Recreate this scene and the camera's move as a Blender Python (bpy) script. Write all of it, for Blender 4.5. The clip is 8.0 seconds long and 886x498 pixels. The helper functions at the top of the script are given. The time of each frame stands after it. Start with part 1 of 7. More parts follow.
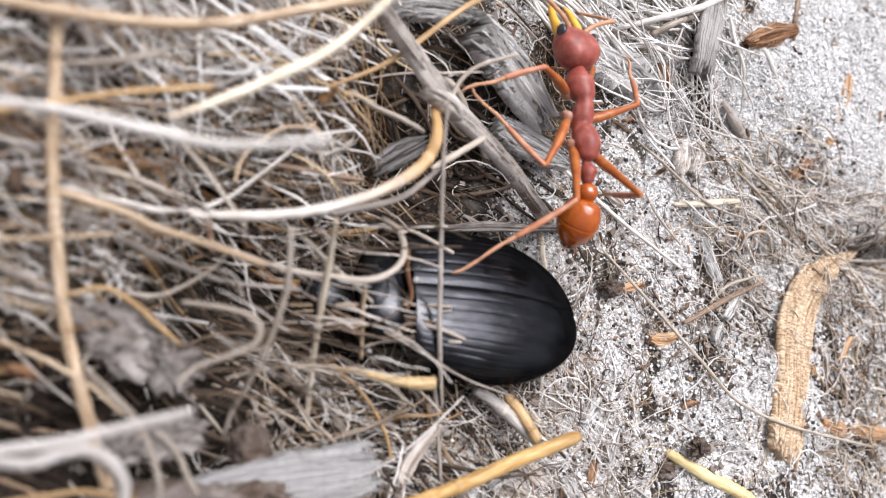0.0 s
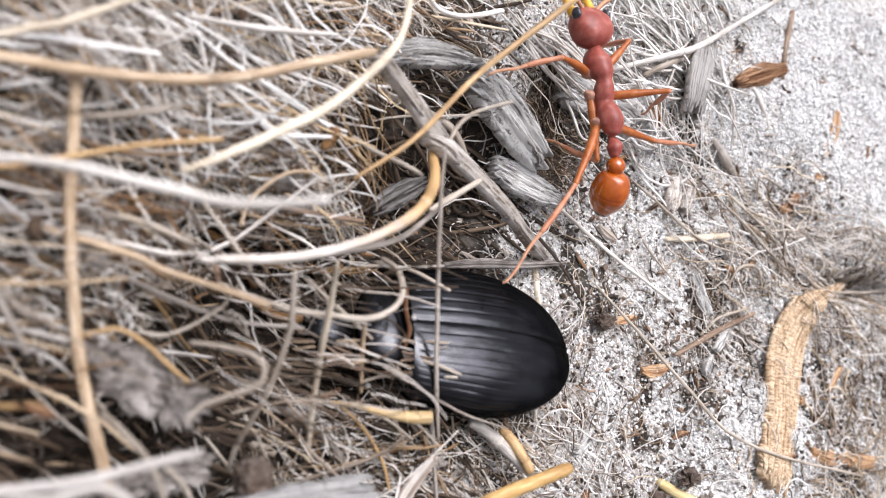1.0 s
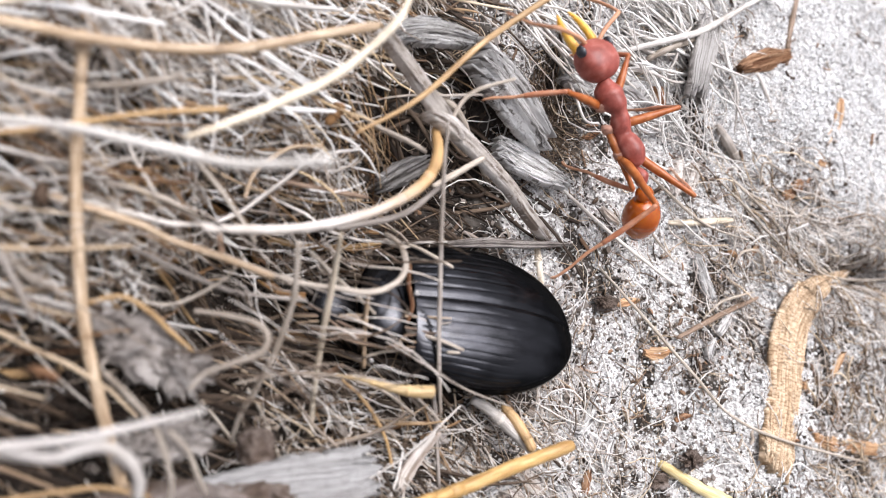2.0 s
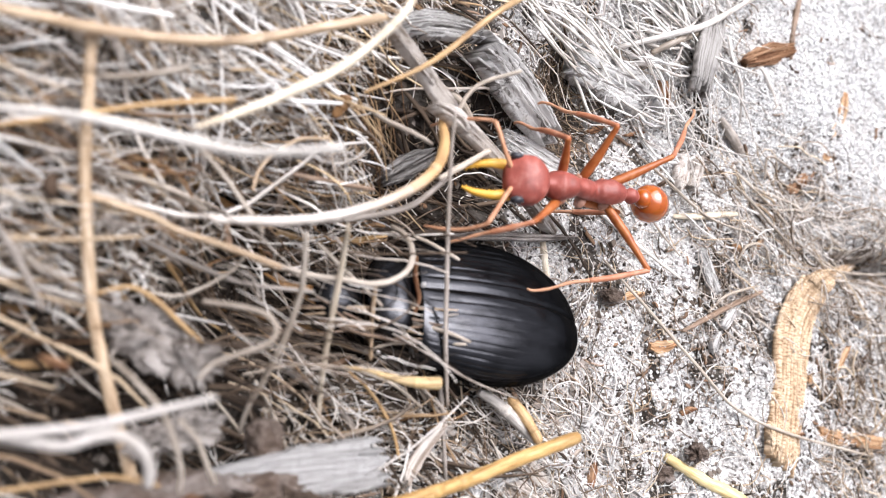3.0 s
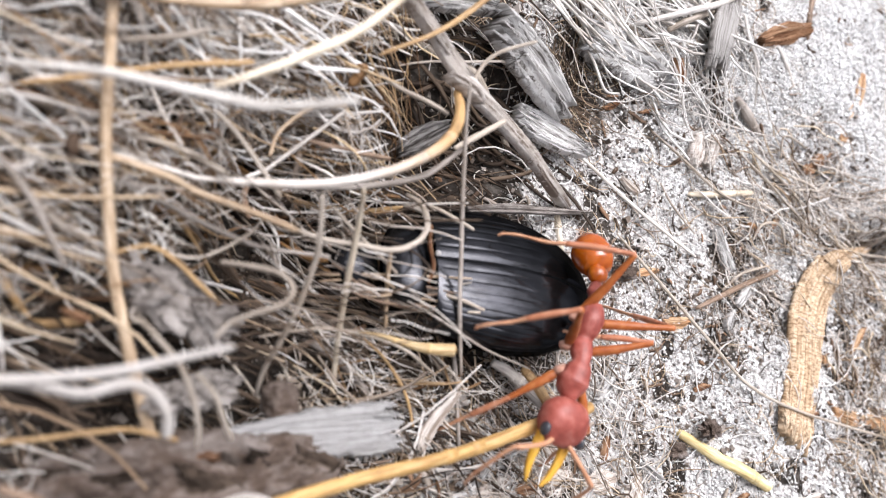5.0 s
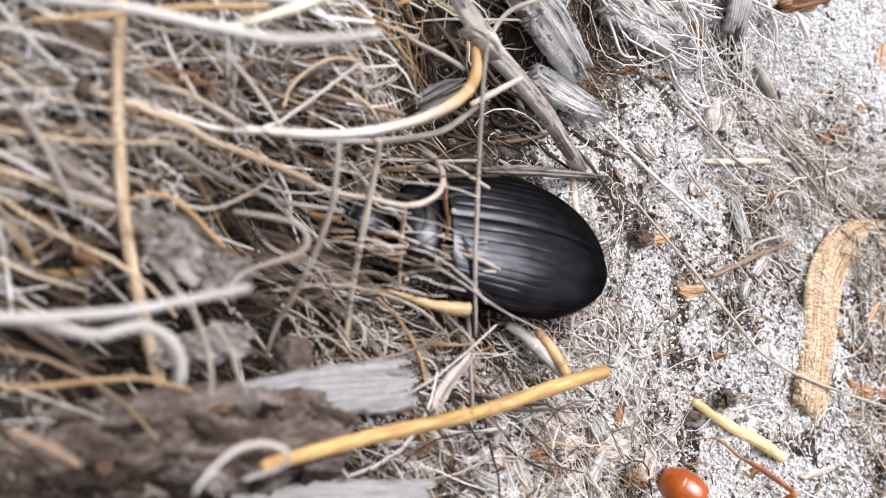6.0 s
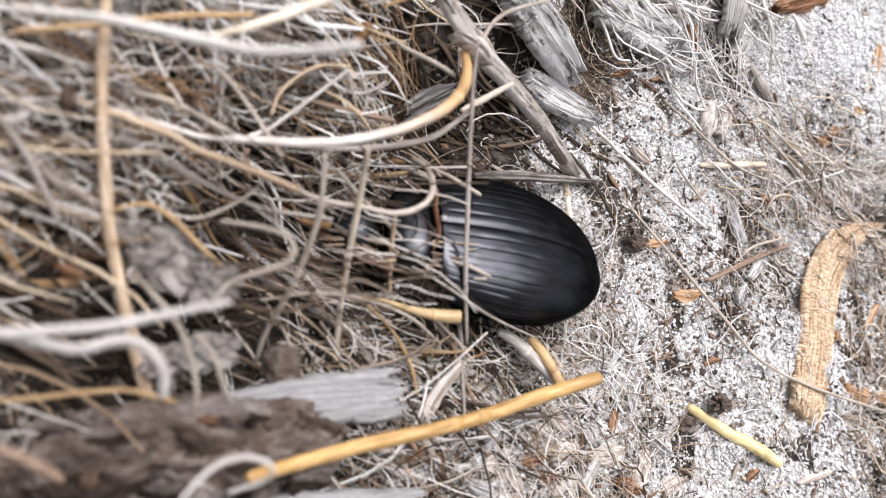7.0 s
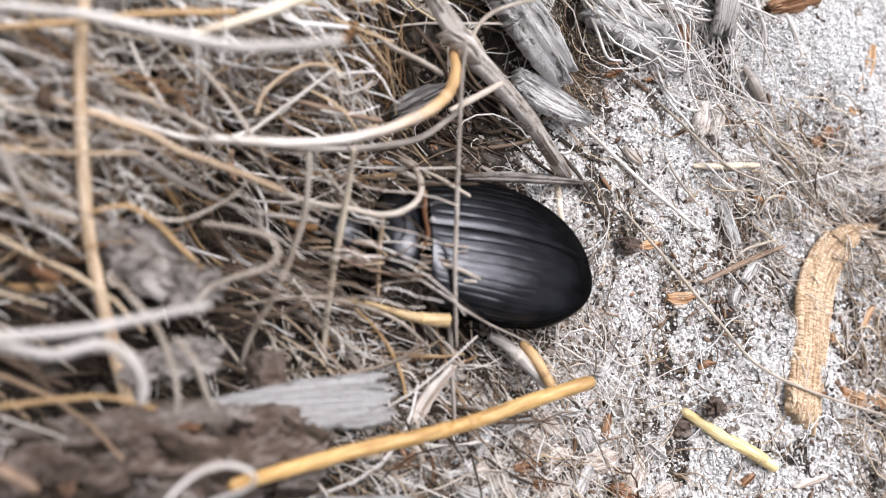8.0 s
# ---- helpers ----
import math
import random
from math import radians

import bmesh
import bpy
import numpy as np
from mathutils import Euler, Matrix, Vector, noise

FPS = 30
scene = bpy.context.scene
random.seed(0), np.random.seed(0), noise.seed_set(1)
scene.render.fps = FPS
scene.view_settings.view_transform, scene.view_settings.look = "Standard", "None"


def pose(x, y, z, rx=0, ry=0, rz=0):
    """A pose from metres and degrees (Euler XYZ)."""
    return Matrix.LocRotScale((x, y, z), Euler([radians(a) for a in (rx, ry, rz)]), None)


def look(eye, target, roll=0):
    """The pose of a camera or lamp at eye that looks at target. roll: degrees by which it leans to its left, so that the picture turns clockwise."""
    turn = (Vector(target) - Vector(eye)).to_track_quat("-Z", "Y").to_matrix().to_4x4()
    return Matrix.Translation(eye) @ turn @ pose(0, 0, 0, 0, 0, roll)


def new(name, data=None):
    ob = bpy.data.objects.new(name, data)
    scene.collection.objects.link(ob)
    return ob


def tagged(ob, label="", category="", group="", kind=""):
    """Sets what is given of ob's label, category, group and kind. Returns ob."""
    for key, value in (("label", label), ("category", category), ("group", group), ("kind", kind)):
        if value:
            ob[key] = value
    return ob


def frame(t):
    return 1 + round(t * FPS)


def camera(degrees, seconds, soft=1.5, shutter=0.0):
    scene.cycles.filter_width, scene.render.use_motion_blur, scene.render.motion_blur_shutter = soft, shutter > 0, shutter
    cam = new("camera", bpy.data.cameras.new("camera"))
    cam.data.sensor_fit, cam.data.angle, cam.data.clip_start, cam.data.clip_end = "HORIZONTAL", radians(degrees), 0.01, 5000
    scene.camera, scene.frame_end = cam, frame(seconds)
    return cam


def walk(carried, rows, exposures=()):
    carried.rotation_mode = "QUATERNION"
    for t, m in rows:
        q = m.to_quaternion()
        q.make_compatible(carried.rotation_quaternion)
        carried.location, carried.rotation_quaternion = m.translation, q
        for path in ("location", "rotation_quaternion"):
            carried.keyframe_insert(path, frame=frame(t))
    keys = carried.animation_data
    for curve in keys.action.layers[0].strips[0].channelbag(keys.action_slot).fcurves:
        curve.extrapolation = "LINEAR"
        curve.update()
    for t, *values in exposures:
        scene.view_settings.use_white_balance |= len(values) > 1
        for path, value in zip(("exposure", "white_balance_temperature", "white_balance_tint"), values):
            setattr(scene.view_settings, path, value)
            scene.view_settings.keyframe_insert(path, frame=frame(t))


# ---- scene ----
# A phone held a hand's width over the ground, tilted against it.
cam = camera(55.6, 8.0, 1.0, 0.4)
cam.data.dof.use_dof, cam.data.dof.focus_distance, cam.data.dof.aperture_fstop = True, 0.082, 30
ROWS = [
    (0.0, -0.03946, -0.00989, 0.05784, 8.156, -33.933, 0.385),
    (0.5, -0.03965, -0.00934, 0.05938, 8.287, -33.779, 0.743),
    (1.0, -0.04083, -0.00845, 0.06048, 8.992, -33.870, 0.752),
    (1.5, -0.04060, -0.00946, 0.06063, 8.923, -33.666, 1.075),
    (3.0, -0.04102, -0.01118, 0.06038, 9.013, -33.461, 0.943),
    (3.5, -0.04126, -0.01110, 0.06037, 9.162, -33.154, 0.825),
    (4.0, -0.04151, -0.01110, 0.06075, 8.899, -32.847, 0.913),
    (5.5, -0.04088, -0.01515, 0.06004, 8.144, -32.455, 1.851),
    (6.0, -0.04095, -0.01584, 0.05872, 7.555, -32.358, 2.037),
    (6.5, -0.04054, -0.01530, 0.05910, 7.595, -31.937, 1.762),
    (7.0, -0.03995, -0.01498, 0.05906, 7.411, -32.081, 1.942),
    (7.5, -0.03932, -0.01474, 0.05940, 7.696, -32.207, 1.836),
    (8.0, -0.03891, -0.01502, 0.05831, 7.946, -32.372, 1.609),
]
walk(cam, [(t, pose(x, y, z, rx, ry, rz)) for t, x, y, z, rx, ry, rz in ROWS], [(0.0, 0.01), (0.5, -0.02), (1.0, 0.03), (1.5, 0.04), (3.0, 0.27), (3.5, 0.29), (4.0, 0.22), (5.5, 0.12), (7.0, 0.04), (8.0, 0.05)])
BEETLE = (-6.43, -3.95, 1.11, 22, 3.8, 175.5)
MM = 0.001


# ---- world, sun and exposure: a bright overcast sky ----
world = bpy.data.worlds.new("overcast_sky")
scene.world = world
world.use_nodes = True
wn, wl = world.node_tree.nodes, world.node_tree.links
sky = wn.new("ShaderNodeTexSky")
sky.sky_type, sky.sun_disc = "NISHITA", False
sky.sun_elevation, sky.sun_rotation = radians(65), radians(4)
sky.air_density, sky.dust_density, sky.ozone_density = 1.0, 4.0, 1.0
# the cloud layer is brightest towards the hidden sun and darkens towards the bush on the horizon
way = wn.new("ShaderNodeTexCoord")
high = wn.new("ShaderNodeVectorMath")
high.operation, high.inputs[1].default_value = "DOT_PRODUCT", (0.03, 0.42, 0.907)
wl.new(way.outputs["Generated"], high.inputs[0])
layer = wn.new("ShaderNodeValToRGB")
for k, (at, c) in zip((layer.color_ramp.elements[0], layer.color_ramp.elements.new(0.5), layer.color_ramp.elements[-1]), ((0.12, (0.025, 0.025, 0.024)), (0.82, (0.12, 0.122, 0.128)), (0.91, (1.0, 1.0, 1.02)))):
    k.position, k.color = at, (*c, 1)
wl.new(high.outputs["Value"], layer.inputs[0])
cloud = wn.new("ShaderNodeMixRGB")
cloud.inputs[0].default_value = 0.85
wl.new(sky.outputs[0], cloud.inputs[1])
bright = wn.new("ShaderNodeMixRGB")
bright.blend_type, bright.inputs[0].default_value, bright.inputs[2].default_value = "MULTIPLY", 1.0, (47.5, 46.9, 49.4, 1)
wl.new(layer.outputs[0], bright.inputs[1])
wl.new(bright.outputs[0], cloud.inputs[2])
wl.new(cloud.outputs[0], wn["Background"].inputs[0])
wn["Background"].inputs[1].default_value = 0.12

sun = new("sun", bpy.data.lights.new("sun", "SUN"))
sun.data.energy, sun.data.angle, sun.data.color = 1.7, radians(30), (1.0, 0.965, 0.945)
sun.matrix_world = look((0.03, 0.42, 0.907), (0, 0, 0))


# ---- materials ----
def nodes_of(name, rough, spec=0.3, coat=0.0):
    m = bpy.data.materials.new(name)
    m.use_nodes = True
    n, l = m.node_tree.nodes, m.node_tree.links
    b = n["Principled BSDF"]
    b.inputs["Roughness"].default_value = rough
    b.inputs["Specular IOR Level"].default_value = spec
    b.inputs["Coat Weight"].default_value = coat
    return m, n, l, b


def noise_at(n, l, vector, scale, detail=4.0, rough=0.6):
    t = n.new("ShaderNodeTexNoise")
    t.inputs["Scale"].default_value, t.inputs["Detail"].default_value, t.inputs["Roughness"].default_value = scale, detail, rough
    l.new(vector, t.inputs["Vector"])
    return t.outputs["Fac"]


def ramp(n, l, fac, stops):
    r = n.new("ShaderNodeValToRGB")
    e = r.color_ramp.elements
    while len(e) < len(stops):
        e.new(0.5)
    for k, (at, c) in zip(e, stops):
        k.position, k.color = at, (*c, 1)
    l.new(fac, r.inputs[0])
    return r.outputs[0]


def mixed(n, l, fac, a, b, kind="MIX"):
    x = n.new("ShaderNodeMixRGB")
    x.blend_type = kind
    for k, v in ((0, fac), (1, a), (2, b)):
        if isinstance(v, (int, float)):
            x.inputs[k].default_value = v
        elif isinstance(v, tuple):
            x.inputs[k].default_value = (*v, 1)
        else:
            l.new(v, x.inputs[k])
    return x.outputs[0]


def bumped(n, l, b, height, strength, depth):
    k = n.new("ShaderNodeBump")
    k.inputs["Strength"].default_value, k.inputs["Distance"].default_value = strength, depth
    l.new(height, k.inputs["Height"])
    l.new(k.outputs[0], b.inputs["Normal"])


def scaled(n, l, vector, s):
    m = n.new("ShaderNodeMapping")
    m.inputs["Scale"].default_value = s
    l.new(vector, m.inputs["Vector"])
    return m.outputs[0]


def stem_material(name, dark, mid, light, rough=0.42, end=None, spec=0.5):
    """Dry stem: streaks along its length, blotches and darker joints. UV: turns round, millimetres along."""
    m, n, l, b = nodes_of(name, rough, spec)
    tc = n.new("ShaderNodeTexCoord")
    uv = tc.outputs["UV"]
    streak = noise_at(n, l, scaled(n, l, uv, (7, 0.35, 1)), 1.0, 5)
    blot = noise_at(n, l, tc.outputs["Object"], 180, 3)
    info = n.new("ShaderNodeObjectInfo")
    col = ramp(n, l, streak, [(0.3, dark), (0.5, mid), (0.68, light)])
    stain = ramp(n, l, blot, [(0.35, (0.55, 0.5, 0.45)), (0.6, (1.0, 1.0, 1.0))])
    col = mixed(n, l, 0.7, col, stain, "MULTIPLY")
    if end:
        along = n.new("ShaderNodeUVMap")
        along.uv_map = "ends"
        sep = n.new("ShaderNodeSeparateXYZ")
        l.new(along.outputs[0], sep.inputs[0])
        where = ramp(n, l, sep.outputs[0], [(end[0], (0, 0, 0)), (end[1], (1, 1, 1))])
        col = mixed(n, l, where, col, mixed(n, l, 0.6, end[2], stain, "MULTIPLY"))
    tone = ramp(n, l, info.outputs["Random"], [(0.0, (0.82, 0.80, 0.78)), (1.0, (1.08, 1.05, 1.0))])
    col = mixed(n, l, 1.0, col, tone, "MULTIPLY")
    l.new(col, b.inputs["Base Color"])
    bumped(n, l, b, streak, 0.5, 0.0002)
    return m


def litter_material(name, stops, rough=0.7):
    """Fine fibres: each strand takes its own colour."""
    m, n, l, b = nodes_of(name, rough, 0.25)
    geo, tc = n.new("ShaderNodeNewGeometry"), n.new("ShaderNodeTexCoord")
    col = ramp(n, l, geo.outputs["Random Per Island"], stops)
    f = noise_at(n, l, tc.outputs["Object"], 400, 3)
    col = mixed(n, l, 0.6, col, ramp(n, l, f, [(0.3, (0.6, 0.56, 0.52)), (0.65, (1.0, 1.0, 1.0))]), "MULTIPLY")
    l.new(col, b.inputs["Base Color"])
    return m


def wood_material(name, dark, mid, light, scale=1.0, cross=0.0, rough=0.8, across=2.6):
    """Weathered wood or bark: long grain with cracks. UV: millimetres across, millimetres along."""
    m, n, l, b = nodes_of(name, rough, 0.2)
    tc = n.new("ShaderNodeTexCoord")
    grain = noise_at(n, l, scaled(n, l, tc.outputs["UV"], (across * scale, 0.07 * scale, 1)), 1.0, 6, 0.65)
    blot = noise_at(n, l, tc.outputs["Object"], 700, 5)
    col = ramp(n, l, grain, [(0.41, dark), (0.475, mid), (0.57, light)])
    col = mixed(n, l, 0.22, col, ramp(n, l, blot, [(0.3, (0.5, 0.47, 0.44)), (0.58, (1.0, 1.0, 1.0))]), "MULTIPLY")
    h = grain
    if cross:
        wave = noise_at(n, l, scaled(n, l, tc.outputs["UV"], (1.3, 4.0, 1)), 1.0, 3, 0.6)
        h = mixed(n, l, cross, grain, wave)
        col = mixed(n, l, cross, col, ramp(n, l, wave, [(0.42, (0.34, 0.26, 0.19)), (0.51, (1.0, 1.0, 1.0))]), "MULTIPLY")
    l.new(col, b.inputs["Base Color"])
    bumped(n, l, b, h, 0.8, 0.0002)
    return m


def debris_material(name, fine, coarse):
    """Crumbling bark or wood: pitted, flecked with grey."""
    m, n, l, b = nodes_of(name, 0.9, 0.15)
    tc = n.new("ShaderNodeTexCoord")
    at = scaled(n, l, tc.outputs["Object"], (0.55, 1, 1))
    f, g = noise_at(n, l, at, 900, 6, 0.7), noise_at(n, l, at, 240, 5, 0.65)
    col = mixed(n, l, 0.5, ramp(n, l, f, list(zip((0.33, 0.48, 0.64), fine))), ramp(n, l, g, list(zip((0.34, 0.5, 0.64), coarse))))
    l.new(col, b.inputs["Base Color"])
    bumped(n, l, b, mixed(n, l, 0.5, f, g), 1.0, 0.0012)
    return m


def sand_grain_material(name, stops):
    m, n, l, b = nodes_of(name, 0.6, 0.3)
    geo, tc = n.new("ShaderNodeNewGeometry"), n.new("ShaderNodeTexCoord")
    col = ramp(n, l, geo.outputs["Random Per Island"], stops)
    f = noise_at(n, l, tc.outputs["Object"], 1500, 2)
    col = mixed(n, l, 0.35, col, ramp(n, l, f, [(0.3, (0.6, 0.6, 0.6)), (0.65, (1, 1, 1))]), "MULTIPLY")
    l.new(col, b.inputs["Base Color"])
    return m


def ground_material():
    m, n, l, b = nodes_of("sandy_soil", 0.9, 0.2)
    tc = n.new("ShaderNodeTexCoord")
    at = tc.outputs["Object"]
    v = n.new("ShaderNodeTexVoronoi")
    v.inputs["Scale"].default_value = 1900
    l.new(at, v.inputs["Vector"])
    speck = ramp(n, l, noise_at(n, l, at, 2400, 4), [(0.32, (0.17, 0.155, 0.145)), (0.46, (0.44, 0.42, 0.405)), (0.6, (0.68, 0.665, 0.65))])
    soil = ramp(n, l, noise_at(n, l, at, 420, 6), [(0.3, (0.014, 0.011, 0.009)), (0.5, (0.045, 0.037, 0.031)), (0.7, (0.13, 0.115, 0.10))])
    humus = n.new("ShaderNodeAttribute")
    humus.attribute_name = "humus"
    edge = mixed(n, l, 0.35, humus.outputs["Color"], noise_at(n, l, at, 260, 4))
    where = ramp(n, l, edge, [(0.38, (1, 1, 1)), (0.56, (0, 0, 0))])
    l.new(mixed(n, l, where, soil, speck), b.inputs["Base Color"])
    bumped(n, l, b, mixed(n, l, 0.5, v.outputs["Distance"], noise_at(n, l, at, 500, 6)), 1.0, 0.0006)
    return m


M_TAN = stem_material("tan_straw", (0.30, 0.195, 0.115), (0.54, 0.41, 0.285), (0.77, 0.66, 0.53))
M_CREAM = stem_material("cream_straw", (0.46, 0.36, 0.25), (0.74, 0.66, 0.54), (0.89, 0.85, 0.77))
M_WHITE = stem_material("bleached_stem", (0.62, 0.58, 0.56), (0.82, 0.80, 0.785), (0.92, 0.91, 0.905))
M_PALE = stem_material("pale_grey_blade", (0.34, 0.29, 0.24), (0.53, 0.47, 0.41), (0.72, 0.67, 0.61))
M_GREY = stem_material("grey_weathered_stem", (0.22, 0.19, 0.17), (0.40, 0.36, 0.33), (0.58, 0.54, 0.51))
M_GOLD = stem_material("golden_straw", (0.36, 0.20, 0.08), (0.56, 0.37, 0.18), (0.72, 0.54, 0.33))
M_YELLOW = stem_material("yellow_straw", (0.34, 0.18, 0.06), (0.61, 0.385, 0.145), (0.78, 0.58, 0.30))
M_PYELLOW = stem_material("pale_yellow_straw", (0.60, 0.44, 0.18), (0.82, 0.68, 0.36), (0.90, 0.82, 0.55))
M_DRIFT = stem_material("pale_driftwood", (0.30, 0.27, 0.25), (0.58, 0.55, 0.52), (0.82, 0.80, 0.78), 0.8)
M_TUBE = stem_material("tawny_straw", (0.44, 0.27, 0.11), (0.70, 0.51, 0.26), (0.86, 0.73, 0.48))
M_STUB = stem_material("rusty_stub", (0.20, 0.10, 0.04), (0.38, 0.21, 0.09), (0.54, 0.34, 0.17))
M_BROWN = stem_material("brown_twiglet", (0.14, 0.09, 0.058), (0.28, 0.195, 0.14), (0.44, 0.34, 0.27))
M_HOOK = stem_material("half_bleached_stem", (0.56, 0.51, 0.48), (0.78, 0.74, 0.71), (0.90, 0.88, 0.86), end=(0.42, 0.74, (0.62, 0.40, 0.19)))
M_FIBRE = stem_material("grey_fibre", (0.28, 0.24, 0.22), (0.42, 0.38, 0.35), (0.58, 0.54, 0.50))
M_STICK = wood_material("weathered_twig_bark", (0.24, 0.19, 0.155), (0.56, 0.50, 0.45), (0.74, 0.69, 0.65), 2.0)
M_WOOD = wood_material("grey_weathered_wood", (0.12, 0.108, 0.10), (0.42, 0.405, 0.39), (0.66, 0.65, 0.64), 2.5)
M_PALEWOOD = wood_material("bleached_wood", (0.22, 0.20, 0.187), (0.60, 0.585, 0.57), (0.82, 0.81, 0.80), 2.3)
M_GREYWOOD = wood_material("dark_grey_wood", (0.06, 0.052, 0.046), (0.27, 0.25, 0.235), (0.42, 0.40, 0.385), 1.3)
M_SLAB = wood_material("fine_grey_wood", (0.25, 0.24, 0.235), (0.35, 0.342, 0.337), (0.43, 0.422, 0.415), 3.4)
M_GREYSLAB = wood_material("smooth_grey_wood", (0.18, 0.165, 0.152), (0.33, 0.312, 0.295), (0.42, 0.402, 0.385), 1.8)
M_BARK = wood_material("tan_fibrous_bark", (0.42, 0.295, 0.185), (0.60, 0.44, 0.295), (0.74, 0.595, 0.435), 2.2, 0.75, 0.85, 1.6)
M_RUST = wood_material("rust_brown_bark", (0.12, 0.05, 0.025), (0.27, 0.145, 0.08), (0.42, 0.26, 0.16))
M_ORANGE = wood_material("orange_leaf_scale", (0.30, 0.16, 0.08), (0.50, 0.29, 0.155), (0.66, 0.46, 0.29), rough=0.5)
M_LEAF = wood_material("pale_dead_leaf", (0.33, 0.26, 0.21), (0.56, 0.485, 0.43), (0.74, 0.69, 0.64), rough=0.6)
M_DEBRIS = debris_material("dark_bark_debris", ((0.025, 0.018, 0.015), (0.11, 0.085, 0.072), (0.29, 0.25, 0.23)), ((0.03, 0.02, 0.014), (0.13, 0.09, 0.066), (0.26, 0.225, 0.205)))


def chunk_material():
    """Crumbled bark pieces: each has its own brown or grey, all pitted."""
    m, n, l, b = nodes_of("crumbled_bark", 0.9, 0.15)
    tc, info = n.new("ShaderNodeTexCoord"), n.new("ShaderNodeObjectInfo")
    f = noise_at(n, l, tc.outputs["Object"], 1500, 5, 0.7)
    tone = ramp(n, l, info.outputs["Random"], [(0.0, (0.035, 0.026, 0.02)), (0.35, (0.10, 0.075, 0.058)), (0.6, (0.16, 0.13, 0.112)), (0.8, (0.25, 0.22, 0.20)), (0.9, (0.27, 0.15, 0.09)), (1.0, (0.36, 0.325, 0.305))])
    l.new(mixed(n, l, 0.8, tone, ramp(n, l, f, [(0.34, (0.2, 0.18, 0.16)), (0.62, (1.15, 1.12, 1.1))]), "MULTIPLY"), b.inputs["Base Color"])
    bumped(n, l, b, f, 1.0, 0.0006)
    return m


M_CHUNK = chunk_material()
M_SOFT = debris_material("soft_grey_decayed_wood", ((0.10, 0.085, 0.075), (0.30, 0.27, 0.25), (0.52, 0.48, 0.45)), ((0.12, 0.095, 0.08), (0.34, 0.30, 0.275), (0.48, 0.44, 0.41)))
M_FLUFF = litter_material("decayed_crumbs", [(0.0, (0.06, 0.045, 0.036)), (0.25, (0.20, 0.165, 0.14)), (0.5, (0.38, 0.34, 0.31)), (0.8, (0.56, 0.53, 0.50)), (1.0, (0.74, 0.72, 0.70))])
M_FLECK = litter_material("bark_flecks", [(0.0, (0.05, 0.035, 0.025)), (0.4, (0.17, 0.11, 0.075)), (0.65, (0.34, 0.20, 0.12)), (0.85, (0.42, 0.36, 0.31)), (1.0, (0.62, 0.52, 0.42))])
M_SOIL = ground_material()
M_GRAIN = sand_grain_material("white_quartz_grains", [(0.0, (0.22, 0.205, 0.195)), (0.025, (0.45, 0.43, 0.415)), (0.14, (0.60, 0.59, 0.58)), (0.35, (0.74, 0.735, 0.73)), (1.0, (0.86, 0.86, 0.855))])
M_MIXED = sand_grain_material("mixed_quartz_grains", [(0.0, (0.06, 0.05, 0.045)), (0.05, (0.19, 0.17, 0.15)), (0.15, (0.54, 0.515, 0.495)), (0.35, (0.77, 0.76, 0.75)), (1.0, (0.91, 0.905, 0.90))])
M_PEPPER = sand_grain_material("peppered_quartz_grains", [(0.0, (0.03, 0.025, 0.022)), (0.06, (0.10, 0.088, 0.08)), (0.2, (0.36, 0.335, 0.32)), (0.5, (0.66, 0.645, 0.63)), (1.0, (0.87, 0.86, 0.85))])
M_PALEFIB = litter_material("pale_fibres", [(0.0, (0.10, 0.078, 0.06)), (0.2, (0.32, 0.26, 0.21)), (0.45, (0.60, 0.53, 0.47)), (0.75, (0.80, 0.75, 0.70)), (1.0, (0.90, 0.88, 0.86))])
M_TANFIB = litter_material("tan_fibres", [(0.0, (0.07, 0.045, 0.03)), (0.3, (0.25, 0.17, 0.11)), (0.65, (0.50, 0.38, 0.26)), (1.0, (0.74, 0.62, 0.47))])
M_FELT = litter_material("felted_fibres", [(0.0, (0.06, 0.042, 0.03)), (0.22, (0.30, 0.225, 0.16)), (0.45, (0.64, 0.57, 0.50)), (0.75, (0.82, 0.78, 0.73)), (1.0, (0.90, 0.88, 0.86))])
M_GOLDFIB = litter_material("golden_fibres", [(0.0, (0.10, 0.05, 0.025)), (0.4, (0.26, 0.15, 0.075)), (0.75, (0.45, 0.31, 0.18)), (1.0, (0.72, 0.56, 0.36))])
# dark brown strands; low in the bank their colour stands in for shade
M_BROWNSHADEFIB = litter_material("brown_and_shade_fibres", [(0.0, (0.014, 0.009, 0.006)), (0.5, (0.05, 0.034, 0.024)), (0.85, (0.12, 0.085, 0.06)), (1.0, (0.22, 0.16, 0.115))])
M_WHITEFIB = litter_material("white_fibres", [(0.0, (0.42, 0.38, 0.35)), (0.4, (0.72, 0.69, 0.66)), (1.0, (0.92, 0.91, 0.90))])
M_CRUMB = litter_material("humus_crumbs", [(0.0, (0.05, 0.038, 0.03)), (0.35, (0.16, 0.125, 0.10)), (0.7, (0.32, 0.28, 0.25)), (1.0, (0.52, 0.48, 0.45))])


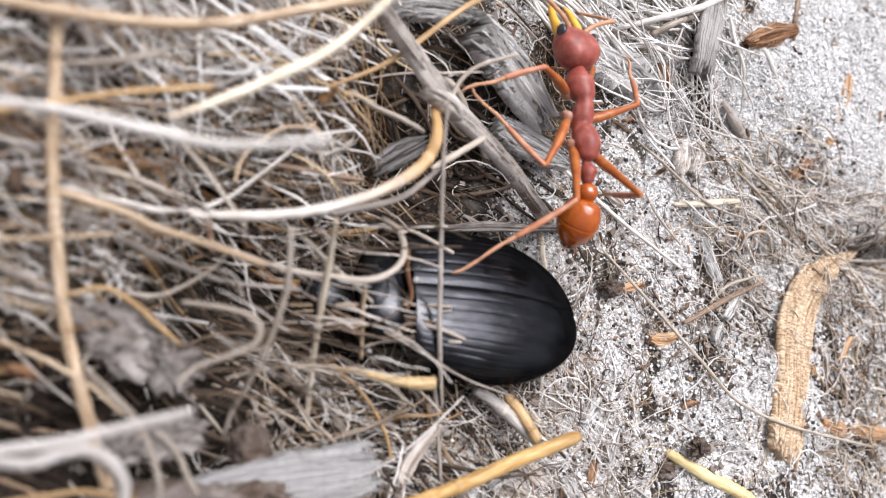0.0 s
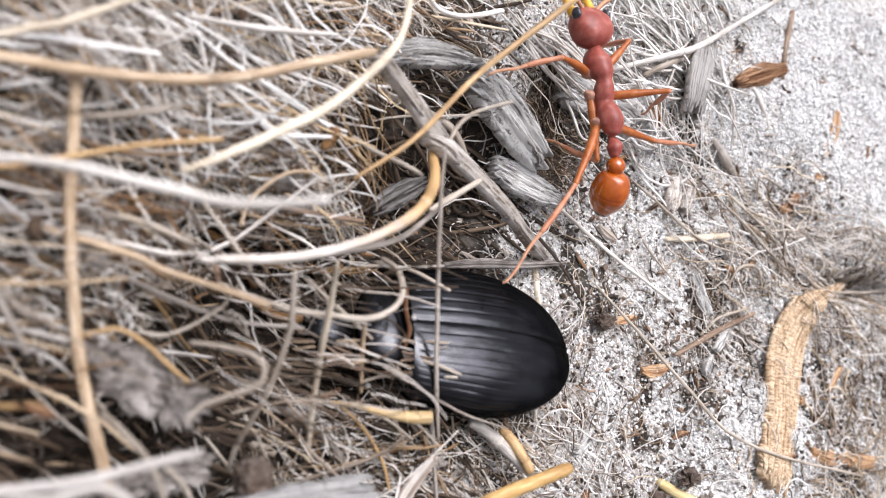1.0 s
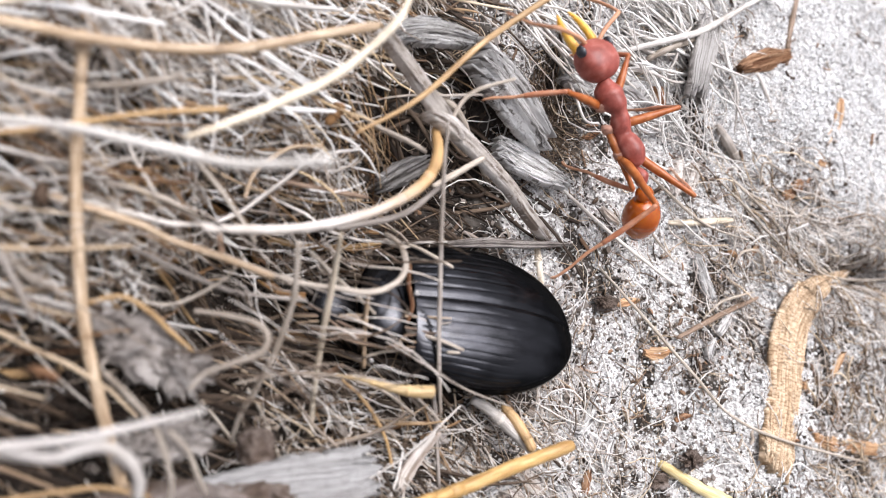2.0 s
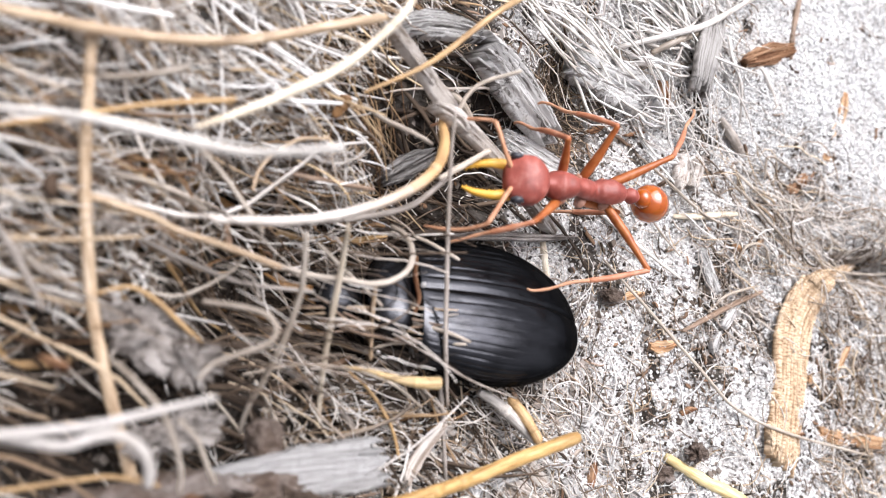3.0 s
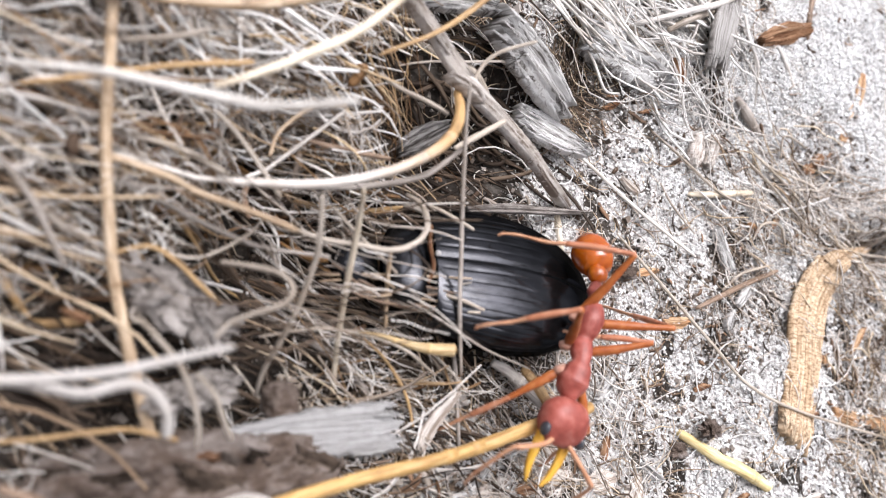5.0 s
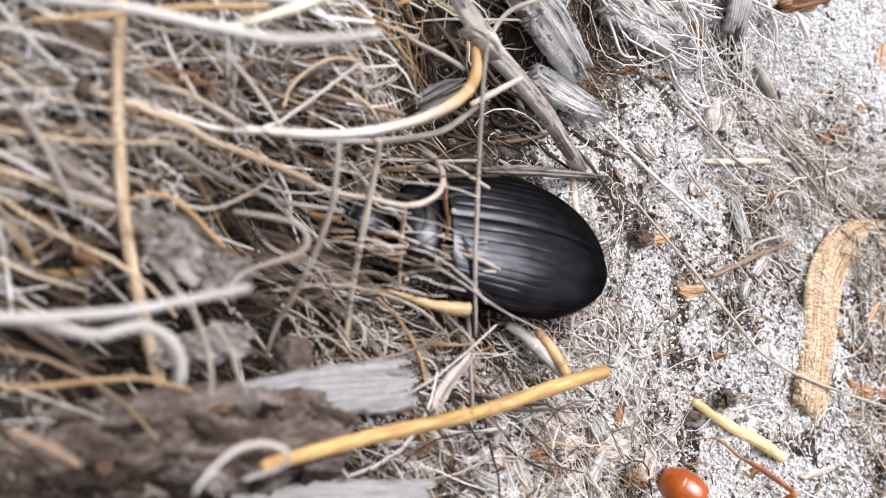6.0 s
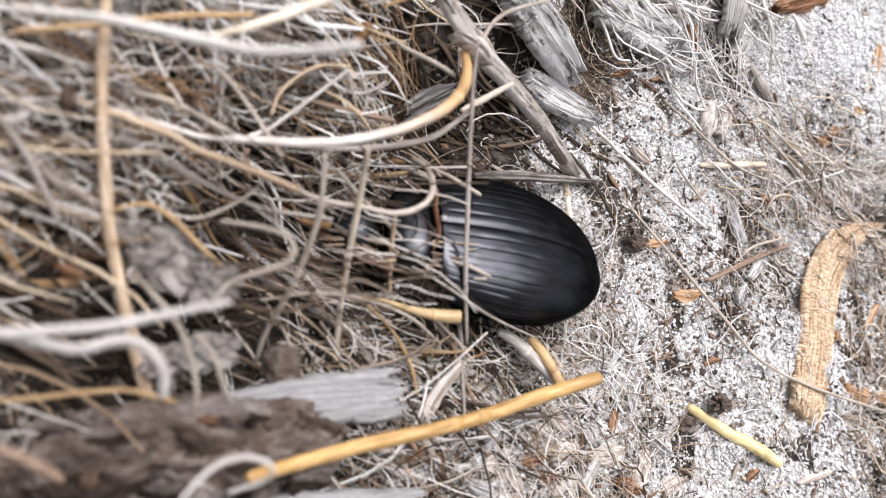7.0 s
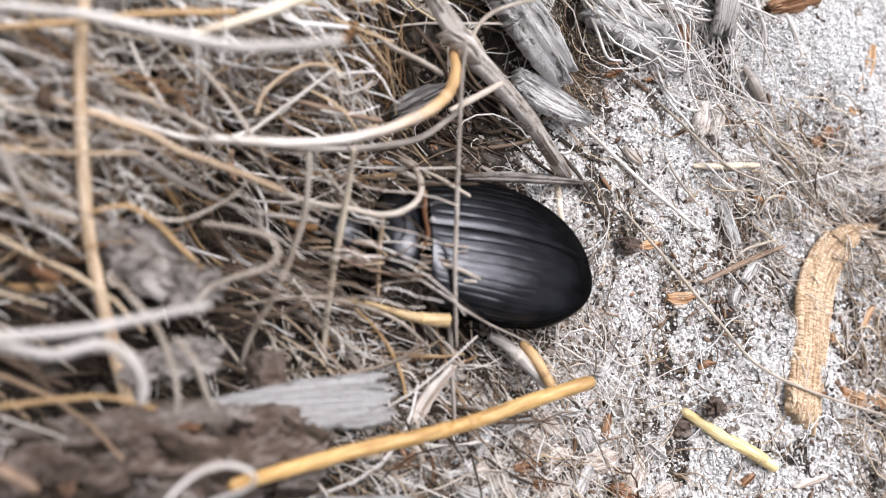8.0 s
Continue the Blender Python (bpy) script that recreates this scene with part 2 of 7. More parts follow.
# ---- mesh helpers ----
def hand_over(name, verts, faces, material, uvs=None, ends=None, smooth=True):
    """A mesh from arrays of vertices and of equal-sided faces, with its UV maps by vertex."""
    verts, faces = np.asarray(verts, np.float32), np.asarray(faces, np.int32)
    me = bpy.data.meshes.new(name)
    me.vertices.add(len(verts))
    me.vertices.foreach_set("co", verts.ravel())
    side = faces.shape[1]
    me.loops.add(faces.size)
    me.loops.foreach_set("vertex_index", faces.ravel())
    me.polygons.add(len(faces))
    me.polygons.foreach_set("loop_start", np.arange(0, faces.size, side, dtype=np.int32))
    me.update(calc_edges=True)
    me.polygons.foreach_set("use_smooth", np.full(len(faces), smooth))
    for label, values in (("UVMap", uvs), ("ends", ends)):
        if values is not None:
            layer = me.uv_layers.new(name=label)
            layer.data.foreach_set("uv", np.asarray(values, np.float32)[faces.ravel()].ravel())
    me.materials.append(material)
    return me


def spline(points, count):
    """A smooth line (Catmull-Rom) through points, as count samples."""
    p = np.asarray(points, float)
    p = np.vstack([2 * p[0] - p[1], p, 2 * p[-1] - p[-2]])
    s = np.linspace(0, len(p) - 3 - 1e-9, count)
    i = s.astype(int)
    f = (s - i)[:, None]
    a, b, c, d = p[i], p[i + 1], p[i + 2], p[i + 3]
    return 0.5 * (2 * b + (c - a) * f + (2 * a - 5 * b + 4 * c - d) * f**2 + (3 * b - a - 3 * c + d) * f**3)


def along(values, count):
    return np.interp(np.linspace(0, 1, count), np.linspace(0, 1, len(values)), values) if len(values) > 1 else np.full(count, float(values[0]))


def frames_on(line):
    """Across and up vectors for every sample of a line."""
    way = np.gradient(line, axis=0)
    way /= np.linalg.norm(way, axis=1)[:, None] + 1e-12
    up = np.tile([0.0, 0.0, 1.0], (len(line), 1))
    steep = np.abs(way[:, 2]) > 0.93
    up[steep] = (0.0, 1.0, 0.0)
    across = np.cross(way, up)
    across /= np.linalg.norm(across, axis=1)[:, None] + 1e-12
    return across, np.cross(across, way), way


def tube_arrays(line, radius, sides, seed=0, rough=0.0):
    """Vertices, quads and UVs of a closed tube; lines in millimetres."""
    n = len(line)
    across, up, way = frames_on(line)
    turn = np.linspace(0, 2 * np.pi, sides, endpoint=False)
    r = np.asarray(radius)[:, None] * np.ones(sides)
    if rough:
        rng = np.random.RandomState(seed)
        ribs = rng.rand(sides) * 0.5 + 0.75
        r = r * (1 + rough * (ribs[None] - 1) * 1.2 + rough * 0.35 * (rng.rand(n, 1) - 0.5))
    ring = line[:, None] + r[..., None] * (np.cos(turn)[None, :, None] * across[:, None] + np.sin(turn)[None, :, None] * up[:, None])
    verts = ring.reshape(-1, 3)
    first, last = line[0] - way[0] * r[0, 0] * 0.3, line[-1] + way[-1] * r[-1, 0] * 0.3
    verts = np.vstack([verts, first, last])
    i, j = np.meshgrid(np.arange(n - 1), np.arange(sides), indexing="ij")
    k = (j + 1) % sides
    quads = np.stack([i * sides + j, i * sides + k, (i + 1) * sides + k, (i + 1) * sides + j], -1).reshape(-1, 4)
    s = np.arange(sides)
    caps = np.vstack([np.stack([np.full(sides, n * sides), (s + 1) % sides, s, s], -1), np.stack([np.full(sides, n * sides + 1), (n - 1) * sides + s, (n - 1) * sides + (s + 1) % sides, (n - 1) * sides + (s + 1) % sides], -1)])
    dist = np.r_[0, np.cumsum(np.linalg.norm(np.diff(line, axis=0), axis=1))]
    uv = np.stack([np.tile(np.abs(s / sides - 0.5) * 2, n), np.repeat(dist, sides)], -1)
    uv = np.vstack([uv, [0, 0], [0, dist[-1]]])
    ends = np.stack([uv[:, 1] / max(dist[-1], 1e-9), uv[:, 0]], -1)
    return verts, quads, caps[:, :3], uv, ends


def tube_mesh(name, line, radius, material, sides=10, seed=0, rough=0.3, span=(0.0, 1.0)):
    """span: which stretch of its whole stem the tube is, for materials that change from end to end."""
    verts, quads, caps, uv, ends = tube_arrays(line, radius, sides, seed, rough)
    ends[:, 0] = span[0] + ends[:, 0] * (span[1] - span[0])
    tris = np.vstack([quads[:, [0, 1, 2]], quads[:, [0, 2, 3]], caps])
    return hand_over(name, verts * MM, tris, material, uv, ends)


STEMS = 0


def stem(name, label, category, material, widths, *points):
    """A stem along points (millimetres), with its width from end to end. Fine side hairs are left to the fibre mats."""
    global STEMS
    STEMS += 1
    count = 8 * len(points)
    line = spline(points, count)
    rng = np.random.RandomState(STEMS)
    wave = np.cumsum(rng.randn(count, 3), axis=0)
    wave -= np.linspace(0, 1, count)[:, None] * wave[-1]
    line = line + wave * 0.012 * min(1.0, max(widths))
    radius = along(widths, count) / 2 * (1 + 0.014 * rng.randn(count))
    for at in rng.randint(3, count - 3, max(1, count // 22)):
        radius[at] *= 1.05
    radius[0] *= 0.8
    radius[-1] *= 0.75
    ob = new(name, tube_mesh(name, line, radius, material, 10, STEMS))
    if max(widths) > 0.62:
        # joints: short swollen rings
        for at in sorted(rng.choice(np.arange(4, count - 5), 2, replace=False)):
            ring = tube_mesh("joint", line[at : at + 3], radius[at : at + 3] * (1.01, 1.07, 1.01), material, 10, STEMS, 0.3, (at / count, (at + 3) / count))
            part("joint", ring, ob)
    return tagged(ob, label, category, "dry stems in the litter")


def chip(name, label, category, material, thick, roll, widths, *points):
    """A flat splintered piece along points, snapped at both ends, cracked and ridged along its grain."""
    global STEMS
    STEMS += 1
    rng = np.random.RandomState(100 + STEMS)
    big = max(widths) > 1.6
    n, m = (16 * len(points), 56) if big else (9 * len(points), 20)
    line = spline(points, n)
    across, up, way = frames_on(line)
    c, s = math.cos(radians(roll)), math.sin(radians(roll))
    across, up = across * c + up * s, up * c - across * s
    wear = np.convolve(rng.randn(n + 8), np.ones(9) / 9, "same")[4:-4] + 0.5 * rng.randn(n) * 0.25
    half = along(widths, n) / 2 * (1 + 0.16 * wear)
    t = np.linspace(-1, 1, m)
    length = np.linalg.norm(np.diff(line, axis=0), axis=1).sum()
    steps = np.repeat(rng.randn(m), rng.randint(1, 6, m))[:m]
    jag = (steps + 0.35 * rng.randn(m)) * min(0.06 * length, 0.11 * max(widths))
    s = np.linspace(-1, 1, n)
    fade = np.abs(s) ** 5 * np.sign(s)
    # layers of grain: broad steps, fine ribs, and a few deep cracks that run part of the way
    deep = 0.1 if material in (M_SLAB, M_GREYSLAB) else 1.0
    layer = np.repeat(rng.randn(m), rng.randint(2, 8, m))[:m] * 0.09 * thick * deep
    ribs = rng.randn(m) * 0.09 * thick * deep
    relief = np.broadcast_to((layer + ribs)[None], (n, m)).copy()
    for k in range(40 if big else 6):
        at, reach, mid = rng.randint(1, m - 1), rng.uniform(0.15, 0.6), rng.uniform(-0.9, 0.9)
        relief[:, at] -= min(0.4 * thick, 0.24) * deep * smooth(reach, reach * 0.5, np.abs(s - mid))
    swell = np.convolve(rng.randn(n), np.ones(6) / 6, "same") * 0.07 * thick
    edge = np.sqrt(np.clip(1 - np.abs(t) ** 7, 0, 1))
    verts, uv = [], []
    for side in (1, -1):
        pit = np.apply_along_axis(lambda v: np.convolve(v, np.ones(9) / 9, "same"), 0, rng.randn(n, m)) * 0.06 * thick
        high = side * (0.5 * thick * edge[None] + 0.02) + (relief + pit) * edge[None] * (side > 0) + swell[:, None] * 0.5
        p = line[:, None] + across[:, None] * (t[None] * half[:, None])[..., None] + up[:, None] * high[..., None] + way[:, None] * (fade[:, None] * jag[None])[..., None]
        verts.append(p.reshape(-1, 3))
        uv.append(np.stack(np.broadcast_arrays(t[None] * half[:, None], np.linspace(0, length, n)[:, None]), -1).reshape(-1, 2))
    verts = np.vstack(verts)
    i, j = np.meshgrid(np.arange(n - 1), np.arange(m - 1), indexing="ij")
    a = (i * m + j).ravel()
    topq = np.stack([a, a + 1, a + m + 1, a + m], -1)
    low = n * m
    botq = topq[:, ::-1] + low
    rim = []
    loop = [*range(m), *(k * m + m - 1 for k in range(1, n)), *((n - 1) * m + k for k in range(m - 2, -1, -1)), *(k * m for k in range(n - 2, 0, -1))]
    for a, b in zip(loop, loop[1:] + loop[:1]):
        rim.append((a, a + low, b + low, b))
    ob = new(name, hand_over(name, verts * MM, np.vstack([topq, botq, rim])[:, ::-1], material, np.vstack(uv), smooth=True))
    if big:
        # splinters lifted along the grain
        for k in range(5):
            out = (-1.0, 1.0)[k % 2]
            t0 = rng.uniform(-0.85, 0.85)
            inner = int((n - 1) * (0.5 + out * rng.uniform(0.05, 0.3)))
            at = int((n - 1) * (0.5 + out * 0.5))
            near = line[inner] + across[inner] * (t0 * half[inner]) + up[inner] * 0.45 * thick
            far = line[at] + across[at] * (t0 * half[at]) + way[at] * out * rng.uniform(-0.04, 0.02) * length + up[at] * rng.uniform(0.2, 0.6) * thick
            mid = (near + far) / 2 + up[at] * 0.12 * thick
            part("splinter", tube_mesh("splinter", spline([near, mid, far], 9), along([0.07, 0.12, 0.03], 9) * rng.uniform(0.7, 1.4), material, 6, k), ob)
    return tagged(ob, label, category)


def part(name, me, parent, label=""):
    ob = new(name, me)
    ob.parent = parent
    return tagged(ob, label)


def blob(name, size, material, seed=0, rough=0.0, rings=20, around=28, power=2.0, uvs=True, freq=1.0):
    """A rounded body, half-axes in millimetres, with optional lumps."""
    a, b, c = size
    th, ph = np.linspace(0, np.pi, rings), np.linspace(0, 2 * np.pi, around, endpoint=False)
    st, ct = np.sin(th)[:, None], np.cos(th)[:, None]
    e = 2 / power
    f = lambda v: np.sign(v) * np.abs(v) ** e
    p = np.stack([np.broadcast_to(f(ct), (rings, around)), f(st) * f(np.cos(ph))[None], f(st) * f(np.sin(ph))[None]], -1).reshape(-1, 3)
    if rough:
        p = np.array([q * (1 + rough * (noise.noise(Vector(q) * freq * 1.7 + Vector((seed * 7.1, 0, 0))) + 0.55 * noise.noise(Vector(q) * freq * 4.3 + Vector((0, seed * 3.3, 0))) + 0.4 * noise.noise(Vector(q) * freq * 10.0))) for q in p])
    p = p * (a, b, c)
    i, j = np.meshgrid(np.arange(rings - 1), np.arange(around), indexing="ij")
    k = (j + 1) % around
    q = np.stack([i * around + j, (i + 1) * around + j, (i + 1) * around + k, i * around + k], -1).reshape(-1, 4)
    uv = p[:, [1, 0]]
    return hand_over(name, p * MM, q, material, uv)


# ---- the ground: sand, with a litter bank on one side ----
def smooth(a, b, x):
    s = np.clip((x - a) / (b - a), 0, 1)
    return s * s * (3 - 2 * s)


def lumps(x, y, scale, seed):
    """Cheap smooth noise from a few crossed waves."""
    rng = np.random.RandomState(seed)
    z = 0
    for k in range(7):
        ang, f, ph = rng.rand() * 6.283, (0.6 + rng.rand()) / scale * 6.283, rng.rand() * 6.283
        z = z + np.sin(f * (np.cos(ang) * x + np.sin(ang) * y) + ph)
    return z / 4


def land(x, y):
    """Height of the ground in millimetres."""
    near = np.exp(-((x / 160) ** 2 + (y / 140) ** 2))
    z = 0.9 * lumps(x, y, 22, 1) + 0.35 * lumps(x, y, 7, 2) + 0.14 * lumps(x, y, 2.6, 3)
    z = z + 2.4 * smooth(-10, -46, x) + 2.5 * smooth(12, 26, y) * smooth(16, 30, x) + 2.0 * smooth(26, 44, x)
    z = z - 4.2 * np.exp(-(((x + 13) / 8) ** 2 + ((y + 3) / 5) ** 2)) - 3.4 * np.exp(-(((x + 3) / 6) ** 2 + ((y - 6.5) / 4.5) ** 2)) - 4.4 * np.exp(-(((x - 3) / 7) ** 2 + ((y - 8.5) / 5) ** 2)) - 3.0 * np.exp(-(((x - 14) / 4) ** 2 + ((y - 17) / 4) ** 2))
    z = z + 2.6 * smooth(2, 12, y) * smooth(0, -14, x) - smooth(2, -14, x) * (4.0 + 1.6 * lumps(x, y, 13, 4) + 3.0 * np.exp(-(((x + 15) / 9) ** 2 + ((y + 4.5) / 5.5) ** 2)))
    z = z - 6.5 * np.exp(-(((x - 62) / 7) ** 2 + ((y - 4.8) / 2.0) ** 2)) + 3.4 * smooth(5.0, 7.0, y + 0.15 * lumps(x, y, 3, 5)) * smooth(50, 60, x) * smooth(24, 12, y)
    z = z + (0.45 * lumps(x, y, 5.5, 6) + 0.2 * lumps(x, y, 2.0, 7)) * smooth(20, 34, x)
    return (z - 0.6) * near


def stretch(u, core):
    """Even spacing in the core, growing outside it."""
    return np.where(np.abs(u) <= 1, u * core, np.sign(u) * core * np.exp((np.abs(u) - 1) * 2.6))


gu = np.concatenate([-np.linspace(3.4, 1.02, 48), np.linspace(-1, 1, 230), np.linspace(1.02, 3.4, 48)])
gx, gy = np.meshgrid(stretch(gu, 75) + 12, stretch(gu, 62), indexing="ij")
gz = land(gx, gy)
gn = len(gu)
gi, gj = np.meshgrid(np.arange(gn - 1), np.arange(gn - 1), indexing="ij")
ga = (gi * gn + gj).ravel()
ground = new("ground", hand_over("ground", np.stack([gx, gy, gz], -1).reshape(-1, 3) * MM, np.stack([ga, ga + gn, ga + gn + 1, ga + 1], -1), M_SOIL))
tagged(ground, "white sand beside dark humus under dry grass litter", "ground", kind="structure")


# ---- loose grains and crumbs ----
def scatter(name, label, category, material, xs, ys, sizes, lift, seed, round_it=False):
    """Many small uneven grains joined into one mesh."""
    rng = np.random.RandomState(seed)
    # a box with knocked-in corners: angular, like broken quartz
    box = np.array([(x, y, z) for x in (-1, 1) for y in (-1, 1) for z in (-1, 1)]) * 0.72
    tri = np.array([(0, 1, 3), (0, 3, 2), (4, 6, 7), (4, 7, 5), (0, 4, 5), (0, 5, 1), (2, 3, 7), (2, 7, 6), (0, 2, 6), (0, 6, 4), (1, 5, 7), (1, 7, 3)])
    n = len(xs)
    q = rng.randn(n, 4)
    q /= np.linalg.norm(q, axis=1)[:, None]
    w, x, y, z = q.T
    rot = np.stack([np.stack([1 - 2 * (y * y + z * z), 2 * (x * y - w * z), 2 * (x * z + w * y)], -1), np.stack([2 * (x * y + w * z), 1 - 2 * (x * x + z * z), 2 * (y * z - w * x)], -1), np.stack([2 * (x * z - w * y), 2 * (y * z + w * x), 1 - 2 * (x * x + y * y)], -1)], 1)
    shape = box[None] * (0.55 + 0.75 * rng.rand(n, 8, 1)) * (0.65 + 0.7 * rng.rand(n, 1, 3)) if not round_it else box[None] * (0.75 + 0.5 * rng.rand(n, 8, 1)) * (0.8 + 0.4 * rng.rand(n, 1, 3))
    verts = np.einsum("nij,nkj->nki", rot, shape) * np.asarray(sizes)[:, None, None] / 2
    verts += np.stack([xs, ys, land(xs, ys) + lift], -1)[:, None]
    faces = tri[None] + 8 * np.arange(n)[:, None, None]
    ob = new(name, hand_over(name, verts.reshape(-1, 3) * MM, faces.reshape(-1, 3), material, smooth=False))
    return tagged(ob, label, category, kind="stuff")


def nook_shade(x, y):
    """Hollow under the wood fragments: its humus also paints shade, 0 to 1."""
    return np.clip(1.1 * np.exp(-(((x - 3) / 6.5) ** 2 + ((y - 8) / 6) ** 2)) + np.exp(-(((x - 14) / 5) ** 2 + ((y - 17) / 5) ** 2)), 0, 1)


# the patch at (61, 5) is dark humus standing in for the hollow's shade
DIRT_AND_SHADE = [(17.3, -1.5, 2.6, 0.9), (25.8, -3.7, 3.4, 0.75), (36.5, -2.0, 3.6, 0.9), (34.2, -7.8, 3.0, 0.6), (34.2, 13.5, 2.6, 0.6), (49.3, 13.6, 4.0, 0.8), (29.6, -12.6, 2.4, 0.5), (30.7, -17.7, 2.0, 0.5), (13.0, 12.0, 3.4, 0.8), (11.6, -21.1, 5.0, 0.8), (23.1, -16.1, 2.2, 0.45), (59.0, -6.3, 5.0, 0.5), (61.0, 5.0, 1.9, 1.6), (57.5, -13.0, 4.5, 0.6), (53.0, -25.0, 4.5, 0.6), (14.5, -9.5, 2.6, 0.6)]


def dirt_and_shade(x, y):
    """Patches of dark humus on the sand, and the hollow's shade, 0 to 1."""
    x, y = x + 1.5 * lumps(x, y, 5, 81), y + 1.5 * lumps(x, y, 5, 82)
    return np.clip(sum(much * np.exp(-(((x - px) / (1.5 * r)) ** 2 + ((y - py) / r) ** 2)) for px, py, r, much in DIRT_AND_SHADE), 0, 1)


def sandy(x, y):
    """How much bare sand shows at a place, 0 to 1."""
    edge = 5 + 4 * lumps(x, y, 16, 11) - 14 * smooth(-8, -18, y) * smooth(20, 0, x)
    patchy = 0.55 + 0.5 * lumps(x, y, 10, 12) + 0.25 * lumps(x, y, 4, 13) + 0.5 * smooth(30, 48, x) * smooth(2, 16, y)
    # sand gives way to dark humus under the wood, which paints shade there
    return smooth(-4, 7, x - edge) * np.clip(patchy, 0.12, 1) * (1 - 0.95 * nook_shade(x, y)) * (1 - 0.6 * dirt_and_shade(x, y))


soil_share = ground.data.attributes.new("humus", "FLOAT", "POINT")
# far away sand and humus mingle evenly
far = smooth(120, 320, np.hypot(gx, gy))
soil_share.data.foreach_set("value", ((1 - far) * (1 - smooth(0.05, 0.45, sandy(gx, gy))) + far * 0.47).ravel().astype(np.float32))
rng = np.random.RandomState(5)
sx, sy = rng.uniform(-12, 72, 250000), rng.uniform(-31, 42, 250000)
keep = rng.rand(250000) < np.clip(sandy(sx, sy) - 0.03, 0, 1) ** 0.8 * (1 - 0.4 * smooth(40, 56, sx))
sx, sy = sx[keep], sy[keep]
size = (0.09 + 0.30 * rng.rand(len(sx)) ** 2.4) * (1 + 0.25 * smooth(40, 56, sx))
white = smooth(26, 46, sx + 8 * lumps(sx, sy, 14, 15)) * smooth(-2, 14, sy) + 0.35 * smooth(20, 30, sx) > rng.rand(len(sx))
pepper = ~white & (smooth(30, 10, sx + 5 * lumps(sx, sy, 8, 16)) + 0.15 > rng.rand(len(sx)))
for word, which, stuff_is in (("sand_grains", white, M_GRAIN), ("mixed_sand_grains", ~white & ~pepper, M_MIXED), ("peppered_sand_grains", pepper, M_PEPPER)):
    s = size[which]
    scatter(word, "white quartz sand grains with grey and black specks", "sand", stuff_is, sx[which], sy[which], s, s * (0.1 + 0.25 * rng.rand(len(s))), 6, True)
cx, cy = rng.uniform(-52, 80, 19000), rng.uniform(-40, 48, 19000)
keep = rng.rand(19000) < 1.0 - 0.86 * smooth(0.0, 0.7, sandy(cx, cy))
cx, cy = cx[keep], cy[keep]
size = (0.15 + 0.75 * rng.rand(len(cx)) ** 4) * np.where(cx > 6, 0.55, 1.0)
dx, dy = rng.uniform(6, 72, 60000), rng.uniform(-30, 24, 60000)
keep = rng.rand(60000) < dirt_and_shade(dx, dy) * 0.6 + 0.006
dx, dy = dx[keep], dy[keep]
grit = 0.12 + 0.5 * rng.rand(len(dx)) ** 3
scatter("dirt_crumbs", "dark brown crumbs of humus strewn on the sand", "humus", M_CRUMB, dx, dy, grit, grit * 0.4, 9)
scatter("humus_crumbs", "dark brown and grey crumbs of humus and bark", "humus", M_CRUMB, cx, cy, size, size * 0.3, 7)


# ---- mats of fine fibres ----
def fibres(name, label, material, xs, ys, lift, yaw, length, width, bend, seed, lie=0.35, joints=9):
    """Thin curved strands joined into one mesh; each keeps near the ground's height plus its lift."""
    rng = np.random.RandomState(seed)
    n, k, sides = len(xs), joints, 3
    s = np.linspace(-0.5, 0.5, k)
    turn = yaw[:, None] + bend[:, None] * s[None] * 2 + 0.5 * (rng.rand(n, 1) - 0.5) * np.sin(s * 9 + 6.3 * rng.rand(n, 1))
    step = length[:, None] / (k - 1)
    px = xs[:, None] + np.cumsum(np.cos(turn) * step, 1) - length[:, None] / 2 * np.cos(yaw)[:, None]
    py = ys[:, None] + np.cumsum(np.sin(turn) * step, 1) - length[:, None] / 2 * np.sin(yaw)[:, None]
    slope = (rng.rand(n, 1) - 0.5) * 2 * lie
    pz = land(px, py) * 0.8 + 0.2 * land(xs, ys)[:, None] + lift[:, None] + slope * s[None] * length[:, None] + 0.12 * length[:, None] * rng.rand(n, 1) * (0.25 - s[None] ** 2)
    pz = np.maximum(pz, land(px, py) + 0.05)
    line = np.stack([px, py, pz], -1)
    way = np.gradient(line, axis=1)
    way /= np.linalg.norm(way, axis=2)[..., None] + 1e-9
    across = np.cross(way, [0.0, 0.0, 1.0])
    across /= np.linalg.norm(across, axis=2)[..., None] + 1e-9
    up = np.cross(across, way)
    r = width[:, None] / 2 * (1.15 - 0.9 * np.abs(s[None]) ** 2 * 2)
    ang = np.array([0.5, 2.6, 4.7])
    ring = line[:, :, None] + r[..., None, None] * (np.cos(ang)[None, None, :, None] * across[:, :, None] + np.sin(ang)[None, None, :, None] * up[:, :, None])
    i, j = np.meshgrid(np.arange(k - 1), np.arange(sides), indexing="ij")
    j2 = (j + 1) % sides
    q = np.stack([i * sides + j, i * sides + j2, (i + 1) * sides + j2, (i + 1) * sides + j], -1).reshape(-1, 4)
    faces = q[None] + k * sides * np.arange(n)[:, None, None]
    ob = new(name, hand_over(name, ring.reshape(-1, 3) * MM, faces.reshape(-1, 4), material))
    return tagged(ob, label, "plant fibres", kind="stuff")


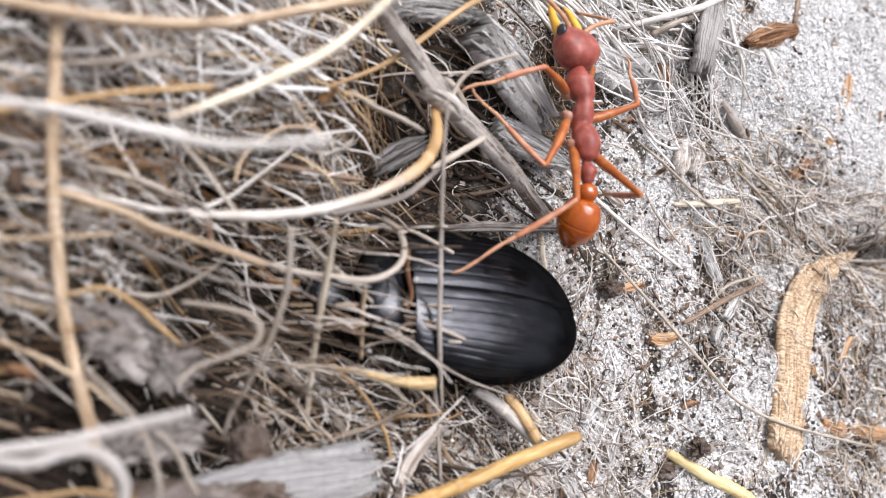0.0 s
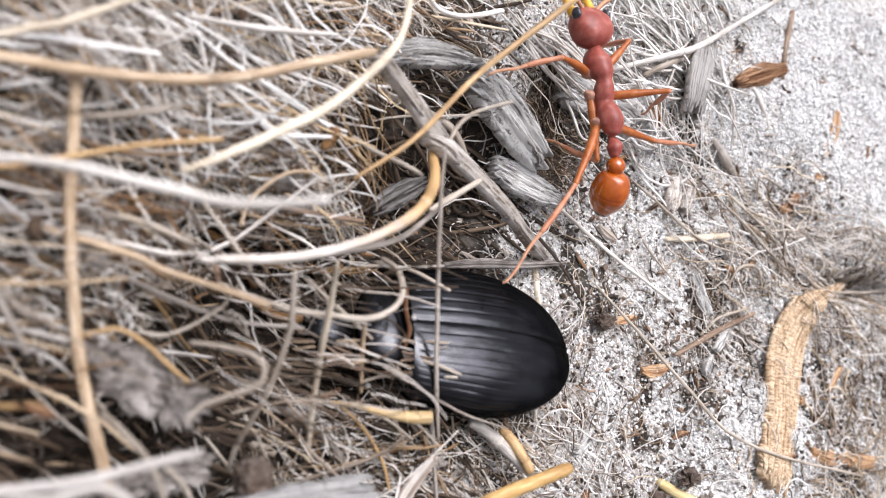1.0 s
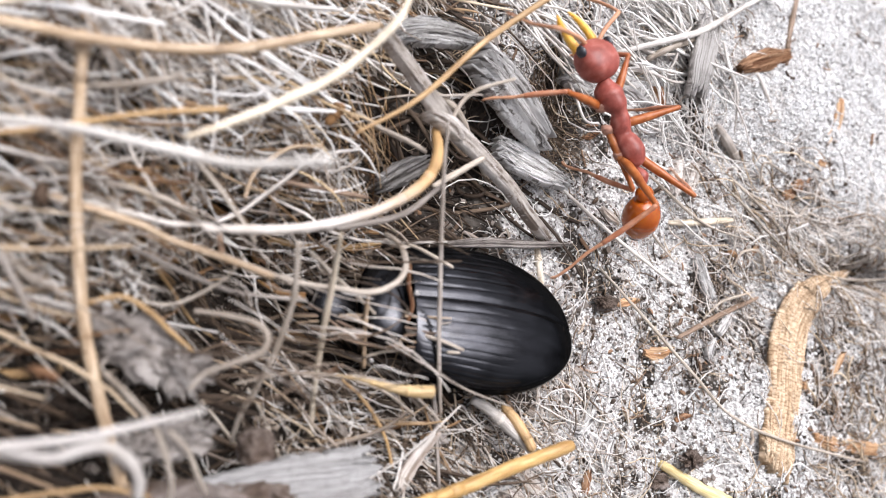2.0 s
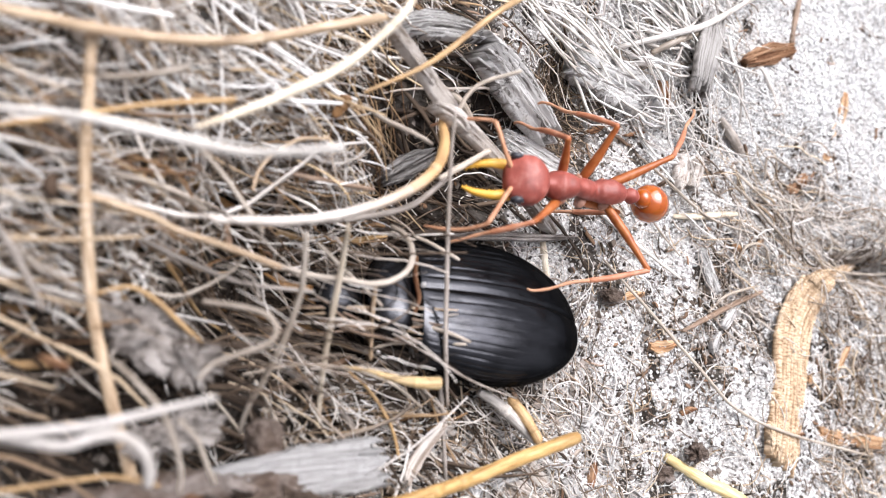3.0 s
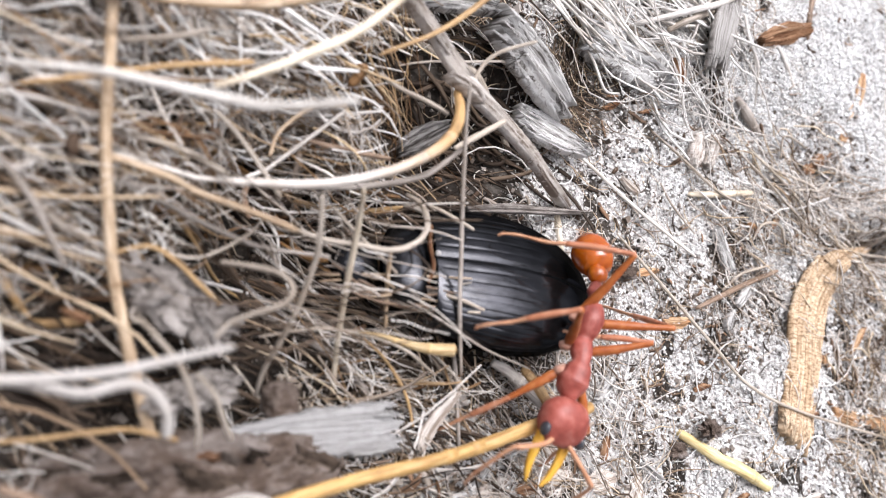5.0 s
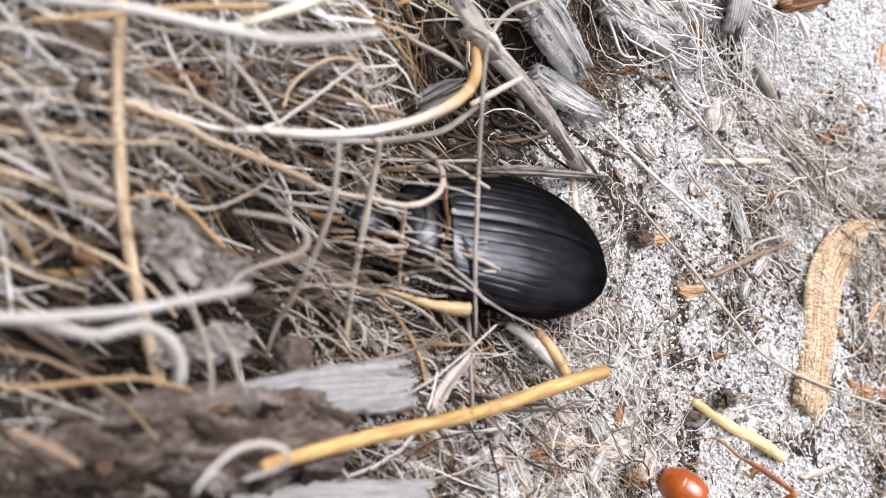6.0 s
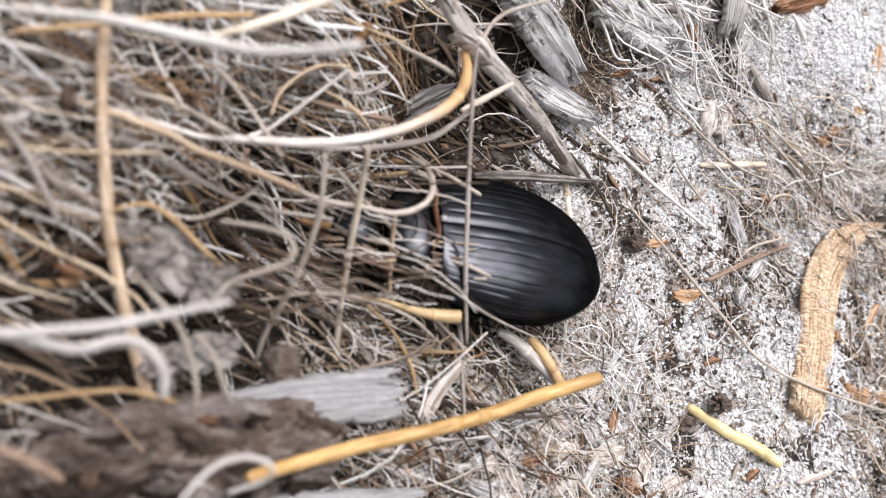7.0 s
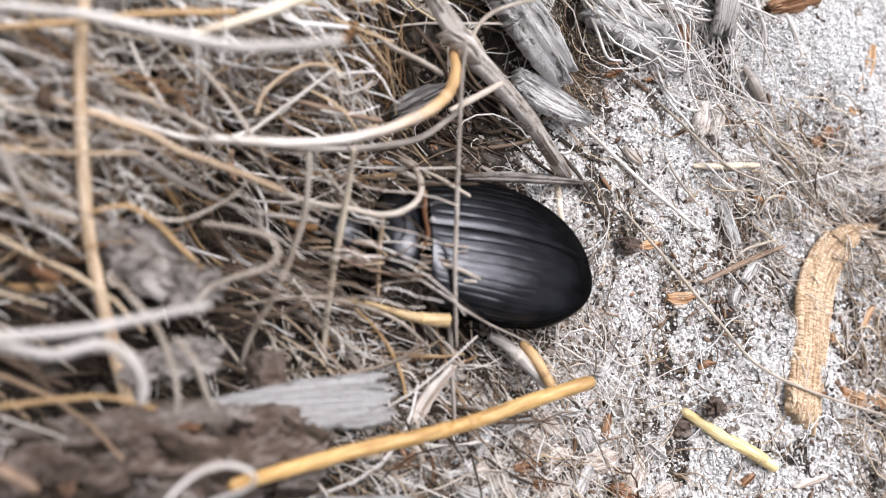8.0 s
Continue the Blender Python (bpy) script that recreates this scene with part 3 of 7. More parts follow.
def mat_of(name, label, material, n, box, mean, spread, longest, widest, high, seed, dense=None, curl=1.0, swirl=38, base=0.0, joints=0):
    rng = np.random.RandomState(seed)
    x, y = rng.uniform(box[0], box[2], n), rng.uniform(box[1], box[3], n)
    if dense:
        chance = dense(x, y)
        if dense is bank:
            # strands stay clear of the hollows with both their ends
            lie = radians(mean)
            for s in (-0.3, 0.3):
                chance = np.minimum(chance, 0.25 + dense(x + s * longest * math.cos(lie), y + s * longest * math.sin(lie)))
        keep = rng.rand(n) < chance
        x, y = x[keep], y[keep]
    m = len(x)
    length = longest * (0.25 + 0.75 * rng.rand(m) ** 1.6)
    bend = curl * rng.randn(m) * 0.7
    bend[rng.rand(m) < 0.12] *= 2.6
    width = widest * (0.3 + 0.7 * rng.rand(m) ** 2)
    lift = base + high(x, y) * rng.rand(m) ** 0.9
    # strands lie in bundles: their common direction drifts from place to place
    yaw = radians(mean) + radians(swirl) * lumps(x, y, 17, seed + 3) + radians(spread) * rng.randn(m) * (0.35 + 0.65 * rng.rand(m))
    return fibres(name, label, material, x, y, lift, yaw, length, width, bend, seed + 1, 0.35, joints or (9 if longest > 12 else 7))


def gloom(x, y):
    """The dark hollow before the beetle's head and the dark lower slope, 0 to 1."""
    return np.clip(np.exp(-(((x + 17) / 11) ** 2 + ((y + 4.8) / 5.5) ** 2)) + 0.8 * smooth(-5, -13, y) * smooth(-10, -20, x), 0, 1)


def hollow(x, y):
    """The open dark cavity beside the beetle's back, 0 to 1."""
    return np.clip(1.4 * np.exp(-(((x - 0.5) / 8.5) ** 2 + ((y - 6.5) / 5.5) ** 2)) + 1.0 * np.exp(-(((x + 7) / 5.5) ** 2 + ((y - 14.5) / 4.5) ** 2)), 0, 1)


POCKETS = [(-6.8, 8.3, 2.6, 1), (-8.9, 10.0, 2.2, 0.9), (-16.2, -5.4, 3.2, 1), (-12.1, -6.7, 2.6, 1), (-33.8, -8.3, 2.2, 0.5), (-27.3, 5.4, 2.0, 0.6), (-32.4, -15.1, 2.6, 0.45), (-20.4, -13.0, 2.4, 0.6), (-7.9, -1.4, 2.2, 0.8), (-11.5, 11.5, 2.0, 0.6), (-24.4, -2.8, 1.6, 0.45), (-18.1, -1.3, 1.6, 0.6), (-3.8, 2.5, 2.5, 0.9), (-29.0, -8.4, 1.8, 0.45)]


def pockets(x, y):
    """Gaps in the litter: its dark floor stands in for shade, 0 to 1."""
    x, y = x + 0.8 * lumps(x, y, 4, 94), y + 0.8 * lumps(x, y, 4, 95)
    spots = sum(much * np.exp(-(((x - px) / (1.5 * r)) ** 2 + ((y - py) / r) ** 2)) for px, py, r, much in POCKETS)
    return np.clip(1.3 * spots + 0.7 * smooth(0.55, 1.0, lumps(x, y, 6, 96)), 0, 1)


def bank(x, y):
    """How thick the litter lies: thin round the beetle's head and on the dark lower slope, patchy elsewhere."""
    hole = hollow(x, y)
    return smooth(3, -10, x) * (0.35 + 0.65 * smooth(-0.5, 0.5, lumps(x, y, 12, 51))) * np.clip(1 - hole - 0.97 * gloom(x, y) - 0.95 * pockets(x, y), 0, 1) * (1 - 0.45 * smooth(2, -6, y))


pile = lambda x, y: 0.3 + (4.6 * smooth(3, -12, x) + 3.0 * smooth(-6, -34, x)) * (1 - 0.35 * smooth(-2, -12, y))
fx, fy = rng.uniform(-54, 6, 26000), rng.uniform(-40, 44, 26000)
keep = rng.rand(26000) < bank(fx, fy) * (0.25 + 0.75 * smooth(-0.2, 0.7, lumps(fx, fy, 8, 53)))
fx, fy = fx[keep], fy[keep]
size = 0.18 + 0.6 * rng.rand(len(fx)) ** 3.5
scatter("decayed_crumbs", "grey and brown crumbs of decayed stems caught in the litter", "humus", M_FLUFF, fx, fy, size, pile(fx, fy) * 0.75 * rng.rand(len(fx)), 8)


# ---- single stems, widths and places in millimetres ----
stem("dry_grass_stem", "upright tan dry grass stem standing over the litter", "grass stem", M_TAN, (0.74, 0.83, 0.85, 0.94, 0.89,), (-32.6, 10.6, 8.6), (-32.2, 6.0, 7.3), (-31.8, 1.9, 6.0), (-31.2, -1.7, 5.0), (-30.3, -6.4, 4.1), (-29.2, -10.2, 3.4), (-28.0, -13.7, 2.8), (-26.7, -17.3, 2.2), (-25.0, -22.4, 1.6))
stem("dry_grass_stem", "thick bleached white grass stem bowed over the litter", "grass stem", M_WHITE, (0.40, 0.54, 0.62, 0.56, 0.46,), (-38.1, 3.8, 9.8), (-34.9, 3.2, 12.7), (-32.8, 2.6, 14.8), (-29.2, 1.5, 17.8), (-26.9, 0.7, 20.0), (-24.8, 0.5, 22.2), (-23.2, 0.55, 24.1))
stem("dry_grass_stem", "pale cream dry stem with a hooked upper end", "grass stem", M_CREAM, (0.32, 0.58, 0.67, 0.60, 0.51, 0.44,), (-27.4, 3.6, 13.3), (-24.7, 5.1, 13.0), (-21.3, 7.2, 13.3), (-17.7, 9.8, 13.7), (-14.4, 13.5, 14.3), (-12.7, 16.4, 13.5), (-11.7, 20.1, 12.5))
stem("dry_grass_stem", "slender golden straw lying across the litter", "grass stem", M_GOLD, (0.28, 0.40, 0.41, 0.39,), (-37.1, 3.3, 8.0), (-33.2, 4.5, 8.4), (-28.7, 5.9, 9.3), (-24.0, 6.9, 10.2))
stem("dry_grass_stem", "jointed tan grass stem lying among grey fibres", "grass stem", M_TAN, (0.67, 0.75, 0.76, 0.78, 0.76, 0.71,), (-38.4, 9.1, 10.7), (-35.1, 9.4, 10.2), (-32.2, 9.8, 9.3), (-27.4, 10.2, 9.8), (-23.2, 11.2, 9.9), (-18.7, 13.0, 10.4), (-13.8, 14.8, 11.3))
stem("dry_grass_stem", "hook-shaped stem, bleached white with a tan bent end", "grass stem", M_HOOK, (0.51, 0.67, 0.70, 0.72, 0.82, 0.93, 0.86, 0.67,), (-24.1, -0.4, 7.2), (-20.6, -0.1, 7.4), (-16.7, 0.5, 7.8), (-12.8, 1.8, 8.5), (-9.7, 3.5, 8.7), (-7.5, 5.5, 8.4), (-6.2, 7.8, 7.5), (-5.7, 10.2, 6.2))
stem("dry_grass_stem", "grey weathered stem under the hooked stem", "grass stem", M_GREY, (0.32, 0.51, 0.53, 0.46,), (-17.7, 0.7, 4.2), (-12.8, 1.5, 4.2), (-7.6, 3.1, 4.5), (-3.8, 6.0, 4.2))
stem("dry_grass_stem", "straight cream straw leaning on the litter", "grass stem", M_CREAM, (0.34, 0.50, 0.53, 0.44,), (-15.2, 0.0, 9.2), (-14.3, -2.1, 6.7), (-13.6, -5.7, 3.9), (-12.8, -9.6, 1.0), (-11.8, -14.3, -1.9))
stem("dry_grass_stem", "gently curved pale grey grass blade", "grass stem", M_PALE, (0.36, 0.45, 0.47, 0.36,), (-18.8, -1.1, 10.3), (-18.3, -3.4, 9.1), (-18.0, -5.5, 7.7), (-18.3, -8.4, 5.8), (-18.7, -10.6, 4.0), (-19.1, -12.5, 2.2), (-19.1, -14.5, 0.7))
stem("dry_grass_stem", "thick bleached white stem crossing over the litter", "grass stem", M_WHITE, (0.59, 0.54, 0.55, 0.50, 0.34,), (-37.7, -13.8, 13.1), (-34.6, -13.5, 14.4), (-31.8, -13.1, 15.7), (-29.4, -12.4, 16.7), (-26.7, -11.7, 17.9))
stem("dry_grass_stem", "bleached white stem bent over at its end", "grass stem", M_WHITE, (0.61, 0.63, 0.70, 0.71, 0.68,), (-37.6, -13.5, 12.0), (-34.9, -14.0, 12.6), (-32.8, -14.3, 12.8), (-30.7, -13.8, 13.2), (-29.3, -14.3, 13.1), (-28.4, -15.4, 12.4), (-28.1, -16.6, 11.4))
stem("dry_grass_stem", "pale grass blade bending downwards", "grass stem", M_PALE, (0.28, 0.34, 0.35, 0.30,), (-30.3, -9.9, 11.2), (-29.0, -11.0, 10.9), (-27.5, -12.5, 10.6), (-26.5, -14.1, 10.0), (-25.7, -16.0, 9.2), (-25.4, -17.5, 8.2))
stem("dry_grass_stem", "short pale blade bent downwards", "grass stem", M_PALE, (0.26, 0.32, 0.31,), (-26.4, -13.1, 10.7), (-25.0, -14.3, 9.7), (-23.9, -16.0, 8.6), (-23.0, -17.1, 7.4))
stem("dry_grass_stem", "pale tendril curled back on itself", "grass stem", M_PALE, (0.33, 0.39, 0.42, 0.38, 0.31,), (-24.1, -5.7, 6.3), (-22.3, -6.0, 7.7), (-20.8, -6.5, 8.9), (-20.2, -7.4, 9.4), (-20.7, -8.4, 9.3), (-22.1, -9.0, 8.7), (-23.6, -9.7, 7.9), (-24.5, -10.8, 7.5))
stem("dry_grass_stem", "long golden yellow straw lying on the sand", "grass stem", M_YELLOW, (0.89, 1.02, 1.06, 1.09, 1.14, 1.17,), (-21.9, -21.6, 8.4), (-18.4, -21.0, 7.0), (-13.4, -20.0, 6.6), (-8.0, -19.1, 6.5), (-3.2, -18.2, 5.9), (2.2, -16.7, 5.9), (8.4, -14.9, 6.4))
stem("dry_grass_stem", "short yellow straw tube with a swollen end", "grass stem", M_TUBE, (0.25, 0.38, 0.68, 1.02, 1.08,), (-12.3, -9.5, 3.4), (-10.3, -9.8, 4.0), (-8.2, -10.4, 4.6), (-6.4, -10.6, 5.1), (-4.9, -10.7, 5.4))
stem("dry_grass_stem", "thin grey plant fibre hanging over the black beetle", "grass stem", M_FIBRE, (0.25, 0.32, 0.34, 0.35, 0.34, 0.27,), (-7.5, 9.1, 10.8), (-7.0, 6.2, 9.6), (-6.3, 3.5, 8.4), (-5.6, 0.4, 7.2), (-4.8, -3.7, 5.9), (-4.4, -8.0, 5.3), (-2.9, -12.6, 3.4))
stem("dry_grass_stem", "pale broken stalk beside the twig", "grass stem", M_PALE, (0.46, 0.54, 0.36,), (-1.0, 8.4, 6.4), (-3.7, 6.6, 5.6), (-5.4, 5.5, 5.5))
stem("dry_grass_stem", "thin pale stalk arching onto the twig", "grass stem", M_PALE, (0.31, 0.38, 0.36,), (-0.6, 14.2, 10.1), (-3.0, 13.3, 8.4), (-4.1, 12.2, 7.6), (-4.7, 10.6, 6.9))
stem("dry_grass_stem", "short pale yellow straw lying on white sand", "grass stem", M_PYELLOW, (0.95, 1.25, 1.38, 1.2,), (26.1, -17.5, -0.1), (30.9, -19.8, 0.2), (35.0, -21.7, 1.1), (37.3, -23.3, 2.0))
stem("twiglet", "brown twiglet lying on the sand", "twig", M_BROWN, (0.45, 0.66, 0.70, 0.5,), (28.1, -4.8, 0.9), (32.0, -3.2, 1.0), (36.7, -1.4, 0.9), (41.6, 0.4, 1.0))
stem("dry_grass_stem", "short cream straw sticking up behind the beetle", "grass stem", M_CREAM, (0.64, 0.68, 0.57,), (10.3, 3.3, -0.4), (10.1, 1.3, 0.1), (10.3, -0.7, 0.3))
stem("dry_grass_stem", "split tan straw lying on the sand", "grass stem", M_CREAM, (0.48, 0.78, 0.79, 0.62,), (28.7, 7.7, -0.4), (30.7, 7.8, 0.7), (33.5, 8.2, 1.0), (37.3, 8.8, 1.3))
stem("dry_grass_stem", "short golden straw beside the grey stick", "grass stem", M_GOLD, (0.68, 0.96, 0.86,), (4.7, -11.7, 1.7), (5.5, -13.1, 2.5), (6.7, -15.5, 3.4))
stem("dry_grass_stem", "long thin brown-grey fibre lying over the sand", "grass stem", M_PALE, (0.25, 0.34, 0.36, 0.34, 0.34, 0.32,), (17.4, 1.9, 0.4), (23.7, -3.4, 1.0), (29.3, -8.5, 1.8), (34.9, -12.8, 2.1), (43.0, -15.5, 3.0), (59.3, -18.3, 2.1))
stem("dry_grass_stem", "straight bleached fibre lying on the sand", "grass stem", M_WHITE, (0.22, 0.39, 0.40, 0.30,), (12.7, 10.2, -0.9), (15.7, 7.7, -0.1), (21.0, 4.8, -0.1), (29.4, 0.9, -0.2))
stem("dry_grass_stem", "cream dry stem crossing the litter", "grass stem", M_CREAM, (0.40, 0.51, 0.52, 0.47,), (-38.4, 10.0, 9.7), (-35.8, 11.2, 10.1), (-33.5, 12.3, 10.2), (-29.8, 14.4, 11.4))
stem("dry_grass_stem", "white root-like twig with fine rootlets", "grass stem", M_WHITE, (0.47, 0.71, 0.73, 0.57, 0.49,), (19.9, 24.5, 0.7), (25.7, 26.5, 4.0), (29.8, 28.4, 4.4), (35.2, 31.9, 4.9), (48.9, 40.6, 4.0))
stem("dry_grass_stem", "pale rootlet beside the white twig", "grass stem", M_PALE, (0.60, 0.72, 0.63,), (23.7, 24.4, 1.8), (26.3, 26.0, 3.4), (33.3, 29.4, 3.2))
stem("twiglet", "brown-grey stalk standing in the sand", "twig", M_BROWN, (0.54, 0.75, 0.69,), (45.6, 28.3, 3.6), (46.4, 32.1, 3.6), (47.4, 34.5, 3.5), (48.4, 37.7, 3.6))
stem("dry_grass_stem", "white fibre lying on the sand", "grass stem", M_WHITE, (0.39, 0.52, 0.40,), (39.8, 26.4, 3.4), (40.5, 24.4, 3.9), (44.9, 19.4, 2.7))
stem("dry_grass_stem", "grey stub lying on the sand", "grass stem", M_GREY, (0.76, 1.15, 0.77,), (34.6, 19.2, 1.8), (36.4, 17.5, 1.7), (38.2, 15.8, 1.7))
stem("rootlet", "thin white curled rootlet beside grey wood", "rootlet", M_WHITE, (0.24, 0.36, 0.30, 0.19,), (21.5, 28.6, 0.8), (22.9, 25.5, 1.8), (26.3, 25.2, 3.0), (31.4, 27.8, 2.6))
stem("rootlet", "thin white curled rootlet beside grey wood", "rootlet", M_WHITE, (0.25, 0.36, 0.30, 0.18,), (27.2, 31.4, 2.4), (27.2, 28.4, 3.5), (26.6, 24.6, 3.1), (25.7, 22.8, 2.2))
stem("rootlet", "thin white curled rootlet beside grey wood", "rootlet", M_WHITE, (0.24, 0.36, 0.30, 0.19,), (19.3, 22.3, -0.6), (22.7, 22.9, 1.9), (26.5, 22.1, 3.1), (31.1, 23.4, 3.1))
stem("rootlet", "thin white curled rootlet beside grey wood", "rootlet", M_WHITE, (0.24, 0.30, 0.28, 0.18,), (22.8, 31.3, 1.3), (25.4, 28.9, 2.7), (28.3, 26.9, 3.3))
stem("rootlet", "thin white curled rootlet beside grey wood", "rootlet", M_WHITE, (0.25, 0.38, 0.32, 0.19,), (34.6, 28.7, 3.2), (34.7, 25.6, 3.7), (36.1, 22.6, 3.6), (36.9, 18.5, 2.4))
stem("rootlet", "thin white curled rootlet beside grey wood", "rootlet", M_WHITE, (0.24, 0.36, 0.30, 0.19,), (21.4, 28.0, 0.5), (24.0, 26.5, 2.3), (27.1, 27.4, 3.6), (30.9, 30.3, 2.7))
stem("rootlet", "thin white curled rootlet beside grey wood", "rootlet", M_WHITE, (0.24, 0.31, 0.29, 0.19,), (28.8, 25.8, 3.1), (31.4, 24.7, 4.4), (38.5, 24.6, 4.2))
stem("rootlet", "thin pale root hair lying over the sand", "rootlet", M_PALE, (0.18, 0.30, 0.31, 0.19,), (22.5, 13.4, 0.5), (25.8, 11.3, 1.0), (32.2, 7.8, 1.4), (39.0, 6.5, 2.1))
stem("rootlet", "thin pale root hair lying over the sand", "rootlet", M_PALE, (0.19, 0.32, 0.33, 0.21,), (36.8, 13.4, 1.8), (41.2, 10.9, 2.1), (45.4, 8.5, 2.0), (51.2, 6.4, 1.0))
stem("rootlet", "thin pale root hair lying over the sand", "rootlet", M_PALE, (0.19, 0.32, 0.34, 0.23,), (36.3, 14.0, 1.5), (40.8, 11.9, 1.8), (47.8, 10.8, 2.0), (62.9, 9.6, -4.0))
stem("rootlet", "thin pale root hair lying over the sand", "rootlet", M_PALE, (0.19, 0.32, 0.32, 0.20,), (35.0, 12.8, 1.7), (39.4, 10.1, 2.0), (42.2, 7.4, 2.7), (48.3, 5.5, 1.4))
stem("rootlet", "thin pale root hair lying over the sand", "rootlet", M_PALE, (0.20, 0.34, 0.37, 0.23,), (50.1, 5.6, 1.7), (52.2, 3.6, 3.1), (65.1, 4.5, -0.1), (70.8, 5.1, 0.4))
stem("rootlet", "thin pale root hair lying over the sand", "rootlet", M_PALE, (0.19, 0.33, 0.36, 0.23,), (40.7, 9.3, 1.7), (47.5, 10.4, 2.2), (58.7, 11.0, -0.4), (71.3, 10.5, 0.5))
stem("rootlet", "thin pale root hair lying over the sand", "rootlet", M_PALE, (0.19, 0.31, 0.32, 0.19,), (37.1, 3.2, 1.1), (37.8, 5.1, 2.1), (41.0, 5.4, 2.0), (42.6, 3.0, 1.5))
stem("rootlet", "thin pale root hair lying over the sand", "rootlet", M_PALE, (0.18, 0.31, 0.31, 0.19,), (33.1, -2.5, 0.2), (35.5, -0.6, 0.6), (38.2, 0.4, 1.6), (41.2, 1.0, 0.9))
stem("rootlet", "thin pale root hair lying over the sand", "rootlet", M_PALE, (0.18, 0.26, 0.26, 0.18,), (24.4, 8.3, -0.3), (25.8, 6.0, -0.0), (29.5, 3.4, -0.3))
stem("rootlet", "thin pale root hair lying over the sand", "rootlet", M_PALE, (0.20, 0.28, 0.28, 0.20,), (41.6, 13.3, 2.0), (41.9, 15.9, 2.7), (48.6, 15.0, 1.8))
stem("rootlet", "thin pale root hair lying over the sand", "rootlet", M_PALE, (0.20, 0.29, 0.30, 0.21,), (47.0, 8.7, 1.7), (50.4, 11.8, 1.9), (54.7, 15.2, 1.6))
stem("dry_grass_stem", "tan stem slanting through the litter mat", "grass stem", M_TAN, (0.44, 0.48, 0.53, 0.51, 0.45,), (-38.1, 2.3, 3.7), (-35.4, 1.7, 4.1), (-31.9, 0.7, 4.9), (-27.9, -0.4, 6.0), (-25.8, -1.2, 6.0), (-22.5, -2.1, 6.7), (-19.2, -3.2, 7.4))
stem("dry_grass_stem", "pale stem slanting through the litter mat", "grass stem", M_PALE, (0.47, 0.54, 0.51, 0.46,), (-38.3, 4.2, 3.9), (-35.5, 3.8, 3.5), (-32.4, 2.9, 3.2), (-27.3, 2.2, 4.1), (-23.5, 0.9, 4.2))
stem("dry_grass_stem", "looped pale rootlet ending beside the beetle", "grass stem", M_PALE, (0.31, 0.39, 0.45, 0.50, 0.47, 0.40,), (-21.6, -1.4, 3.8), (-17.0, -3.0, 5.0), (-13.7, -3.3, 5.6), (-11.1, -3.5, 5.9), (-9.0, -2.7, 6.0), (-7.8, -1.2, 5.6), (-7.7, 0.6, 4.6), (-8.3, 1.7, 3.1))
stem("dry_grass_stem", "grey stem among the litter", "grass stem", M_GREY, (0.38, 0.48, 0.40,), (-37.8, -0.8, 7.0), (-36.1, -2.5, 6.5), (-34.7, -4.5, 5.8), (-33.3, -6.8, 5.1))
stem("dry_grass_stem", "broad pale grass blade in the mat", "grass stem", M_PALE, (0.40, 0.62, 0.49,), (-35.2, -2.8, 4.6), (-33.6, -4.1, 4.2), (-31.9, -4.7, 4.0))
stem("dry_grass_stem", "golden curved straw in the litter", "grass stem", M_GOLD, (0.28, 0.34, 0.35, 0.30,), (-30.3, -5.5, 4.8), (-28.4, -5.0, 5.2), (-26.7, -5.8, 5.3), (-25.1, -7.1, 5.1), (-23.5, -8.4, 5.0))
stem("dry_grass_stem", "golden straw above the bark debris", "grass stem", M_GOLD, (0.28, 0.33, 0.32, 0.27,), (-36.4, -17.2, 6.1), (-33.9, -17.0, 6.5), (-31.1, -16.6, 7.1), (-29.0, -16.5, 7.3), (-26.4, -17.1, 7.6))
stem("dry_grass_stem", "grey stem under the mat", "grass stem", M_GREY, (0.36, 0.43, 0.39, 0.32,), (-30.1, -0.6, 3.4), (-26.9, -1.8, 3.5), (-23.7, -3.0, 3.4), (-20.2, -4.0, 3.7), (-15.5, -4.3, 4.7))
stem("dry_grass_stem", "pale stalk beside the hooked stem", "grass stem", M_PALE, (0.34, 0.41, 0.36,), (-12.0, 10.6, 4.7), (-10.1, 9.7, 4.9), (-7.8, 8.9, 5.4), (-6.1, 8.2, 5.6))
stem("twiglet", "short rusty brown stub standing up in the litter", "twig", M_STUB, (0.7, 1.0, 0.95,), (-13.9, 9.6, 3.6), (-13.4, 10.5, 4.2), (-13.3, 11.1, 4.5))
stem("dry_grass_stem", "reddish-brown stem under pale fibres", "grass stem", M_BROWN, (0.33, 0.46, 0.46, 0.36,), (-17.3, 4.7, 2.8), (-13.6, 4.6, 2.7), (-9.7, 4.5, 2.7))
stem("dry_grass_stem", "tan straw beside the beetle", "grass stem", M_TAN, (0.30, 0.39, 0.31,), (-9.9, -3.1, 3.7), (-9.4, -5.5, 2.4), (-8.7, -8.9, 1.0))
stem("dry_grass_stem", "pale blade crossing the mat", "grass stem", M_PALE, (0.23, 0.28, 0.23,), (-26.4, -5.0, 2.6), (-24.3, -5.0, 3.1), (-21.6, -3.3, 4.2), (-20.3, -1.4, 4.6))
stem("dry_grass_stem", "pale stalk slanting to the beetle", "grass stem", M_PALE, (0.28, 0.32, 0.27,), (-15.6, -0.8, 5.3), (-12.9, -2.2, 3.9), (-9.4, -4.3, 2.9), (-6.4, -7.1, 3.1))
stem("dry_grass_stem", "pale rootlet over the beetle", "grass stem", M_PALE, (0.27, 0.36, 0.32,), (-6.2, 1.1, 3.1), (-4.7, 0.6, 3.4), (-2.3, -0.6, 4.0))
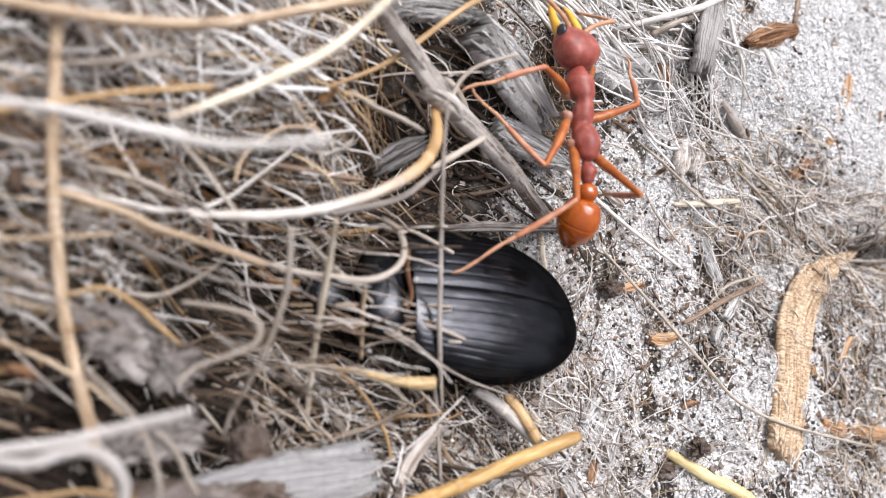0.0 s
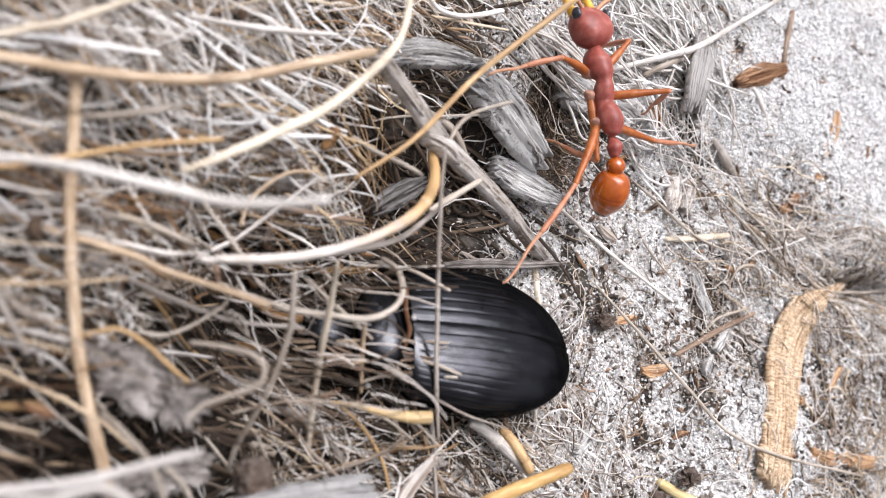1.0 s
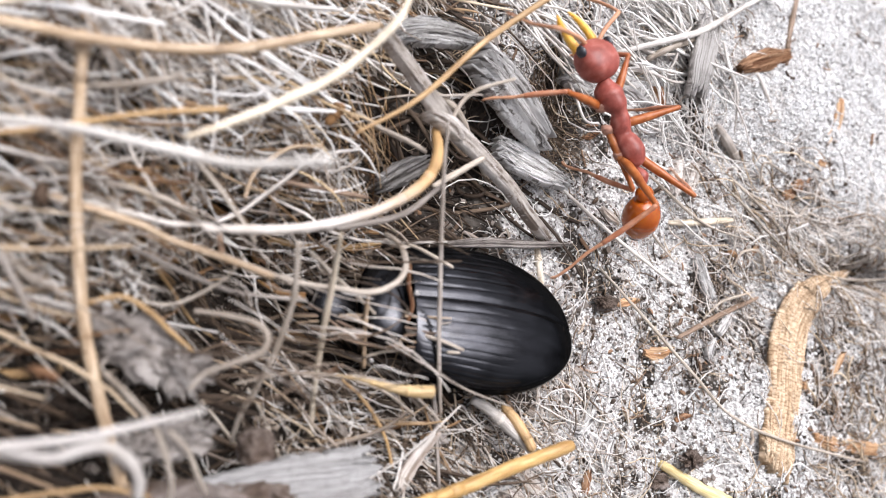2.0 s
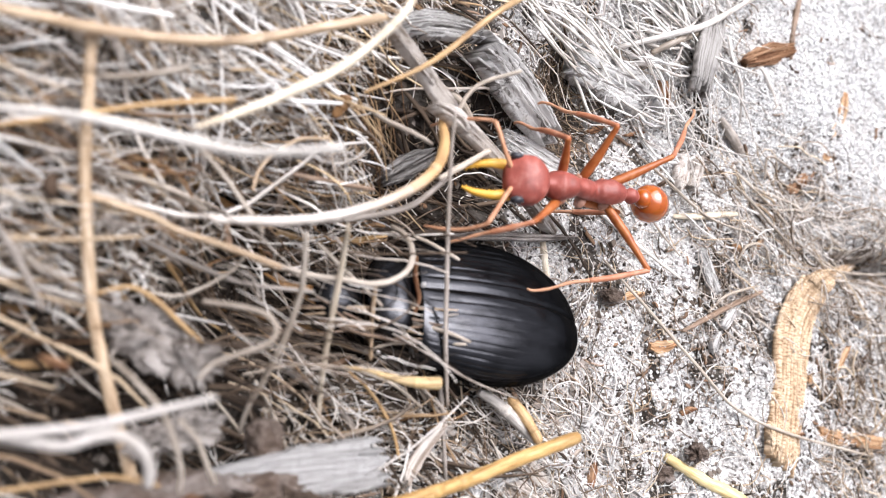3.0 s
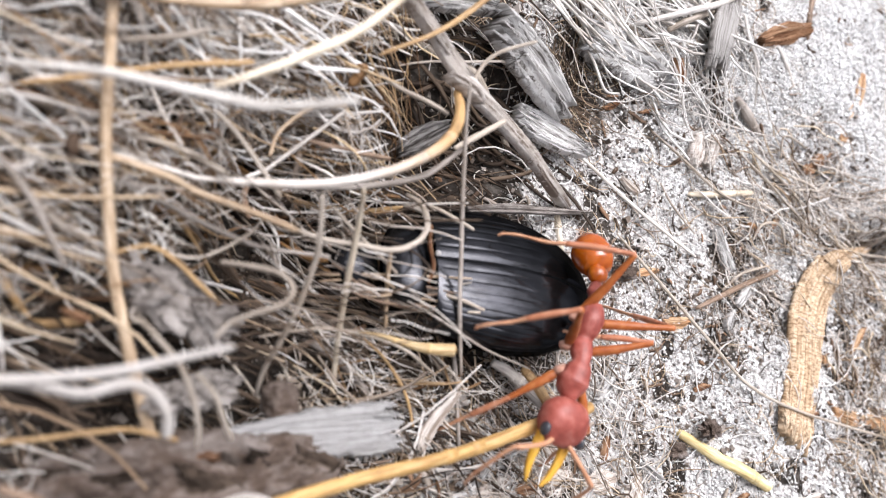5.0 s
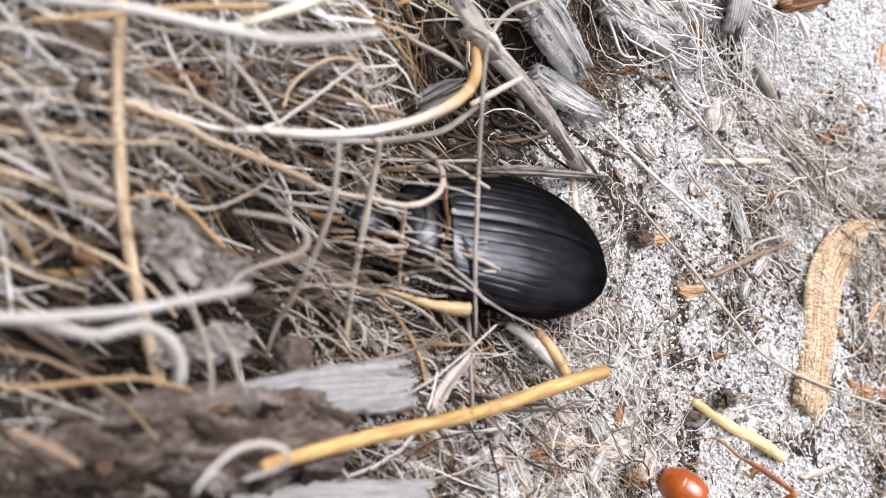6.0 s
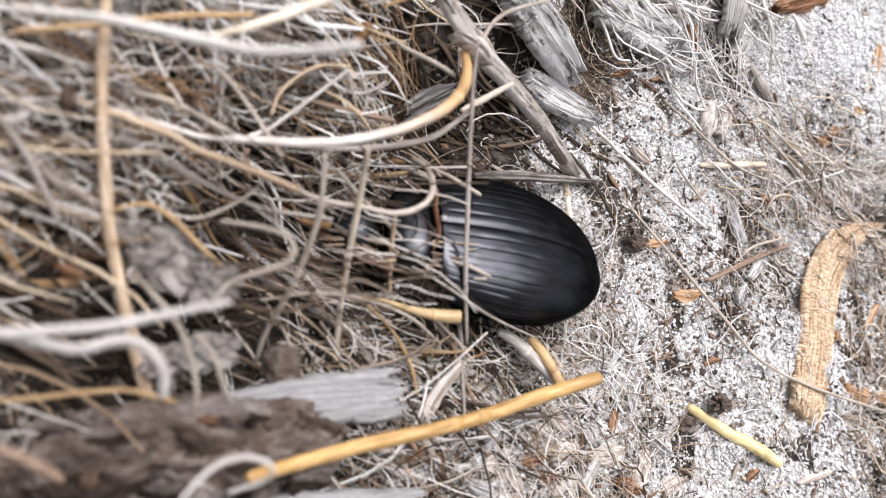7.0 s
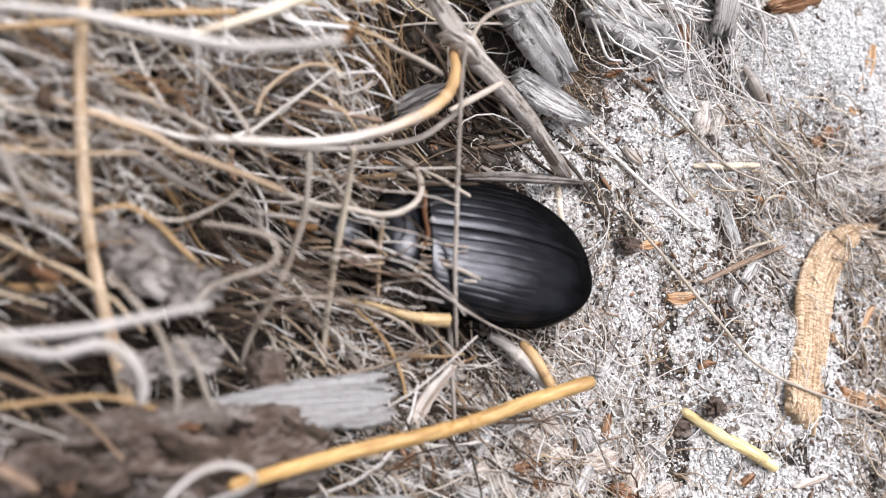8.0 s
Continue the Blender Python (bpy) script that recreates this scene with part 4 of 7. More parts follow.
stem("dry_grass_stem", "pale fibre over the beetle", "grass stem", M_PALE, (0.27, 0.36, 0.36, 0.27,), (-9.0, -5.4, 1.4), (-6.3, -5.9, 2.9), (-4.7, -6.6, 5.3), (-2.4, -7.4, 5.8))
stem("dry_grass_stem", "grey fibre lying along the beetle", "grass stem", M_GREY, (0.16, 0.22, 0.24, 0.18,), (-9.0, -5.8, 1.3), (-6.4, -8.1, 4.8), (-1.4, -10.4, 4.6), (4.6, -11.8, 2.8))
stem("dry_grass_stem", "pale fibre over the beetle neck", "grass stem", M_PALE, (0.27, 0.31, 0.27,), (-9.1, -8.2, 0.8), (-6.7, -7.5, 1.9), (-2.8, -7.6, 5.8))
stem("dry_grass_stem", "pale fibre sweeping towards the sand", "grass stem", M_PALE, (0.20, 0.30, 0.27,), (-20.0, -10.3, 3.2), (-15.8, -9.5, 3.0), (-11.8, -9.6, 2.5), (-7.6, -10.6, 2.0), (-3.8, -12.6, 1.0))
stem("dry_grass_stem", "golden fibre beside the yellow tube", "grass stem", M_GOLD, (0.22, 0.29, 0.27,), (-10.1, -9.8, -0.0), (-8.2, -11.5, 0.4), (-6.5, -14.1, 0.7), (-5.5, -16.7, 0.4))
stem("dry_grass_stem", "pale tendril looped over bark debris", "grass stem", M_WHITE, (0.17, 0.26, 0.27, 0.25,), (-28.0, -22.0, 15.2), (-27.0, -20.7, 15.3), (-25.9, -19.9, 15.3), (-24.5, -19.6, 15.5), (-23.2, -20.1, 15.4), (-23.1, -20.9, 14.5), (-24.6, -21.8, 12.6))
stem("leaf_strip", "rust-brown leaf strip at the bark debris", "dead leaf", M_BROWN, (0.45, 0.64, 0.47,), (-36.2, -19.2, 10.6), (-34.4, -20.0, 10.5), (-32.6, -21.1, 10.2))
stem("dry_grass_stem", "pale curled rootlet beside grey wood", "grass stem", M_PALE, (0.41, 0.49, 0.43,), (19.9, 25.1, -0.4), (22.4, 23.3, 0.4), (27.3, 23.7, 2.0), (31.0, 25.7, 2.7))
stem("dry_grass_stem", "white curled stem over the litter", "grass stem", M_WHITE, (0.38, 0.47, 0.51,), (-5.9, 24.4, 5.0), (-3.6, 23.5, 4.0), (-0.4, 23.9, 3.7), (3.2, 25.3, 4.0))
stem("dry_grass_stem", "bleached white stem in the litter", "grass stem", M_WHITE, (0.30, 0.47, 0.48, 0.33,), (-25.9, 15.9, 7.0), (-22.0, 16.1, 7.2), (-19.0, 16.6, 6.9), (-14.8, 17.2, 7.4))
stem("dry_grass_stem", "broad pale blade behind the upright stem", "grass stem", M_PALE, (0.35, 0.46, 0.44,), (-32.7, 7.9, 5.8), (-30.0, 8.2, 6.8), (-27.5, 8.8, 7.8), (-26.4, 9.4, 7.8))
stem("dry_grass_stem", "pale stalk crossing the hooked stem", "grass stem", M_PALE, (0.34, 0.36, 0.31,), (-24.8, 4.8, 5.3), (-23.2, 3.5, 5.3), (-21.1, 1.1, 5.3), (-19.7, -0.6, 5.1))
stem("dry_grass_stem", "tan bowed rootlet in the litter", "grass stem", M_TAN, (0.28, 0.34, 0.30,), (-20.0, 2.9, 3.2), (-19.2, 5.0, 2.9), (-16.9, 7.1, 3.5), (-14.3, 7.6, 3.9))
stem("dry_grass_stem", "white stalk on the wood fragment", "grass stem", M_WHITE, (0.22, 0.34, 0.28, 0.23,), (13.0, 22.6, -0.5), (15.4, 19.7, -0.6), (16.8, 17.0, -0.5), (18.6, 16.9, -0.3))
stem("dry_grass_stem", "white fibre over the wood fragment", "grass stem", M_WHITE, (0.23, 0.27, 0.24,), (17.9, 21.6, -0.8), (20.0, 18.5, 1.1), (22.7, 16.9, 2.3), (26.3, 17.0, 1.3))
stem("rootlet", "white rootlet strand lying over grey wood", "rootlet", M_WHITE, (0.17, 0.28, 0.23, 0.12,), (7.6, 28.0, 0.6), (9.7, 24.6, 1.4), (13.8, 23.1, 1.0), (19.5, 23.1, 0.2))
stem("rootlet", "white rootlet strand lying over grey wood", "rootlet", M_WHITE, (0.17, 0.28, 0.23, 0.12,), (9.6, 26.3, 0.3), (12.9, 22.8, 1.0), (17.9, 20.7, 0.6), (22.6, 18.5, 1.3))
stem("rootlet", "white rootlet strand lying over grey wood", "rootlet", M_WHITE, (0.17, 0.28, 0.23, 0.12,), (11.0, 28.6, 0.3), (12.4, 25.6, 1.4), (15.7, 24.1, 1.1), (20.0, 23.5, 0.5))
stem("rootlet", "white rootlet strand lying over grey wood", "rootlet", M_WHITE, (0.17, 0.29, 0.24, 0.12,), (15.1, 28.1, 0.3), (17.8, 24.0, 1.2), (21.4, 20.9, 1.8), (26.5, 18.8, 1.8))
stem("rootlet", "white rootlet strand lying over grey wood", "rootlet", M_WHITE, (0.17, 0.28, 0.23, 0.12,), (8.6, 26.9, 0.3), (13.2, 25.2, 1.3), (18.2, 22.7, 0.8), (21.5, 17.6, 1.1))
stem("rootlet", "white rootlet strand lying over grey wood", "rootlet", M_WHITE, (0.16, 0.27, 0.23, 0.12,), (6.3, 26.3, 0.4), (9.0, 22.8, 1.6), (14.8, 21.6, 0.1), (20.3, 20.4, 0.1))
stem("rootlet", "white rootlet strand lying over grey wood", "rootlet", M_WHITE, (0.17, 0.29, 0.23, 0.12,), (10.5, 29.2, 0.0), (14.5, 25.6, 1.2), (19.5, 22.3, 1.1), (23.7, 17.7, 1.7))
stem("rootlet", "white rootlet strand lying over grey wood", "rootlet", M_WHITE, (0.17, 0.28, 0.23, 0.12,), (8.7, 26.2, 0.1), (12.6, 24.3, 1.4), (17.5, 22.1, 0.6), (20.4, 17.2, 0.9))
stem("rootlet", "white rootlet strand lying over grey wood", "rootlet", M_WHITE, (0.17, 0.28, 0.23, 0.12,), (10.7, 28.1, 0.2), (13.0, 24.4, 1.4), (17.6, 22.7, 0.7), (22.1, 21.1, 1.2))
stem("rootlet", "white rootlet strand lying over grey wood", "rootlet", M_WHITE, (0.17, 0.28, 0.23, 0.12,), (8.7, 26.4, 0.2), (10.9, 25.5, 1.5), (14.0, 24.7, 1.2), (17.8, 23.7, -0.1))
stem("rootlet", "white rootlet strand lying over grey wood", "rootlet", M_WHITE, (0.17, 0.28, 0.23, 0.12,), (8.3, 27.0, 0.4), (12.6, 27.0, 1.4), (16.7, 25.4, 1.3), (20.3, 21.7, 0.2))
stem("rootlet", "white rootlet strand lying over grey wood", "rootlet", M_WHITE, (0.17, 0.27, 0.23, 0.12,), (7.4, 27.1, 0.4), (9.2, 23.2, 1.7), (13.7, 21.2, 0.3), (18.3, 19.2, -0.4))
stem("rootlet", "white rootlet strand lying over grey wood", "rootlet", M_WHITE, (0.17, 0.28, 0.23, 0.12,), (9.2, 26.7, 0.2), (12.8, 25.7, 1.3), (16.6, 23.8, 0.9), (20.0, 20.0, -0.0))
stem("rootlet", "white rootlet strand lying over grey wood", "rootlet", M_WHITE, (0.16, 0.28, 0.23, 0.12,), (6.3, 27.8, 0.6), (9.5, 24.8, 1.3), (13.7, 21.9, 0.5), (17.9, 18.1, -0.7))
stem("rootlet", "white rootlet strand lying over grey wood", "rootlet", M_WHITE, (0.17, 0.27, 0.23, 0.12,), (7.7, 27.4, 0.5), (9.0, 23.0, 1.6), (13.3, 21.4, 0.4), (18.5, 20.6, -0.4))
stem("rootlet", "white rootlet strand lying over grey wood", "rootlet", M_WHITE, (0.17, 0.29, 0.24, 0.12,), (12.8, 27.2, 0.2), (17.7, 26.5, 1.3), (21.6, 23.7, 2.2), (25.5, 19.1, 2.0))
stem("rootlet", "white rootlet strand lying over grey wood", "rootlet", M_WHITE, (0.16, 0.27, 0.23, 0.12,), (5.6, 26.9, 0.6), (9.6, 23.6, 1.7), (16.1, 21.6, 0.2), (21.1, 18.2, 0.9))
stem("rootlet", "thin dry strand fallen over the beetle neck", "rootlet", M_BROWN, (0.17, 0.26, 0.26, 0.13,), (-12.8, -4.9, 1.6), (-10.7, -6.2, 1.7), (-8.6, -7.1, 1.9), (-6.5, -7.5, 2.3))
stem("rootlet", "thin dry strand fallen over the beetle neck", "rootlet", M_BROWN, (0.17, 0.26, 0.26, 0.13,), (-12.4, -6.9, 1.4), (-10.6, -6.6, 1.7), (-8.8, -6.4, 1.9), (-6.8, -6.5, 2.2))
stem("rootlet", "thin dry strand fallen over the beetle neck", "rootlet", M_BROWN, (0.17, 0.26, 0.26, 0.13,), (-14.6, -4.9, 0.4), (-11.1, -5.0, 1.6), (-7.6, -5.4, 2.8), (-4.7, -6.2, 5.3))
stem("rootlet", "thin dry strand fallen over the beetle neck", "rootlet", M_GREY, (0.17, 0.26, 0.26, 0.13,), (-14.2, -4.4, 0.8), (-11.8, -4.5, 1.3), (-9.4, -5.1, 1.8), (-6.8, -6.3, 2.3))
stem("rootlet", "thin dry strand fallen over the beetle neck", "rootlet", M_BROWN, (0.17, 0.26, 0.26, 0.13,), (-12.1, -6.4, 1.7), (-9.8, -7.0, 2.1), (-7.6, -7.2, 2.5), (-6.4, -7.3, 4.9))
stem("rootlet", "thin dry strand fallen over the beetle neck", "rootlet", M_BROWN, (0.17, 0.26, 0.26, 0.13,), (-13.4, -6.0, 0.9), (-10.2, -6.4, 1.9), (-7.1, -6.4, 3.0), (-4.5, -6.1, 5.3))
stem("rootlet", "thin dry strand fallen over the beetle neck", "rootlet", M_BROWN, (0.17, 0.26, 0.26, 0.13,), (-13.7, -4.2, 1.1), (-11.1, -5.5, 1.6), (-8.5, -6.5, 2.1), (-6.4, -7.4, 3.7))
stem("rootlet", "thin dry strand fallen over the beetle neck", "rootlet", M_TAN, (0.17, 0.26, 0.26, 0.13,), (-10.7, -6.7, 2.5), (-9.5, -6.5, 2.4), (-8.3, -6.1, 2.3), (-7.1, -5.8, 2.2))
stem("rootlet", "thin dry strand fallen over the beetle neck", "rootlet", M_TAN, (0.17, 0.26, 0.26, 0.13,), (-14.7, -5.1, 0.3), (-10.9, -4.9, 1.8), (-7.0, -4.8, 3.3), (-3.3, -4.9, 5.3))
stem("rootlet", "thin dry strand fallen over the beetle neck", "rootlet", M_GREY, (0.17, 0.26, 0.26, 0.13,), (-14.2, -5.7, 0.5), (-10.5, -6.0, 1.8), (-6.8, -5.9, 3.2), (-3.3, -5.2, 5.3))
stem("rootlet", "thin dry strand fallen over the beetle neck", "rootlet", M_TAN, (0.17, 0.26, 0.26, 0.13,), (-14.4, -5.6, 0.4), (-12.1, -5.3, 1.0), (-9.8, -5.1, 1.5), (-7.3, -4.9, 2.2))
stem("rootlet", "thin dry strand fallen over the beetle neck", "rootlet", M_TAN, (0.17, 0.26, 0.26, 0.13,), (-10.7, -5.0, 2.8), (-8.9, -5.9, 2.8), (-7.1, -6.5, 2.9), (-6.3, -6.9, 4.9))
trodden = stem("dry_grass_stem", "slender golden straw, pressed down and released by the ant", "grass stem", M_GOLD, (0.28, 0.48, 0.54, 0.53,), (0.0, 0.0, 0.0), (5.0, 4.0, 0.5), (10.1, 9.8, 1.4), (17.0, 16.3, 3.6), (20.7, 19.5, 3.1))


# ---- flat fragments: wood, bark, leaf scales and seed cases ----
chip("dead_twig", "grey-brown weathered twig reaching down to the sand", "twig", M_STICK, 1.1, 12, (0.95, 1.05, 1.30, 1.62, 1.30, 1.22, 1.02, 0.45,), (-11.8, 15.9, 8.1), (-8.8, 14.2, 7.0), (-5.6, 12.1, 5.9), (-3.1, 11.1, 4.6), (0.5, 9.4, 3.8), (4.2, 7.3, 3.0), (7.3, 5.4, 1.9), (11.1, 4.0, -0.3))
stem("dead_twig", "blunt pale grey weathered stick beside the yellow straw", "twig", M_DRIFT, (0.7, 0.95, 1.08, 1.0, 0.8,), (1.7, -11.3, 1.2), (2.8, -11.9, 1.5), (4.0, -12.8, 1.8), (5.6, -14.2, 2.2), (7.3, -15.7, 2.6))
chip("wood_fragment", "grey decayed wood fragment behind the hooked stem", "wood fragment", M_GREYWOOD, 1.6, 0, (0.94, 2.09, 2.11, 0.97,), (-7.4, 6.2, -0.3), (-6.0, 7.2, -0.1), (-4.5, 8.2, 0.2), (-2.9, 9.2, 0.6))
chip("wood_splinter", "ragged grey-brown bark splinter lying behind the beetle", "wood fragment", M_SOFT, 0.8, 0, (0.6, 1.0, 0.9, 0.4,), (0.3, 2.3, -1.0), (3.9, 2.7, 0.1), (7.6, 2.8, 1.2), (14.3, 3.7, -0.2))
chip("bark_flake", "brown debris strip on the beetle neck", "bark", M_RUST, 0.3, 0, (0.18, 0.36, 0.31, 0.18,), (-6.4, -0.7, 3.9), (-6.3, -2.2, 3.6), (-6.1, -4.0, 3.9), (-6.3, -5.3, 3.5))
chip("bark_strip", "tan fibrous strip of bark lying on the sand", "bark", M_BARK, 1.0, 0, (5.3, 5.6, 5.8, 6.0, 6.0, 4.8, 2.0, 0.6,), (41.2, -18.5, 2.3), (42.5, -15.4, 2.1), (44.5, -11.2, 1.6), (45.6, -6.2, 1.5), (47.2, -2.2, 1.5), (49.4, 1.0, 2.2), (52.1, 2.7, 2.8), (66.1, 6.2, -2.6))
chip("wood_fragment", "grey weathered splintered wood fragment", "wood fragment", M_WOOD, 2.2, 0, (3.04, 4.25, 4.52, 2.97,), (0.4, 18.8, 3.1), (3.4, 17.7, 2.2), (5.8, 15.8, 2.0), (9.5, 13.3, 0.9))
chip("wood_fragment", "pale grey split wood fragment on the sand", "wood fragment", M_PALEWOOD, 1.5, 0, (1.78, 3.28, 2.78, 0.86,), (5.7, 12.1, -0.4), (8.0, 11.3, -0.3), (10.1, 10.4, 0.1), (12.6, 9.4, 0.5))
chip("wood_fragment", "whitish weathered wood fragment in the litter", "wood fragment", M_WOOD, 1.8, 0, (1.41, 2.40, 2.15, 1.00,), (-7.9, 18.8, 2.6), (-5.5, 19.6, 2.7), (-2.8, 19.9, 2.9), (-0.2, 19.8, 3.1))
chip("wood_fragment", "upright grey slab of weathered wood in the sand", "wood fragment", M_GREYSLAB, 0.9, 10, (4.2, 4.4, 4.2, 3.9,), (31.5, 29.2, 3.8), (30.7, 26.9, 3.9), (29.5, 24.0, 4.1), (29.7, 21.9, 3.2))
chip("wood_fragment", "flat grey weathered wood slab on the litter", "wood fragment", M_SLAB, 2.4, 0, (0.9, 2.0, 3.0, 3.6, 3.9, 3.7,), (-24.0, -17.7, 2.4), (-20.6, -17.4, 2.8), (-17.4, -17.1, 3.4), (-14.4, -16.9, 4.0), (-11.8, -16.7, 4.5), (-10.0, -16.5, 4.4))
chip("wood_fragment", "pale grey wood slab beside the bark debris", "wood fragment", M_SLAB, 1.8, 0, (1.4, 2.8, 3.0, 2.2,), (-21.5, -24.5, 3.0), (-17.0, -24.6, 3.4), (-12.0, -24.7, 3.8), (-7.6, -24.4, 3.8))
chip("wood_fragment", "pale weathered wood fragment beside the sand", "wood fragment", M_PALEWOOD, 2.5, 0, (3.40, 5.20, 4.65, 2.91,), (14.2, 22.5, -1.0), (18.0, 21.7, -0.9), (21.0, 20.2, 0.1), (23.1, 18.4, 1.2))
chip("bark_flake", "rust-brown bark flake on the sand", "bark", M_RUST, 1.2, 0, (1.02, 2.21, 2.65, 1.35,), (36.8, 25.8, 3.4), (39.2, 27.0, 3.5), (42.5, 28.4, 3.4), (46.0, 29.6, 3.4))
chip("leaf_strip", "rust-orange leaf strip on the sand", "dead leaf", M_ORANGE, 0.5, 0, (1.16, 1.72, 1.74, 1.52,), (50.7, -15.3, 1.1), (54.8, -16.1, 0.8), (58.5, -16.5, 1.4), (63.8, -17.0, 1.0))
chip("leaf_scale", "curled orange leaf scale on the sand", "dead leaf", M_ORANGE, 0.4, 0, (0.8, 1.6, 1.7, 0.9,), (56.8, 26.4, 3.5), (56.0, 24.2, 3.6), (55.6, 22.2, 2.9), (53.9, 20.2, 2.5))
chip("leaf_scale", "small orange leaf scale on the sand", "dead leaf", M_ORANGE, 0.4, 0, (0.9, 2.0, 1.2,), (52.3, 18.6, 2.3), (53.9, 18.2, 2.3), (55.8, 18.0, 2.6))
chip("leaf_scale", "orange leaf scale half buried in sand", "dead leaf", M_ORANGE, 0.4, 0, (0.57, 1.49, 1.38, 0.47,), (24.4, -6.4, -0.3), (25.3, -6.5, -0.1), (26.5, -6.4, 0.1), (28.3, -5.9, -0.0))
chip("leaf_scale", "thin orange leaf scale on the sand", "dead leaf", M_ORANGE, 0.4, 0, (0.45, 1.03, 0.46,), (21.1, -1.7, -0.8), (22.5, -1.3, -0.8), (24.4, -1.0, -1.1))
chip("dead_leaf", "twisted pale brown dead leaf tip", "dead leaf", M_LEAF, 0.5, 0, (0.64, 1.55, 1.19, 0.82, 0.55,), (-4.3, -18.6, -0.3), (-3.9, -17.2, 0.1), (-3.3, -15.9, 0.7), (-2.7, -14.9, 1.3), (-2.2, -14.0, 1.8))
chip("seed_case", "brown seed case standing in the sand", "seed", M_RUST, 1.0, 0, (0.71, 1.01, 1.01, 0.59,), (25.4, 21.8, 1.5), (25.7, 21.0, 1.4), (26.0, 20.1, 1.3), (26.0, 19.1, 1.2))
chip("seed_case", "pale brown seed husk on the sand", "seed", M_LEAF, 0.6, 0, (0.45, 0.91, 0.57,), (19.0, 8.0, -0.6), (19.8, 7.4, -0.5), (20.9, 6.7, -0.3))
chip("leaf_scale", "curled orange leaf scale among fibres", "dead leaf", M_ORANGE, 0.4, 0, (0.50, 0.74, 0.38,), (37.1, 5.4, 0.7), (37.7, 4.8, 1.2), (39.9, 3.8, 0.5))
chip("leaf_strip", "bent orange straw strip on the sand", "dead leaf", M_ORANGE, 0.4, 0, (0.77, 1.18, 0.80,), (48.4, -9.2, 1.6), (51.7, -11.3, 0.9), (55.0, -13.1, 0.9))
chip("wood_fragment", "small grey wood splinter among fibres", "wood fragment", M_WOOD, 1.0, 0, (0.85, 1.46, 1.21, 0.73,), (32.4, 4.0, 0.1), (33.4, 2.2, 0.1), (33.7, 1.0, 0.3), (34.0, -0.2, 0.5))
chip("wood_fragment", "small pale grey-brown wood splinter among rootlets", "wood fragment", M_STICK, 1.0, 0, (1.2, 1.9, 1.5,), (31.0, 11.2, 0.2), (31.4, 12.6, 0.5), (31.5, 14.4, 0.8))
chip("leaf_scale", "rusty leaf fragment in the litter", "dead leaf", M_RUST, 0.8, 0, (0.37, 0.63, 0.44,), (-33.7, -9.7, 8.9), (-33.1, -9.9, 8.6), (-32.3, -10.2, 8.5))
chip("twig_knot", "swollen knot of a weathered twig", "twig", M_STICK, 1.3, 0, (0.61, 1.23, 1.33, 0.63,), (-7.1, 10.7, 7.2), (-5.9, 10.5, 7.1), (-4.8, 10.1, 7.0), (-3.9, 9.5, 6.6))
chip("wood_splinter", "small grey weathered wood splinter on the ground", "wood fragment", M_WOOD, 0.9, -15, (0.73, 1.47, 1.33, 0.52,), (4.1, -19.0, 0.0), (5.2, -18.7, -0.1), (6.1, -18.4, 0.1), (7.2, -18.1, 0.0))
chip("dead_leaf", "pale brown dead leaf flake on the ground", "dead leaf", M_LEAF, 0.5, 10, (0.65, 1.77, 1.61, 0.47,), (7.7, -17.5, 0.1), (8.9, -18.2, -0.3), (10.1, -19.0, -0.6), (11.0, -19.7, -0.6))
chip("dead_leaf", "pale brown dead leaf flake on the ground", "dead leaf", M_LEAF, 0.5, 10, (0.88, 2.38, 2.17, 0.63,), (13.5, -22.3, -0.2), (14.7, -22.0, -0.1), (16.0, -21.8, -0.1), (17.4, -21.6, -0.3))
chip("wood_splinter", "small grey weathered wood splinter on the ground", "wood fragment", M_WOOD, 0.9, 5, (0.76, 1.53, 1.39, 0.54,), (11.8, -24.8, -0.0), (12.7, -24.1, -0.2), (13.3, -23.2, -0.2), (13.9, -22.3, -0.0))
chip("bark_flake", "small rust-brown bark flake on the ground", "bark", M_RUST, 0.5, -5, (0.69, 1.39, 1.26, 0.49,), (7.2, -23.5, -0.4), (8.2, -23.7, -0.5), (9.2, -23.8, -0.6), (10.1, -24.0, -0.5))
chip("wood_splinter", "small grey weathered wood splinter on the ground", "wood fragment", M_WOOD, 0.9, 10, (0.60, 1.20, 1.09, 0.43,), (20.8, -20.6, -0.2), (21.6, -21.1, -0.2), (22.6, -21.6, -0.4), (23.5, -22.1, -0.5))
chip("bark_flake", "small rust-brown bark flake on the ground", "bark", M_RUST, 0.5, -10, (0.53, 1.06, 0.95, 0.37,), (16.0, -19.9, -0.4), (16.2, -19.2, -0.4), (16.4, -18.5, -0.4), (16.5, -17.9, -0.4))
chip("dead_leaf", "pale brown dead leaf flake on the ground", "dead leaf", M_LEAF, 0.5, -5, (0.71, 1.93, 1.76, 0.51,), (1.4, -22.8, -0.0), (2.5, -22.4, -0.4), (3.6, -21.9, -0.5), (4.3, -21.3, -0.2))
chip("wood_splinter", "small grey weathered wood splinter on the ground", "wood fragment", M_WOOD, 0.9, -5, (0.69, 1.39, 1.26, 0.49,), (-0.4, -23.7, 0.3), (0.4, -24.1, 0.3), (1.3, -24.4, 0.3), (2.2, -24.8, 0.2))
